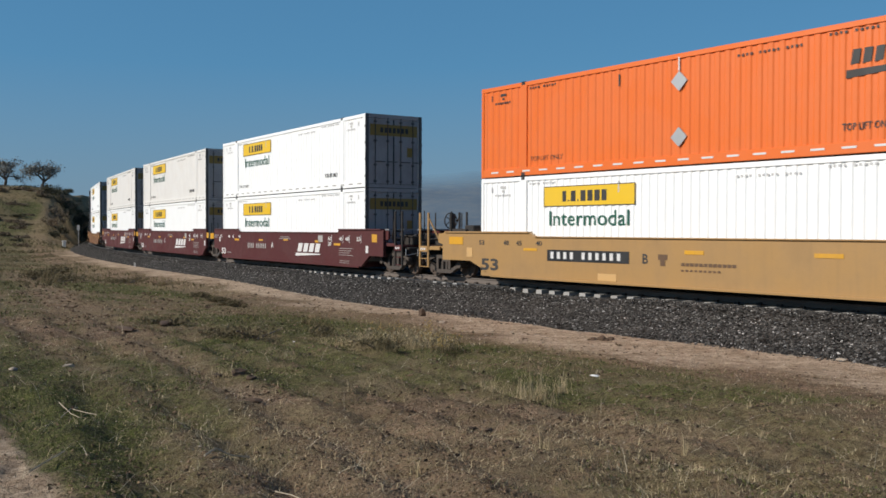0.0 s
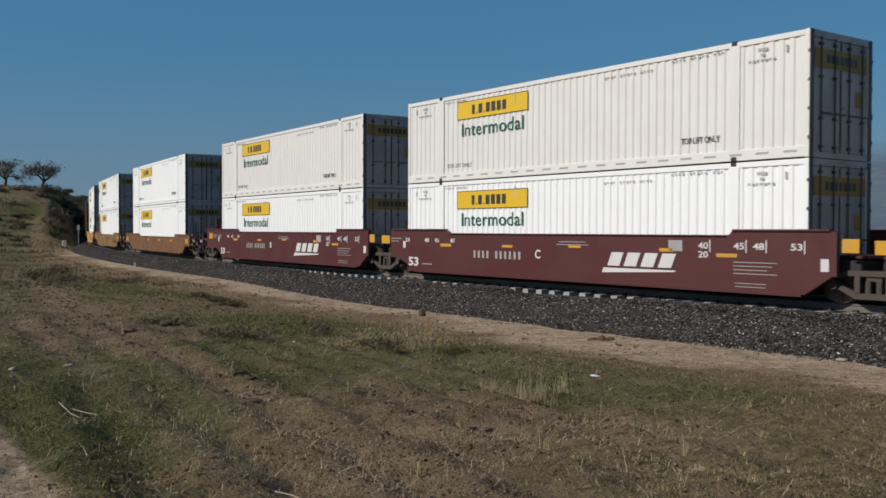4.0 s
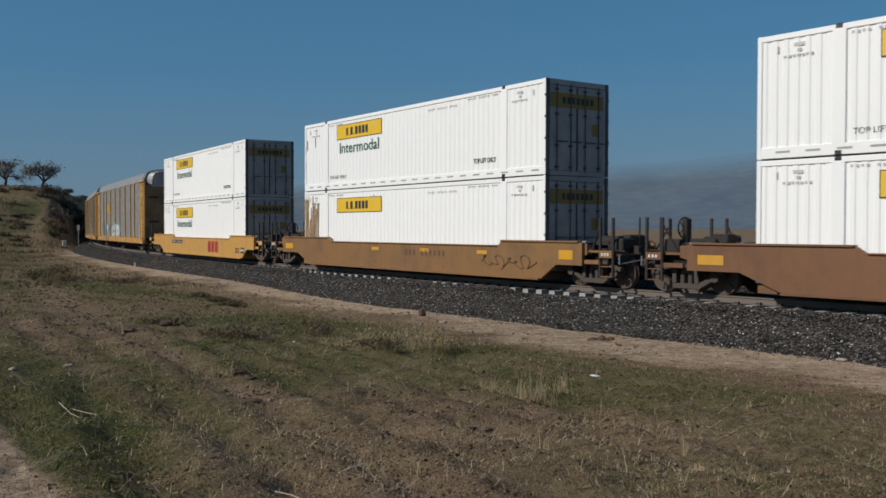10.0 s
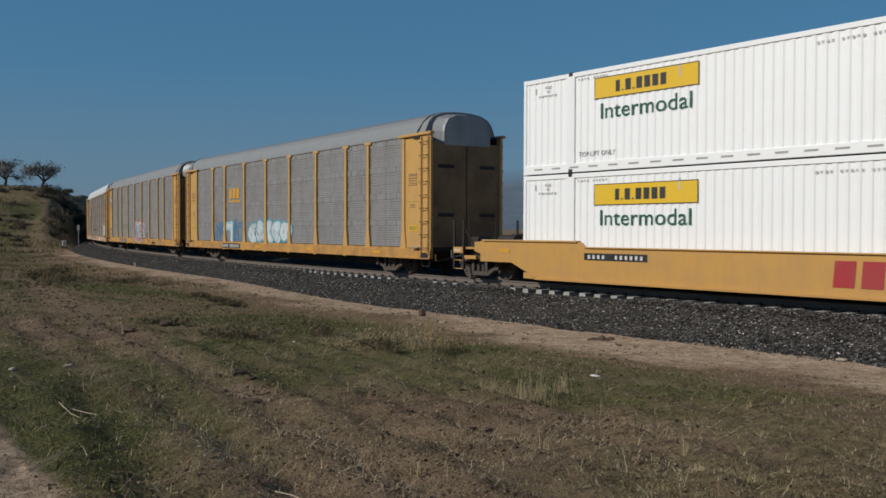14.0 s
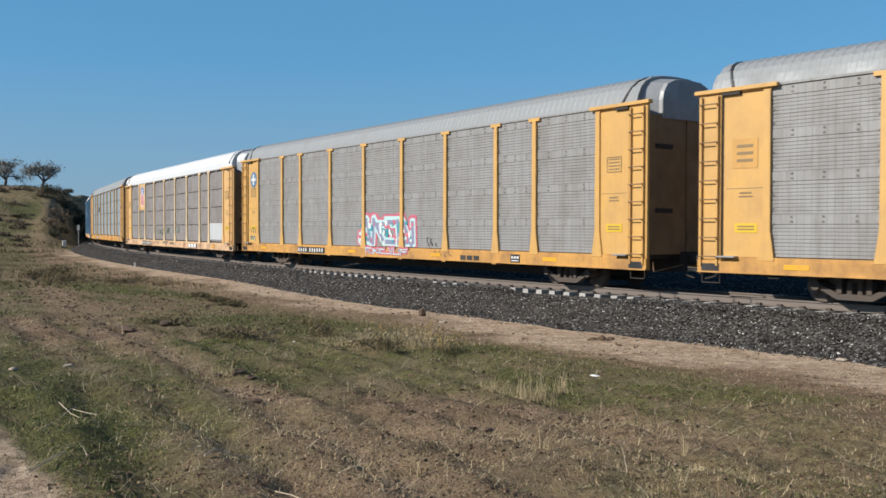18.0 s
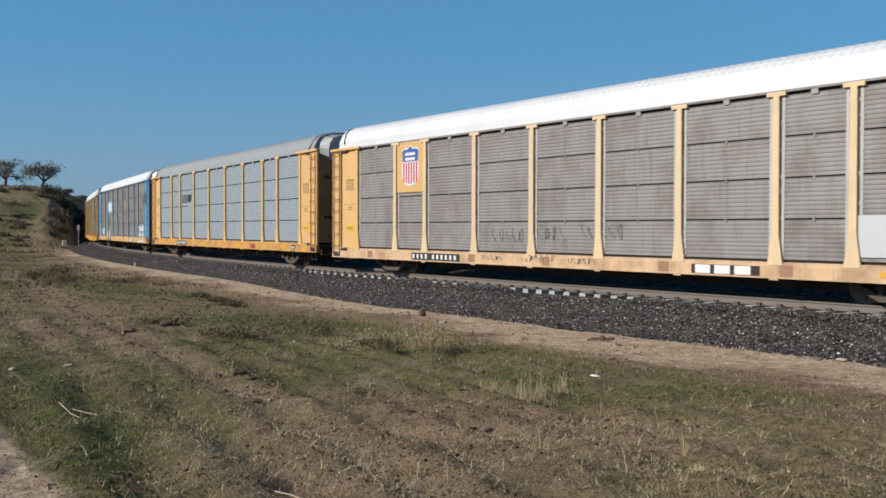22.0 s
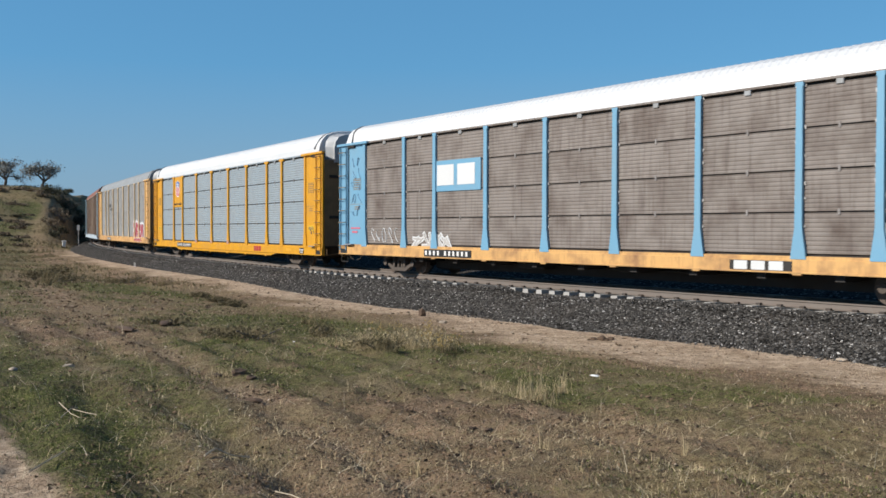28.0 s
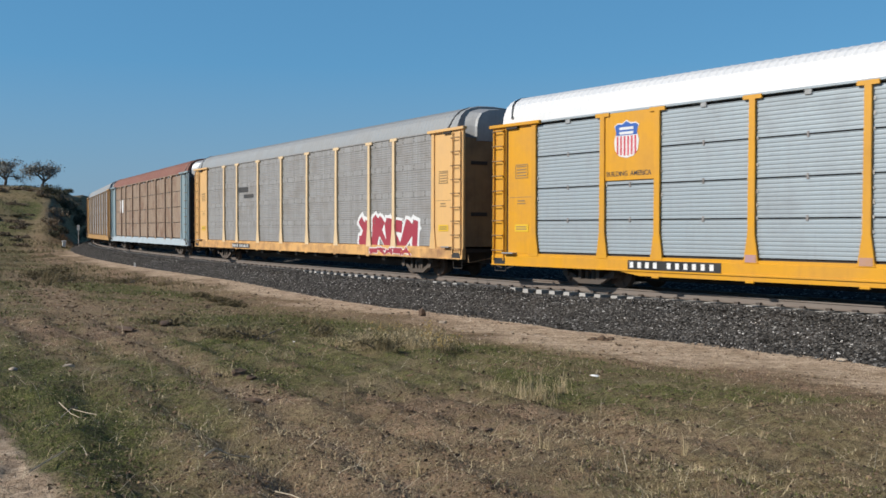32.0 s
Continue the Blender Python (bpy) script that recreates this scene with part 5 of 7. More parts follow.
def well_car(label, colour, s_left, plane0, plane1, top, plat, low, art=(False, False), group="well cars of the freight train", kind_marks="", trucks=(True, True), rails=True):
    """s_left: where the container's rear end lies; plane0, plane1: the car's ends."""
    L = 16.3
    s = s_left + 8.175
    car = thing("well_car", label, "rail car", group)
    e0, e1 = plane0 - s, plane1 - s
    for e in (-1, 1):
        y0, y1 = sorted((e * 1.5, e * 1.38))
        part("side_sill", well_side(L, top, plat, low, y0, y1, *art), colour, car, "deep steel side of the well")
        y0, y1 = sorted((e * 1.55, e * 1.34))
        part("top_flange", boxes((-L / 2 + 2.9, L / 2 - 2.15, y0, y1, top - 0.005, top + 0.03), bevel=0.008), colour, car)
        for x0, x1 in ((-L / 2 - (0.6 if art[0] else 1.6), -L / 2 + 2.6), (L / 2 - 1.95, L / 2 + (0.6 if art[1] else 1.6))):
            part("sill_cap", boxes((x0, x1, y0, y1, plat - 0.02, plat + 0.03), bevel=0.008), colour, car)
        y0, y1 = sorted((e * 1.6, e * 1.45))
        part("bottom_flange", boxes((-L / 2 + 0.9, L / 2 - 0.05, y0, y1, low - 0.03, low + 0.02)), colour, car)
    for x in (-7.7, -5, -2.5, 0, 2.5, 5, 7.7):
        part("cross_member", boxes((x - 0.25, x + 0.25, -1.4, 1.4, low - 0.02, low + 0.16)), colour, car)
    for x0, x1, is_art in ((e0, -L / 2, art[0]), (L / 2, e1, art[1])):
        lo, hi = (x0 + (0.35 if not is_art and x0 < 0 else 0.05), x1) if x0 < 0 else (x0, x1 - (0.35 if not is_art else 0.05))
        # dark boxes added to fill the black gap between cars
        part("draft_gear", boxes((lo + 0.15, hi - 0.15, -1.15, 1.15, 0.72, 0.98), (lo + 0.3, hi - 0.3, -0.8, 0.8, 0.5, 0.75), bevel=0.03), IRON, car, "dark filler boxes added for the black between cars")
        part("end_platform", boxes((lo, hi, -0.35, 0.35, 0.62, 1.02), (lo + 0.1, hi - 0.1, -1.0, 1.0, 1.02, 1.08) if is_art else (lo + 0.4 if x0 < 0 else lo, hi if x0 < 0 else hi - 0.4, -1.36, 1.36, 1.0, 1.06)), colour, car, "end platform over the truck")
    if trucks[0]:
        add_truck(car, e0 if art[0] else e0 + 1.6, 0.44)
    if trucks[1]:
        add_truck(car, e1 if art[1] else e1 - 1.6, 0.44)
    add_couplers(car, [(x, t) for x, t, isart in ((e0, 180, art[0]), (e1, 0, art[1])) if not isart])
    # hand rails, ladders and brake wheel at the coupled ends
    for x, sg, isart in ((e0, 1, art[0]), (e1, -1, art[1])):
        if isart:
            for y in (-1.2, 1.2):
                part("grab_post", rods(0.022, ((x + sg * 0.55, y, plat - 0.3), (x + sg * 0.55, y, plat + 0.35))), IRON, car)
            continue
        xa, xb = x + sg * 0.55, x + sg * 1.7
        post_paint = colour if colour is OCHRE else IRON
        for y in (-1.42, 1.42):
            for xp in (xa, xa + sg * 0.5):
                part("end_ladder", boxes((xp - 0.04, xp + 0.04, y - 0.03, y + 0.03, 0.32, plat + 0.68), bevel=0.008), post_paint, car, "upright flat grab post")
            for z in (0.34, 0.62):
                part("ladder_rung", rods(0.016, ((xa, y, z), (xa + sg * 0.5, y, z))), colour, car)
            part("rung_board", boxes((*sorted((xa, xa + sg * 0.5)), y - 0.05, y + 0.05, 0.86, 1.06), bevel=0.008), colour, car, "board between the grab posts")
            part("brace", boxes((*sorted((xa + sg * 0.5, xb)), y * 0.97 - 0.05, y * 0.97 + 0.05, plat - 0.62, plat - 0.5), bevel=0.008), colour, car)
            part("diagonal_brace", rods(0.03, ((xa + sg * 0.5, y, plat + 0.52), (xa + sg * 1.0, y * 0.9, plat - 0.35))), post_paint, car)
            part("platform_bracket", prism(bmesh.new(), [(xb - sg * 0.1, plat - 0.05), (xb + sg * 0.5, plat - 0.02), (xb + sg * 0.5, plat - 0.5), (xb - sg * 0.1, plat - 0.35)], y * 0.96 - 0.04, y * 0.96 + 0.04), colour, car)
        bars([(xa + sg * 0.25 - 0.16 + k * 0.11, xa + sg * 0.25 - 0.10 + k * 0.11, 0.92, 1.0) for k in range(3)], LETTER, car, -1.472, "fine_print")
        for y in (-1.0, -0.35, 0.35, 1.0):
            slats = [(*sorted((xb + sg * 0.1, xb + sg * 0.75)), y - 0.26 + k * 0.075, y - 0.235 + k * 0.075, plat - 0.02, plat + 0.03) for k in range(8)]
            part("walkway_grating", boxes(*slats, *[(xb + sg * (0.1 + f) - 0.012, xb + sg * (0.1 + f) + 0.012, y - 0.27, y + 0.32, plat - 0.015, plat + 0.035) for f in (0.0, 0.3, 0.64)]), DULLSTEEL, car, "grey walkway grating")
        part("brake_beam", boxes((*sorted((xa + sg * 0.2, xb + sg * 0.9)), -1.15, -1.02, 0.78, 0.94), (*sorted((xa + sg * 0.6, xb + sg * 0.3)), -0.9, -0.5, 1.2, 1.32), bevel=0.015), IRON, car)
        part("brake_cylinder", rod(bmesh.new(), (xb - sg * 0.2, -0.15, 1.3), (xb + sg * 0.6, -0.15, 1.3), 0.17, 12), IRON, car, "dark brake cylinder on the platform")
        part("draft_arm", boxes((*sorted((x + sg * 0.3, xb + sg * 0.5)), -0.55, -0.42, 0.95, 1.2), bevel=0.02), IRON, car)
        part("pipe_run", bent([(xa, -0.95, plat - 0.25), (xb - sg * 0.2, -0.95, plat - 0.2), (xb + sg * 0.1, -0.7, plat - 0.05), (xb + sg * 0.7, -0.7, plat - 0.05)], 0.03), IRON, car)
        part("cut_lever", bent([(x + sg * 0.35, -1.38, 0.95), (x + sg * 0.35, -1.38, 0.7), (x + sg * 0.2, -0.35, 0.85)], 0.016), STEEL, car)
        part("brake_hose", bent([(x + sg * 0.2, -0.35, 0.75), (x + sg * 0.1, -0.35, 0.4), (x - sg * 0.1, -0.35, 0.32)], 0.028), IRON, car)
        for y in (-0.6, 0.6):
            part("grab_post", rods(0.025, ((x + sg * 0.35, y, 1.0), (x + sg * 0.35, y, plat + 0.7))), IRON, car)
        part("brake_pipes", bent([(x + sg * 0.1, -0.5, 0.7), (x + sg * 0.6, -0.6, 0.5), (x + sg * 1.2, -0.9, 0.75), (x + sg * 2.2, -1.0, 0.9)], 0.035), IRON, car)
        part("valve_box", boxes((x + sg * 1.0 - 0.3, x + sg * 1.0 + 0.3, -0.9, -0.4, 1.06, 1.4), bevel=0.03), IRON, car)
        part("air_tank", boxes((x + sg * 1.7 - 0.2, x + sg * 1.7 + 0.2, 0.2, 0.9, 1.06, 1.5), bevel=0.06), IRON, car)
    return car, s


def brake_wheel(car, x, y, z, colour):
    hub = part("brake_stand", boxes((x + 0.04, x + 0.15, y - 0.11, y + 0.11, z - 0.45, z + 0.24), bevel=0.02), colour, car, "hand brake housing")
    bm = bmesh.new()
    n = 20
    ring = [(x, y + 0.27 * math.cos(2 * math.pi * k / n), z + 0.27 * math.sin(2 * math.pi * k / n)) for k in range(n + 1)]
    for p, q in zip(ring, ring[1:]):
        rod(bm, p, q, 0.022, 5)
    for k in range(5):
        a = 2 * math.pi * k / 5
        rod(bm, (x, y, z), (x, y + 0.27 * math.cos(a), z + 0.27 * math.sin(a)), 0.016, 4)
    part("brake_wheel", bm, IRON, hub, "spoked hand brake wheel")
    part("platform_gear", boxes((x + 0.3, x + 1.1, y - 0.2, y + 0.4, z - 0.44, z - 0.28), (x + 0.9, x + 1.4, y - 0.1, y + 0.25, z - 0.4, z - 0.16), bevel=0.03), colour, car)


Y = -1.506


def number_bars(n_letters, n_digits, w, h, x, z, gap):
    rows, cx = [], x
    for k in range(n_letters + n_digits):
        if k == n_letters:
            cx += gap
        rows.append((cx, cx + w * 0.5, z, z + h))
        cx += w * 1.12
    return rows


def maroon_marks(car, s, letter):
    o = -8.075
    bars(number_bars(4, 6, 0.2, 0.24, o + 4.15, 0.72, 0.22), GRIME, car, Y, "number_bar", "row of grey number bars")
    if letter:
        lettering(letter, 0.36, LETTER, car, o + 7.15, 0.78, Y, None, 0.008)
    # slanted company mark over a wedge
    bm = bmesh.new()
    for k in range(4):
        x0 = o + 10.15 + k * 0.6
        prism(bm, [(x0, 0.66), (x0 + 0.44, 0.66), (x0 + 0.6, 1.03), (x0 + 0.16, 1.03)], Y - 0.004, Y + 0.002)
    prism(bm, [(o + 9.95, 0.46), (o + 12.5, 0.56), (o + 12.55, 0.60), (o + 10.0, 0.60)], Y - 0.004, Y + 0.002)
    part("company_mark", bm, LETTER, car, "white slanted company mark over a wedge")
    lettering("53", 0.42, LETTER, car, o + 0.35, 0.36, Y, 0.62, 0.012)
    for x, t in ((o + 13.25, "40"), (o + 14.3, "45"), (o + 14.85, "48"), (o + 15.85, "53")):
        lettering(t, 0.22, LETTER, car, x, 1.18, Y, 0.3, 0.004)
        bars([(x + 0.34, x + 0.37, 1.1, 1.4)], LETTER, car, Y, "load_line")
    lettering("20", 0.22, LETTER, car, o + 13.25, 0.96, Y, 0.3, 0.004)
    for x, t in ((o + 0.15, "53"), (o + 1.35, "48"), (o + 1.95, "45"), (o + 2.85, "40")):
        lettering(t, 0.2, LETTER, car, x, 1.2, Y, 0.26, 0.004)
    bars([(o - 1.45, o - 0.9, 1.12, 1.42), (o + 2.3, o + 2.9, 1.06, 1.16), (o + 5.6, o + 6.1, 1.08, 1.16), (o + 12.0, o + 12.45, 1.08, 1.17), (o + 13.8, o + 14.4, 0.98, 1.07), (o + 17.1, o + 17.5, 1.15, 1.45), (o + 8.6, o + 9.1, 1.12, 1.19)], REFLECT, car, Y, "reflective_tape", "yellow reflective tape pieces")
    tiny = [(o + 14.3, o + 15.5 - 0.13 * (k % 3), 0.86 - k * 0.09, 0.878 - k * 0.09) for k in range(4)] + [(o + 14.35, o + 15.2, 0.36 - k * 0.08, 0.375 - k * 0.08) for k in range(2)]
    tiny += [(o + 8.2, o + 9.3, 1.28, 1.30), (o + 8.1, o + 9.4, 1.2, 1.22), (o - 0.8, o - 0.1, 1.3, 1.33), (o - 0.8, o - 0.3, 1.2, 1.23), (o + 1.2, o + 1.8, 0.42, 0.45), (o + 12.3, o + 12.75, 1.1, 1.38)]
    bars(tiny, GRIME, car, Y, "fine_print", "lines of small grey data marks")
    bars([(o + 0.0, o + 0.16, 0.98, 1.22), (o + 16.6, o + 16.8, 0.72, 1.0)], LETTER, car, Y, "paper_tag", "pale paper tag")


SILL_M = dict(top=1.49, plat=1.63, low=0.17)
car, s = well_car("maroon articulated well car unit carrying two white containers", MAROON, 118.55, 117.0, 138.45, art=(True, False), trucks=(True, True), **SILL_M)
maroon_marks(car, s, "A")
train_unit(car, s, 8.5)
container("white ribbed container, upper box of a stack", WHITE, s, 1, 8.5)
container("white ribbed container, lower box in a maroon well car", WHITE, s, 0, 8.5)
car, s = well_car("maroon middle well car unit carrying a yellowed and a white container", MAROON, 99.35, 97.7, 117.0, art=(True, True), trucks=(True, False), **SILL_M)
maroon_marks(car, s, "C")
train_unit(car, s, 8.5)
container("yellowed white ribbed container, upper box of a stack", CREAM, s, 1, 8.5)
container("white ribbed container, lower box in a maroon well car", WHITE, s, 0, 8.5)
car, s = well_car("maroon articulated well car unit with a brake wheel at its end", MAROON, 79.95, 76.3, 97.7, art=(False, True), trucks=(True, False), **SILL_M)
maroon_marks(car, s, "B")
brake_wheel(car, -8.075 - 2.35, -0.75, 1.95, MAROON)
train_unit(car, s, 8.5)
container("yellowed white ribbed container, upper box of a stack", CREAM, s, 1, 8.5)
container("white ribbed container, lower box in a maroon well car", WHITE, s, 0, 8.5)

# tan car with the orange container
car, s = well_car("tan-yellow well car carrying an orange and a white container", OCHRE, 142.15, 138.45, 159.7, 1.41, 1.55, 0.17, art=(False, True), trucks=(True, True))
o = -8.075
bars([(o + 3.35, o + 6.55, 0.72, 1.05)], DARK, car, Y, "number_plate_panel", "black panel behind the number")
bars(number_bars(4, 6, 0.24, 0.2, o + 3.5, 0.79, 0.2), LETTER, car, Y - 0.006, "number_bar", "white bars on the black panel")
lettering("B", 0.36, BLACKLETTER, car, o + 7.0, 0.75, Y, None, 0.008)
lettering("53", 0.5, BLACKLETTER, car, o + 0.25, 0.36, Y, 0.85, 0.014)
for x, t in ((o + 0.15, "53"), (o + 1.35, "48"), (o + 1.95, "45"), (o + 2.85, "40")):
    lettering(t, 0.2, BLACKLETTER, car, x, 1.16, Y, 0.26, 0.004)
bars([(o - 1.45, o - 0.7, 1.15, 1.4), (o + 2.3, o + 2.9, 1.0, 1.08), (o + 8.4, o + 9.0, 1.02, 1.12), (o + 12.0, o + 12.7, 1.02, 1.12)], REFLECT, car, Y, "reflective_tape", "yellow reflective tape pieces")
bars([(o + 8.3 + k * 0.14, o + 8.41 + k * 0.14, 0.72, 0.8) for k in range(12)] + [(o + 8.3 + k * 0.14, o + 8.38 + k * 0.14, 0.58, 0.63) for k in range(9)] + [(o + 7.55, o + 7.85, 0.86, 1.0), (o + 7.62, o + 7.78, 0.7, 0.86)], OLDINK, car, Y, "fine_print")
bars([(o - 0.5, o - 0.2, 0.75, 1.05), (o + 5.4, o + 6.1, 0.22, 0.42)], PALE, car, Y, "paint_patch", "lighter paint patches")
brake_wheel(car, o - 2.35, -0.75, 1.95, IRON)
train_unit(car, s, 8.5)
oc = container("orange ribbed container with two white diamond placards", ORANGE, s, 1, 8.5, logo=False, ribs=0.30, depth=0.02)
for z in (2.18, 0.74):
    bm = bmesh.new()
    prism(bm, [(0, -0.26), (0.26, 0), (0, 0.26), (-0.26, 0)], -0.012, 0.006)
    part("placard", bm, STEEL, oc, "diamond placard holder", pose(-0.05, -1.3, z))
bars([(-0.08, -0.04, 2.45, 2.8)], LETTER, oc, -1.301, "placard_bar")
for k in range(9):
    x0 = 4.6 + k * 0.27
    part("mark_bar", prism(bmesh.new(), [(x0, 1.95), (x0 + 0.2, 1.97), (x0 + 0.24, 2.28), (x0 + 0.05, 2.28)], -1.284, -1.274), BLACKLETTER, oc)
part("mark_wedge", prism(bmesh.new(), [(4.5, 1.66), (5.7, 1.74), (5.9, 1.86), (4.5, 1.84)], -1.284, -1.274), BLACKLETTER, oc, "dark wedge of the company mark")
container("white ribbed container, lower box in a tan well car", WHITE, s, 0, 8.5)

# three single cars
for label, colour, s_left, p0, p1, style in (
        ("rusty brown-orange well car carrying two white containers", BROWN, 56.56, 52.95, 76.3, 0),
        ("rusty brown-orange well car with a brake wheel", TANBROWN, 33.17, 29.55, 52.95, 1),
        ("yellow well car carrying two bright white containers", WELLYELLOW, 9.85, 6.1, 29.55, 2)):
    car, s = well_car(label, colour, s_left, p0, p1, 1.12, 1.29, 0.17)
    o = -8.075
    brake_wheel(car, o - 2.5, -0.7, 1.7, IRON) if style != 2 else None
    bars([(o - 1.5, o - 0.75, 0.78, 1.02), (o + 17.0, o + 17.6, 0.78, 1.05)] if style < 2 else [(o - 0.9, o - 0.4, 0.92, 1.05)], REFLECT, car, Y, "reflective_tape", "yellow reflective tape pieces")
    if style == 2:
        bars([(o + 2.8, o + 5.1, 0.78, 0.98)], DARK, car, Y, "number_plate_panel", "black panel behind the number")
        bars(number_bars(4, 6, 0.16, 0.11, o + 2.95, 0.82, 0.3), LETTER, car, Y - 0.006, "number_bar")
        bm = bmesh.new()
        for x0 in (o + 10.35, o + 11.0, o + 11.65):
            prism(bm, [(x0, 0.38), (x0 + 0.5, 0.38), (x0 + 0.55, 0.97), (x0 + 0.05, 0.97)], Y - 0.004, Y + 0.002)
        part("company_mark", bm, RED, car, "dull red company mark")
        lettering("53", 0.36, BLACKLETTER, car, o + 15.15, 0.42, Y, 0.55, 0.008)
        bars([(o + 16.0, o + 16.55, 0.42, 0.7)], DARK, car, Y, "data_plate", "dark data plate")
        bars([(o + 16.04 + k * 0.17, o + 16.14 + k * 0.17, 0.5, 0.64) for k in range(3)], LETTER, car, Y - 0.005, "fine_print")
    else:
        bars([(o + 6.2 + k * 3.4, o + 6.75 + k * 3.4, 0.85, 0.97) for k in range(3)], REFLECT, car, Y, "reflective_tape", "yellow reflective tape pieces")
    train_unit(car, s, 10.0)
    upper = container("white ribbed container, upper box of a stack", WHITE, s, 1, 10.0, depth=0.017)
    lower = container("white container with a rust-stained corner" if style == 1 else "white ribbed container, lower box in a well car", WHITE, s, 0, 10.0, logo="short" if style == 1 else True, depth=0.017)

    if style == 1:
        # rust runs down from the corner of the side
        rr = random.Random(77)
        for box_, n_, deep in ((lower, 60, 2.3), (upper, 4, 0.4)):
            bm = bmesh.new()
            for k in range(n_):
                x0, wd, z1 = -8.05 + rr.random() ** 2.2 * 1.3, rr.uniform(0.008, 0.04), rr.uniform(1.2, 2.7)
                z0 = max(0.1, z1 - rr.uniform(0.25, deep))
                prism(bm, [(x0, z1), (x0 + wd * 0.3, z0), (x0 + wd * 0.7, z0), (x0 + wd, z1), (x0 + wd * 0.5, z1 + 0.08)], -1.303 - 0.0001 * k, -1.27)
            tagged(part("rust_stain", bm, paint("orange-brown rust run", (0.50, 0.35, 0.21), 0.9, 0, (0.28, 0.16, 0.08), 0.8), box_, "orange-brown rust runs"), kind="stuff")
        scrawl_line = bmesh.new()
        p = None
        for k in range(60):
            q = (5.2 + k * 0.045 + 0.14 * math.sin(k * 0.9), Y - 0.002, 0.62 + 0.24 * math.sin(k * 0.55) * math.cos(k * 0.13))
            if p:
                rod(scrawl_line, p, q, 0.018, 4)
            p = q
        tagged(part("spray_tag", scrawl_line, OLDINK, car, "dark looping sprayed line"), kind="stuff")
        bars(number_bars(3, 6, 0.24, 0.2, o + 8.6, 0.72, 0.25), OLDINK, car, Y, "number_bar", "faded dark bars")


# ---- covered car carriers ----
BAYS = [2.72, 1.9, 2.82, 2.82, 2.82, 2.82, 2.82, 1.9, 2.72]
RACK_L, DOOR_W, SIDE = 27.05, 1.855, 1.5


def rack_panel(w, h, ribs):
    """Sheet with lengthwise flutes; faces -y, lower left corner at the origin."""
    bm = bmesh.new()
    zs = []
    p = h / ribs
    for k in range(ribs):
        zs += [(k * p + f * p, d) for f, d in ((0, 0.0), (0.42, 0.0), (0.52, 0.009), (0.72, 0.011), (0.9, 0.002))]
    zs.append((h, 0.0))
    a = [bm.verts.new((0.05, d, z)) for z, d in zs]
    b = [bm.verts.new((w - 0.05, d, z)) for z, d in zs]
    for i in range(len(zs) - 1):
        bm.faces.new((a[i], b[i], b[i + 1], a[i + 1]))
    for x0, x1 in ((0.05, 0.08), (w - 0.08, w - 0.05)):
        box(bm, x0, x1, -0.012, 0.02, 0.0, h - 0.02)
    return bm


def pierced_panel(w, h, ribs):
    """Pierced sheet: narrow lengthwise grooves under a smooth upper band."""
    bm = bmesh.new()
    zs, band = [(0.0, 0.0)], 0.22
    p = (h - band) / ribs
    for k in range(ribs):
        z = k * p
        zs += [(z + p * 0.52, 0.0), (z + p * 0.64, 0.011), (z + p * 0.82, 0.011), (z + p * 0.96, 0.0)]
    zs += [(h - band, -0.006), (h, -0.006)]
    a = [bm.verts.new((0.03, d, z)) for z, d in zs]
    b = [bm.verts.new((w - 0.03, d, z)) for z, d in zs]
    for i in range(len(zs) - 1):
        bm.faces.new((a[i], b[i], b[i + 1], a[i + 1]))
    return bm


def post_mesh(z0, z1, cap=0.25):
    bm = bmesh.new()
    prism(bm, [(-0.2, z0 - 0.09), (0.2, z0 - 0.09), (0.095, z0 + 0.62), (0.08, z1 - 0.1), (cap, z1 - 0.1), (cap, z1), (-cap, z1), (-cap, z1 - 0.1), (-0.08, z1 - 0.1), (-0.095, z0 + 0.62)], -0.045, 0.03)
    return bm


def rack_roof(length, z, rise):
    """Arched roof of cross-ribbed sheet."""
    prof = [(-1.50, z + 0.0), (-1.47, z + rise - 0.71), (-1.42, z + rise - 0.57), (-1.32, z + rise - 0.37), (-1.16, z + rise - 0.21), (-0.9, z + rise - 0.09), (-0.5, z + rise - 0.02), (0, z + rise)]
    prof += [(-y, h) for y, h in prof[-2::-1]]
    bm = bmesh.new()
    xs = []
    x = -length / 2
    while x < length / 2 - 0.05:
        xs += [(x, 0.0), (x + 0.11, 0.0), (x + 0.15, 0.02), (x + 0.20, 0.02)]
        x += 0.24
    xs.append((length / 2, 0.0))
    rows = [[bm.verts.new((x, y, h + (up if 0 < i < len(prof) - 1 else 0))) for i, (y, h) in enumerate(prof)] for x, up in xs]
    for a, b in zip(rows, rows[1:]):
        for i in range(len(prof) - 1):
            bm.faces.new((a[i], a[i + 1], b[i + 1], b[i]))
    for row in (rows[0], rows[-1]):
        bm.faces.new(row)
    return bm


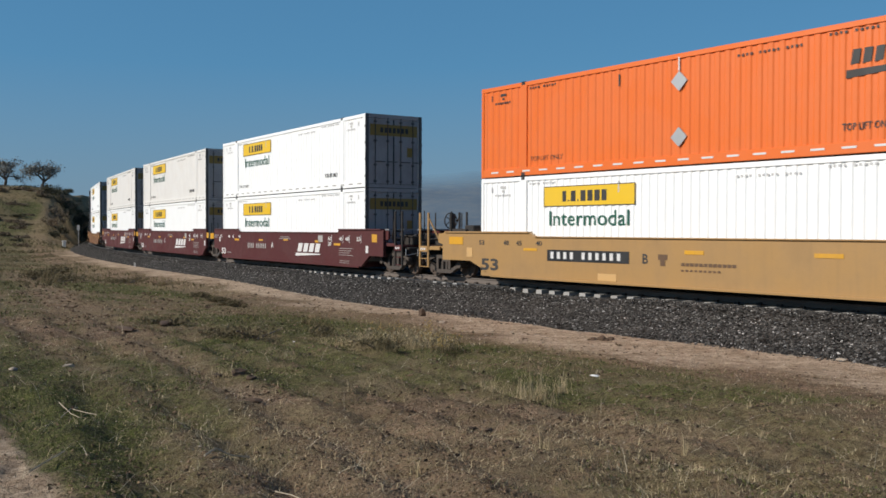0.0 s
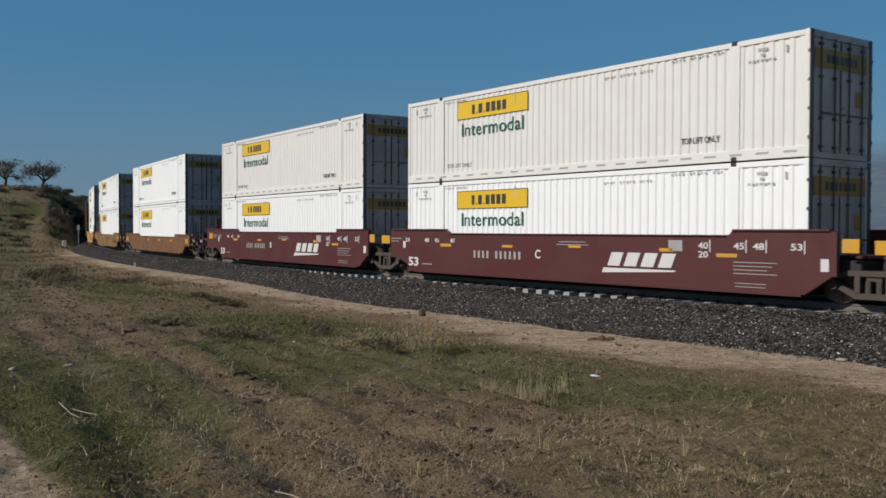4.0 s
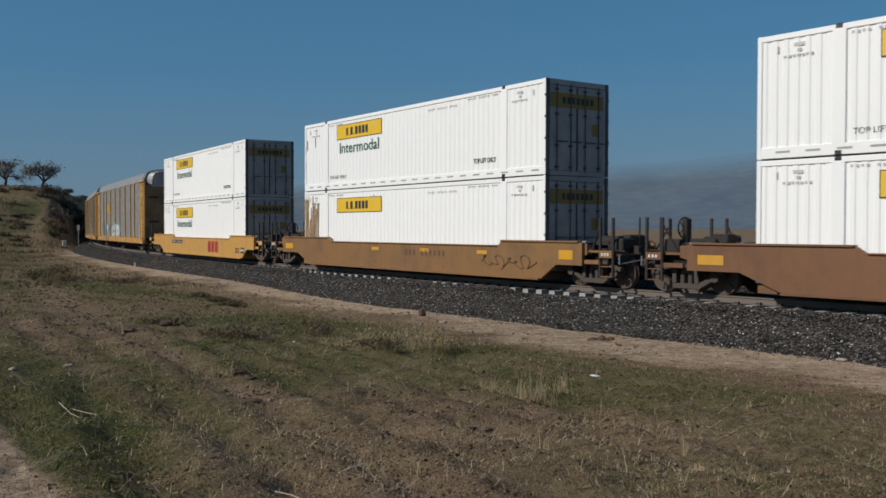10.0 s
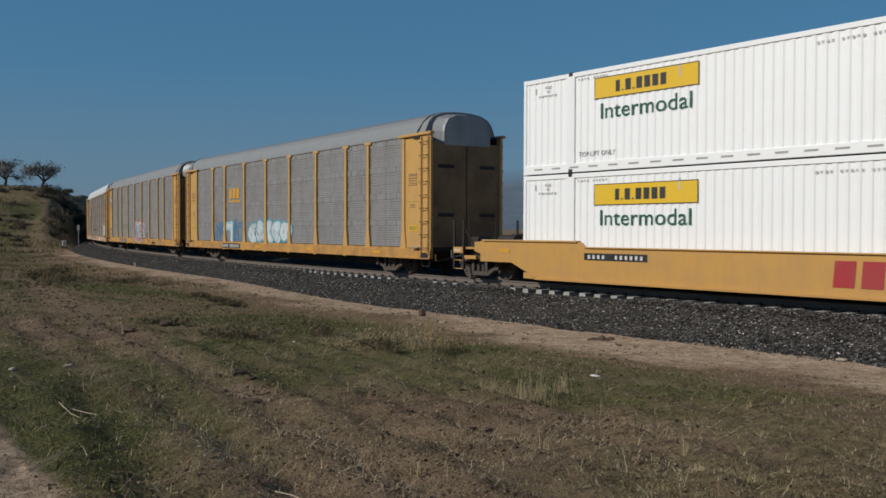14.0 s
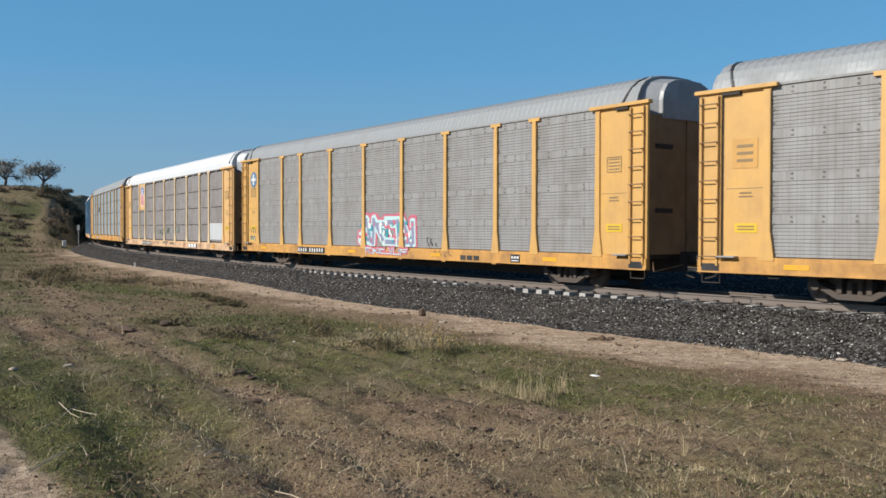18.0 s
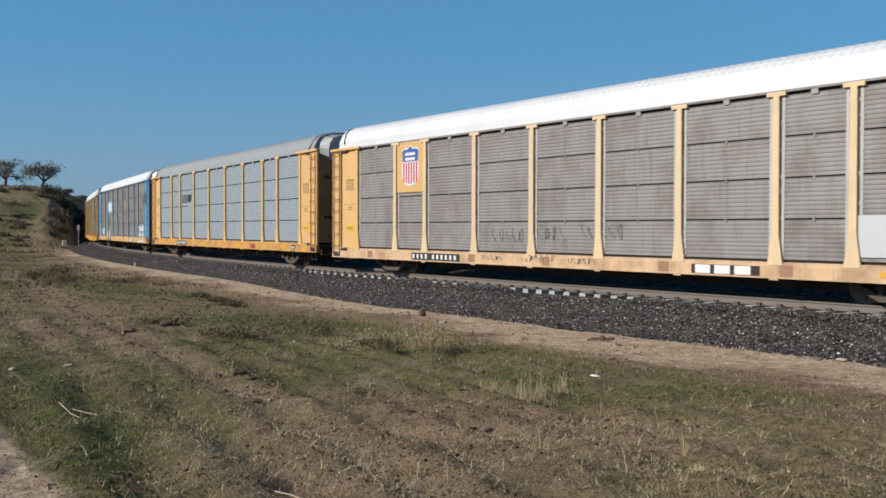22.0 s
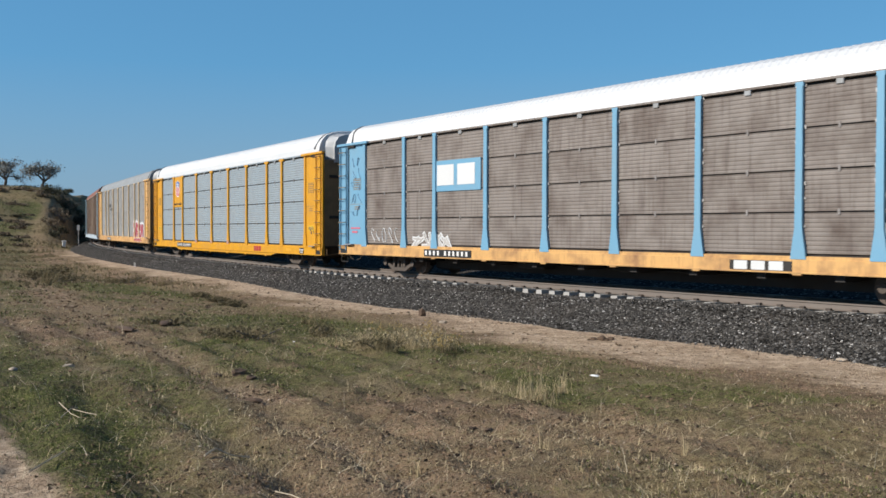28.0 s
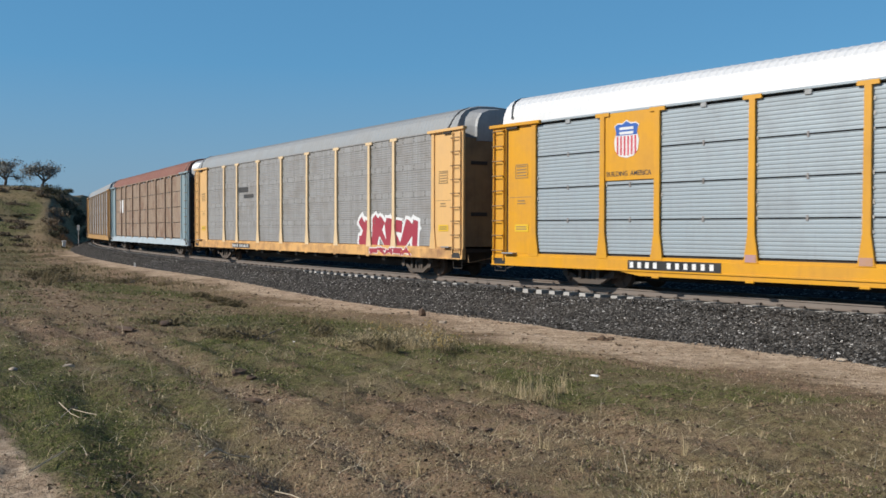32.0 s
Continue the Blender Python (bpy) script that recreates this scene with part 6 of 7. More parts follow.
def hood_mesh(z, rise):
    """Hood over the end doors: an arch whose corners are cut away towards the end at x = 0."""
    bm = bmesh.new()
    rows = []
    for x, w, k in ((-0.95, 1.40, -0.05), (-0.55, 1.38, -0.05), (-0.08, 1.0, -0.12), (0.03, 0.98, -0.14)):
        top = z + rise + k
        half = [(-w, z - 0.42), (-w, top - 0.62), (-w * 0.95, top - 0.38), (-w * 0.80, top - 0.16), (-w * 0.5, top - 0.04), (0, top)]
        rows.append([bm.verts.new((x, y, h)) for y, h in half + [(-y, h) for y, h in half[-2::-1]]])
    for a, b in zip(rows, rows[1:]):
        for i in range(len(a) - 1):
            bm.faces.new((a[i], a[i + 1], b[i + 1], b[i]))
    for row in (rows[0], rows[-1]):
        bm.faces.new(row)
    return bm


def strap_mesh(z, rise):
    """Dark band bent over the end of the roof, leaning towards the end as it climbs."""
    bm = bmesh.new()
    arch = [(-1.52, z + rise - 0.75), (-1.44, z + rise - 0.55), (-1.33, z + rise - 0.34), (-1.17, z + rise - 0.18), (-0.9, z + rise - 0.06), (-0.5, z + rise + 0.01), (0, z + rise + 0.03)]
    arch += [(-y, h) for y, h in arch[-2::-1]]
    rows = []
    for y, h in arch:
        x = (h - z) * 0.4
        rows.append([bm.verts.new(c) for c in ((x - 0.035, y, h), (x + 0.035, y, h), (x + 0.035, y * 0.97, h - 0.05), (x - 0.035, y * 0.97, h - 0.05))])
    for p, q in zip(rows, rows[1:]):
        for i in range(4):
            j = (i + 1) % 4
            bm.faces.new((p[i], p[j], q[j], q[i]))
    bm.faces.new(rows[0])
    bm.faces.new(rows[-1][::-1])
    return bm


def ladder(h0, h1, w=0.42):
    bm = bmesh.new()
    for x in (0, w):
        box(bm, x - 0.02, x + 0.02, -0.07, -0.03, h0, h1)
    return bm


def sill_mesh(L, low, top):
    """Side sill of the flat car: a set-back upper band, a deep face and a flange along its foot."""
    bm = bmesh.new()
    prof = [(-1.42, low), (-1.59, low), (-1.59, low + 0.035), (-1.56, low + 0.04), (-1.56, top - 0.09), (-1.525, top - 0.07), (-1.525, top), (-1.42, top)]
    a = [bm.verts.new((-L / 2, y, z)) for y, z in prof]
    b = [bm.verts.new((L / 2, y, z)) for y, z in prof]
    for i in range(len(prof)):
        j = (i + 1) % len(prof)
        bm.faces.new((a[i], a[j], b[j], b[i]))
    bm.faces.new(a[::-1])
    bm.faces.new(b)
    return bm


def car_carrier(label, s, posts, panels, roof, sill, door, rows=4, ribs=9, end_mat=None, gap=0.035, drop=0.0, eave=0.0, belly=0.0):
    car = thing("car_carrier", label, "rail car", "covered car carriers of the freight train")
    L, half_car = RACK_L, 14.2
    z0, z1, low = 1.07 - drop, 4.985 - eave, 0.655 - drop * 0.9
    DROP[car] = drop
    size = "_%d_%d" % (drop * 100, eave * 100)
    pierced = panels is PERFPANEL
    part("underframe", stock("underframe", IRON, lambda: boxes((-8.4, 8.4, -0.45, 0.45, 0.24, 0.98), (-L / 2 + 0.3, L / 2 - 0.3, -0.4, 0.4, 0.5, 0.97), (-L / 2 + 0.1, L / 2 - 0.1, -1.38, 1.38, 0.88, 1.0), *[(x - 0.12, x + 0.12, -1.4, 1.4, 0.5, 0.9) for x in (-8, -6, -4, -2, 0, 2, 4, 6, 8)])), None, car)
    x = -L / 2 + DOOR_W
    edges = [x]
    for w in BAYS:
        x += w
        edges.append(x)
    for e in (-1, 1):
        turn = 0 if e < 0 else 180
        m = pose(0, 0, 0, 0, 0, turn)
        part("side_sill", stock("rack_sill%d" % (belly * 100) + size, sill, lambda: sill_mesh(L, low, z0 - 0.02)), None, car, "side sill of the flat car", m)
        if belly:
            part("belly_plate", prism(bmesh.new(), [(-8.4, low), (-7.6, low - belly), (7.6, low - belly), (8.4, low), (8.4, low + 0.03), (-8.4, low + 0.03)], -1.555, -1.43), sill, car, "deeper plate between the trucks", m)
        part("top_chord", stock("top_chord" + size, panels, lambda: boxes((-L / 2, L / 2, -1.51, -1.42, z1 - 0.03, z1 + 0.035), bevel=0.01)), None, car, "", m)
        for x in edges[1:-1]:
            part("post", stock("post" + size, posts, lambda: post_mesh(z0, z1, 0.1 if posts is BLUE else 0.25)), None, car, "", pose(x * (1 if e < 0 else -1), e * 1.5, 0, 0, 0, turn))
        if e < 0:
            bracket = stock("sill_bracket%d" % (belly * 100) + size, sill, lambda: boxes((-0.12, 0.12, -1.585, -1.55, low - belly - 0.045, low - belly + 0.02), bevel=0.01))
            for x in edges[2:-2]:
                part("sill_bracket", bracket, None, car, "", pose(x, 0, 0))
        base, span = (z0, z1 - z0 - 0.03) if pierced else (z0 + 0.045, z1 - z0 - 0.11)
        rh = span / rows
        # dark sheet added behind the panels so their gaps show as shade
        part("inner_wall", stock("inner_wall" + size, IRON, lambda: boxes((-L / 2 + 0.2, L / 2 - 0.2, -1.42, -1.38, z0 - 0.03, z1 - 0.04))), None, car, "", m)
        for i, w in enumerate(BAYS):
            if pierced:
                pm = stock("pierced_panel%d" % (w * 100) + size, panels, lambda: pierced_panel(w, rh - 0.006, ribs))
            else:
                pm = stock("panel%d" % (w * 100) + size, panels, lambda: rack_panel(w, rh - gap, ribs))
            for r in range(rows):
                xx = edges[i] if e < 0 else -edges[i]
                part("panel", pm, None, car, "", pose(xx, e * 1.47, base + r * rh, 0, 0, turn))
        if e < 0 and pierced:
            # rivets on the smooth bands and beside the posts
            bm = bmesh.new()
            for i, w in enumerate(BAYS):
                for r in range(rows):
                    top = base + (r + 1) * rh - 0.06
                    for f in (0.22, 0.5, 0.78):
                        for dz in (0.0, -0.11):
                            box(bm, edges[i] + w * f - 0.028, edges[i] + w * f + 0.028, -1.487, -1.47, top + dz - 0.022, top + dz + 0.022)
                    for x in (edges[i] + 0.14, edges[i + 1] - 0.14):
                        for k in range(3):
                            z = base + r * rh + 0.12 + k * 0.32
                            box(bm, x - 0.02, x + 0.02, -1.482, -1.465, z - 0.02, z + 0.02)
            tagged(part("rivet_row", bm, RIVET, car, "rows of dark rivets"), kind="stuff")
        if e < 0 and not pierced:
            tab = stock("panel_tab", DIMPANEL, lambda: boxes((-0.03, 0.03, -1.485, -1.46, -0.07, 0.07), bevel=0.006))
            for i, w in enumerate(BAYS):
                for r in range(1, rows):
                    part("panel_tab", tab, None, car, "", pose(edges[i] + w / 2, 0, base + r * rh - 0.02))
                part("panel_tab", stock("top_tab", DULLSTEEL, lambda: boxes((-0.09, 0.09, -1.50, -1.46, -0.07, 0.09), bevel=0.008)), None, car, "", pose(edges[i] + w / 2, 0, z1 - 0.08))
            bm = bmesh.new()
            rr = random.Random(int(abs(s) * 10))
            for x in edges:
                for dx in (0.125, -0.125):
                    for k in range(rows * 3 + 1):
                        if edges[0] < x + dx < edges[-1] and rr.random() < 0.5:
                            z = base + k * rh / 3
                            box(bm, x + dx - 0.016, x + dx + 0.016, -1.488, -1.47, z - 0.05, z + 0.05 * rr.random())
            tagged(part("clip_row", bm, EDGESHEET, car, "bleached clips along the sheet edges"), kind="stuff")
        if panels is DIMPANEL and e < 0:
            strip = stock("edge_strip" + size, EDGESHEET, lambda: boxes((0, 0.07, -1.4785, -1.46, z0 + 0.08, z1 - 0.1)))
            for x in edges:
                for dx in (0.13, -0.20):
                    if edges[0] < x + dx < edges[-1]:
                        part("edge_strip", strip, None, car, "", pose(x + dx, 0, 0))
        for q in (-1, 1):
            # end section: flat plate, flared post, ladder strip, header beam, step
            xa = q * (L / 2)
            xi = q * (L / 2 - DOOR_W)
            xs = xa - q * 0.66
            lo, hi = min(xa, xi), max(xa, xi)
            y0, y1 = (-1.5, -1.44) if e < 0 else (1.44, 1.5)
            plate_, strip_ = sorted((xi, xs - q * 0.03)), sorted((xs + q * 0.03, xa))
            part("end_section", boxes((*plate_, y0, y1, z0 - 0.02, z1), bevel=0.008), door, car, "flat end section of the side")
            part("ladder_strip", boxes((*strip_, y0 - 0.03 if e < 0 else y0, y1 if e < 0 else y1 + 0.03, z0 - 0.08, z1), bevel=0.008), door, car, "narrow strip behind the ladder")
            part("slot", boxes((*sorted((xs - q * 0.05, xs + q * 0.05)), y0 + 0.02, y1 + 0.02, z0, z1)), IRON, car, "dark slot beside the ladder")
            part("end_post", stock("end_post" + size, door, lambda: post_mesh(z0, z1, 0.1)), None, car, "", pose(xi, e * 1.5, 0, 0, 0, turn))
            part("header_beam", boxes((lo - (0.28 if q > 0 else 0.1), hi + (0.28 if q < 0 else 0.1), y0 - 0.11 if e < 0 else y0, y1 if e < 0 else y1 + 0.11, z1 - 0.05, z1 + 0.05), bevel=0.012), door, car, "beam over the end section")
            if e < 0:
                part("header_bracket", boxes((*sorted((xs, xs - q * 0.5)), -1.58, -1.5, z1 - 0.13, z1 - 0.06), bevel=0.008), IRON, car)
                part("step_plate", boxes((*sorted((xs - q * 0.45, xs + q * 0.05)), -1.70, -1.5, z0 - 0.04, z0), bevel=0.008), DULLSTEEL, car, "small grey step plate")
                part("panel_seam", boxes((*sorted((xs - q * 0.1, xi + q * 0.12)), -1.5035, -1.49, 2.62, 2.635)), PRINT, car)
                part("stirrup_panel", boxes((*sorted((xa - q * 0.62, xa - q * 0.12)), -1.566, -1.55, low + 0.04, low + 0.22)), DARK, car, "dark opening over the stirrup")
            lx = xa - q * 0.1 - (0.46 if q > 0 else 0)
            lad = part("ladder", stock("ladder" + size, door, lambda: ladder(z0 - 0.25, z1 - 0.1, 0.46)), None, car, "", pose(lx if e < 0 else lx + 0.46, e * 1.53, 0, 0, 0, turn))
            rung = stock("rung", RUNG, lambda: rods(0.016, ((0, -0.06, 0), (0, -0.13, 0)), ((0, -0.13, 0), (0.46, -0.13, 0)), ((0.46, -0.06, 0), (0.46, -0.13, 0))))
            for n in range(9):
                part("rung", rung, None, lad, "", pose(0, 0, 1.0 + n * 0.46))
            part("end_step", bent([(xa - q * 0.1, e * 1.5, 0.6), (xa - q * 0.1, e * 1.5, 0.36), (xa - q * 0.6, e * 1.5, 0.36), (xa - q * 0.6, e * 1.5, 0.6)], 0.016), IRON, car)
    for q in (-1, 1):
        xa = q * (L / 2 - 0.06)
        for e in (-1, 1):
            part("end_door", boxes((xa - 0.03, xa + 0.03, min(0.02 * e, 1.42 * e), max(0.02 * e, 1.42 * e), z0, z1 - 0.3), bevel=0.006), end_mat or DIMPANEL, car, "closed folding end door")
            for z in (2.15, 3.85):
                part("door_bar", boxes((xa - 0.06, xa + 0.06, min(0.55 * e, 1.2 * e), max(0.55 * e, 1.2 * e), z - 0.06, z + 0.06), bevel=0.006), IRON, car, "dark door hinge bar")
        part("end_hood", stock("end_hood" + size, DULLSTEEL if roof is GREYROOF else HOODSTEEL, lambda: hood_mesh(z1 + 0.02, 0.81 + eave)), None, car, "galvanised hood over the end doors", pose(q * (L / 2 - 0.02), 0, 0, 0, 0, 0 if q > 0 else 180))
        part("hood_strap", stock("hood_strap" + size, DARK, lambda: strap_mesh(z1 + 0.02, 0.81 + eave)), None, car, "dark strap over the end of the roof", pose(q * (L / 2 - 0.95), 0, 0, 0, 0, 0 if q > 0 else 180))
        part("brake_hose", bent([(q * (L / 2 + 0.1), -0.35, 0.75), (q * (L / 2 + 0.3), -0.36, 0.45), (q * (L / 2 + 0.6), -0.36, 0.38)], 0.025), IRON, car)
        part("cut_lever", bent([(q * (L / 2 + 0.05), -1.35, 0.8), (q * (L / 2 + 0.08), -1.35, 0.55), (q * (L / 2 + 0.15), -0.3, 0.72)], 0.014), RUNG, car)
    part("roof", stock("rack_roof" + size, roof, lambda: rack_roof(L - 0.86, z1 + 0.02, 0.81 + eave)), None, car, "arched ribbed sheet roof")
    for x in (-9.75, 10.05 if pierced else 9.75):
        add_truck(car, x, 0.40)
    add_couplers(car, [(-half_car, 180), (half_car, 0)])
    part("brake_rigging", stock("brake_rigging", IRON, lambda: boxes((-3.2, -2.0, -1.0, -0.5, 0.42, 0.75), (1.0, 1.8, -0.9, -0.5, 0.45, 0.8), (-6, 6, -0.62, -0.58, 0.5, 0.54), bevel=0.02)), None, car)
    train_unit(car, s, 9.9)
    return car, L, edges


DROP = {}
RIVET = paint("dark rivet", (0.14, 0.13, 0.12), 0.7, 0.2)
RUNG = paint("grimy brown rung", (0.26, 0.16, 0.08), 0.7, 0.1, (0.08, 0.05, 0.03), 0.6)
HOODSTEEL = paint("bright galvanised hood", (0.42, 0.43, 0.44), 0.5, 0.25, (0.2, 0.19, 0.18), 0.5)


CENTRES = [-7.9, -36.45, -64.73, -93.16, -121.4, -149.9, -178.38, -206.8, -235.2, -263.6]


def perforated():
    """Grey perforated sheet with faint upright lines and rivet rows."""
    m = paint("perforated grey rack sheet", (0.29, 0.286, 0.282), 0.65, 0.1, (0.16, 0.142, 0.128), 0.75, streak=0.8)
    n, l = m.node_tree.nodes, m.node_tree.links
    b = n["Principled BSDF"]
    base = b.inputs["Base Color"].links[0].from_socket
    tc = n.new("ShaderNodeTexCoord")
    mp = n.new("ShaderNodeMapping")
    mp.inputs["Scale"].default_value = (1.0, 0.0, 0.08)
    l.new(tc.outputs["Object"], mp.inputs["Vector"])
    lines = noise_node(n, l, mp.outputs[0], 7.0, 3, 0.7)
    br = n.new("ShaderNodeTexBrick")
    br.offset, br.inputs["Scale"].default_value, br.inputs["Mortar Size"].default_value = 0.0, 1.0, 0.012
    br.inputs["Brick Width"].default_value, br.inputs["Row Height"].default_value = 0.18, 0.33
    sw = n.new("ShaderNodeMapping")
    sw.inputs["Rotation"].default_value = (radians(90), 0, 0)
    l.new(tc.outputs["Object"], sw.inputs["Vector"])
    l.new(sw.outputs[0], br.inputs["Vector"])
    c = mix(n, l, times(n, l, ramp(n, l, lines, 0.45, 0.7), 0.5), base, (0.17, 0.16, 0.15))
    c = mix(n, l, times(n, l, br.outputs["Fac"], 0.45), c, (0.15, 0.14, 0.13))
    l.new(c, b.inputs["Base Color"])
    return m


PERFPANEL = perforated()
PALEBLUE = paint("bluish white sill paint", (0.38, 0.44, 0.48), 0.6, 0, (0.3, 0.3, 0.3), 0.4)
RACKS = []
for i, (label, posts, panels, roof, sill, door) in enumerate((
        ("yellow and grey car carrier with blue graffiti", YELLOW, PERFPANEL, GREYROOF, SILLORANGE, YELLOW),
        ("yellow and grey car carrier with pink graffiti", YELLOW, PERFPANEL, GREYROOF, SILLORANGE, YELLOW),
        ("pale yellow and grimy grey car carrier with a white roof", PALEPOST, DIMPANEL, WHITEROOF, CHALKSILL, PALE),
        ("yellow and light grey car carrier with a grey roof", PALE, NEWPANEL, GREYROOF, SILLORANGE, PALE),
        ("brown-grey car carrier with light blue posts and a white roof", BLUE, BROWNPANEL, WHITEROOF, RUSTSILL, BLUE),
        ("golden yellow and clean grey car carrier with a white roof", GOLD, NEWPANEL, WHITEROOF, GOLD, GOLD),
        ("pale yellow and grey car carrier with red graffiti", PALEPOST, PERFPANEL, GREYROOF, RUSTSILL, PALE),
        ("rusted brown car carrier with dull teal ends", RUSTPANEL, RUSTPANEL, RUSTROOF, PALEBLUE, DULLTEAL),
        ("dull yellow and grey car carrier at the far bend", OCHRE, DIMPANEL, GREYROOF, OCHRE, OCHRE),
        ("rusty orange car carrier at the far bend", RUSTPANEL, RUSTPANEL, GREYROOF, YELLOW, RUSTPANEL))):
    RACKS.append(car_carrier(label, CENTRES[i], posts, panels, roof, sill, door, end_mat=IRON if i in (4, 7, 9) else ENDSHADE, drop=(0.05, 0.08, 0.15, 0.0, 0.0, 0.13)[i] if i < 6 else 0.0, eave=(0, 0, 0.16, 0, 0, 0.14)[i] if i < 6 else 0.0, belly=0.12 if i == 5 else 0.0))


# ---- markings, plates and spray paint on the car carriers ----
TEAL = paint("teal spray paint", (0.02, 0.28, 0.33), 0.6, 0, (0.1, 0.25, 0.28), 0.2)
SKYBLUE = paint("pale blue spray paint", (0.30, 0.54, 0.62), 0.6, 0, (0.3, 0.5, 0.6), 0.2)
DEEPBLUE = paint("dull blue spray paint", (0.08, 0.18, 0.30), 0.6, 0, (0.15, 0.22, 0.3), 0.3)
STEELBLUE = paint("steel blue spray paint", (0.11, 0.20, 0.30), 0.6, 0, (0.2, 0.23, 0.27), 0.8, scale=2.5)
PINK = paint("pink spray paint", (0.50, 0.12, 0.17), 0.6, 0, (0.5, 0.2, 0.25), 0.3)
LILAC = paint("grey-lilac spray paint", (0.22, 0.22, 0.32), 0.6, 0, (0.3, 0.3, 0.4), 0.3)
MINT = paint("mint spray paint", (0.42, 0.60, 0.60), 0.6, 0, (0.4, 0.6, 0.55), 0.2)
CRIMSON = paint("crimson spray paint", (0.30, 0.03, 0.05), 0.6, 0, (0.3, 0.04, 0.05), 0.3)
SPRAYWHITE = paint("white spray paint", (0.62, 0.62, 0.62), 0.6, 0, (0.5, 0.48, 0.48), 0.25)
THINWHITE = paint("thin white spray over grey sheet", (0.60, 0.66, 0.68), 0.6, 0, (0.26, 0.27, 0.275), 1.0, streak=0.9, scale=2.5)
THINTEAL = paint("thin teal spray over grey sheet", (0.06, 0.33, 0.40), 0.6, 0, (0.26, 0.31, 0.33), 1.0, streak=0.9, scale=2.5)
SIGNRED = paint("sign red", (0.55, 0.04, 0.07), 0.5)
PANEL_Y, SILL_Y = -1.478, -1.566


STROKES = ((0.12, 0, 0.12, 1), (0.88, 0, 0.88, 1), (0.1, 0.92, 0.9, 0.92), (0.1, 0.5, 0.9, 0.5), (0.1, 0.08, 0.9, 0.08), (0.1, 0, 0.9, 1), (0.1, 1, 0.9, 0), (0.1, 0.1, 0.5, 1), (0.5, 1, 0.9, 0.1))


def blob_outline(cx, cz, w, h, spikes, r):
    pts = []
    for k in range(spikes):
        a = 2 * math.pi * k / spikes
        q = r.uniform(0.8, 1.12)
        pts.append((cx + math.cos(a) * w * q, cz + math.sin(a) * h * q))
    return pts


def graffiti(car, x0, x1, z0, z1, colours, letters, seed, label, rim=None, y=PANEL_Y):
    """Spray-painted piece: halo, fat outlined strokes, small flecks in further colours."""
    r = random.Random(seed)
    w, h = (x1 - x0) / letters, z1 - z0
    picks = []
    for k in range(letters):
        tilt = r.uniform(-0.15, 0.15) * h
        grow, drop = r.uniform(0.78, 1.12), r.uniform(-0.05, 0.1) * h
        for a, b, c, d in r.sample(STROKES, 3):
            jx = [r.uniform(-0.08, 0.08) for _ in range(4)]
            picks.append((x0 + (k + a + jx[0]) * w, z0 + drop + (b * 0.9 + 0.05 + jx[1]) * h * grow, x0 + (k + c + jx[2]) * w + tilt, z0 + drop + (d * 0.9 + 0.05 + jx[3]) * h * grow))
    layers = [(rim, 0.36)] if rim else []
    layers += [(colours[0], 0.22)] + ([(colours[1], 0.10)] if len(colours) > 1 else [])
    g = None
    for n, (colour, fat) in enumerate(layers):
        bm = bmesh.new()
        for k, (xa, za, xb, zb) in enumerate(picks):
            d = Vector((xb - xa, zb - za)).normalized()
            t = Vector((-d.y, d.x)) * min(w, h) * fat * r.uniform(0.8, 1.15)
            e = d * min(w, h) * fat * 0.7
            q = [(xa - e.x + t.x, za - e.y + t.y), (xb + e.x + t.x * 0.8, zb + e.y + t.y * 0.8), (xb + e.x * 1.3, zb + e.y * 1.3), (xb + e.x - t.x, zb + e.y - t.y), (xa - e.x - t.x * 0.8, za - e.y - t.y * 0.8), (xa - e.x * 1.3, za - e.y * 1.3)]
            q = [(min(max(u, x0 - 0.4), x1 + 0.4), min(max(v, z0 - 0.02), z1 + 0.3)) for u, v in q]
            prism(bm, q, y - 0.004 * n - 0.00015 * k, y + 0.01)
        ob = tagged(part("graffiti" if g is None else "spray_layer", bm, colour, g or car, label if g is None else ""), kind="stuff")
        g = g or ob
    for n, colour in enumerate(colours[2:]):
        bm = bmesh.new()
        for k in range(letters * 4):
            prism(bm, blob_outline(r.uniform(x0, x1), r.uniform(z0 + 0.1 * h, z1 - 0.1 * h), w * r.uniform(0.04, 0.14), h * r.uniform(0.05, 0.14), 6, r), y - 0.013 - 0.004 * n - 0.0001 * k, y + 0.01)
        tagged(part("spray_fleck", bm, colour, g), kind="stuff")
    return g


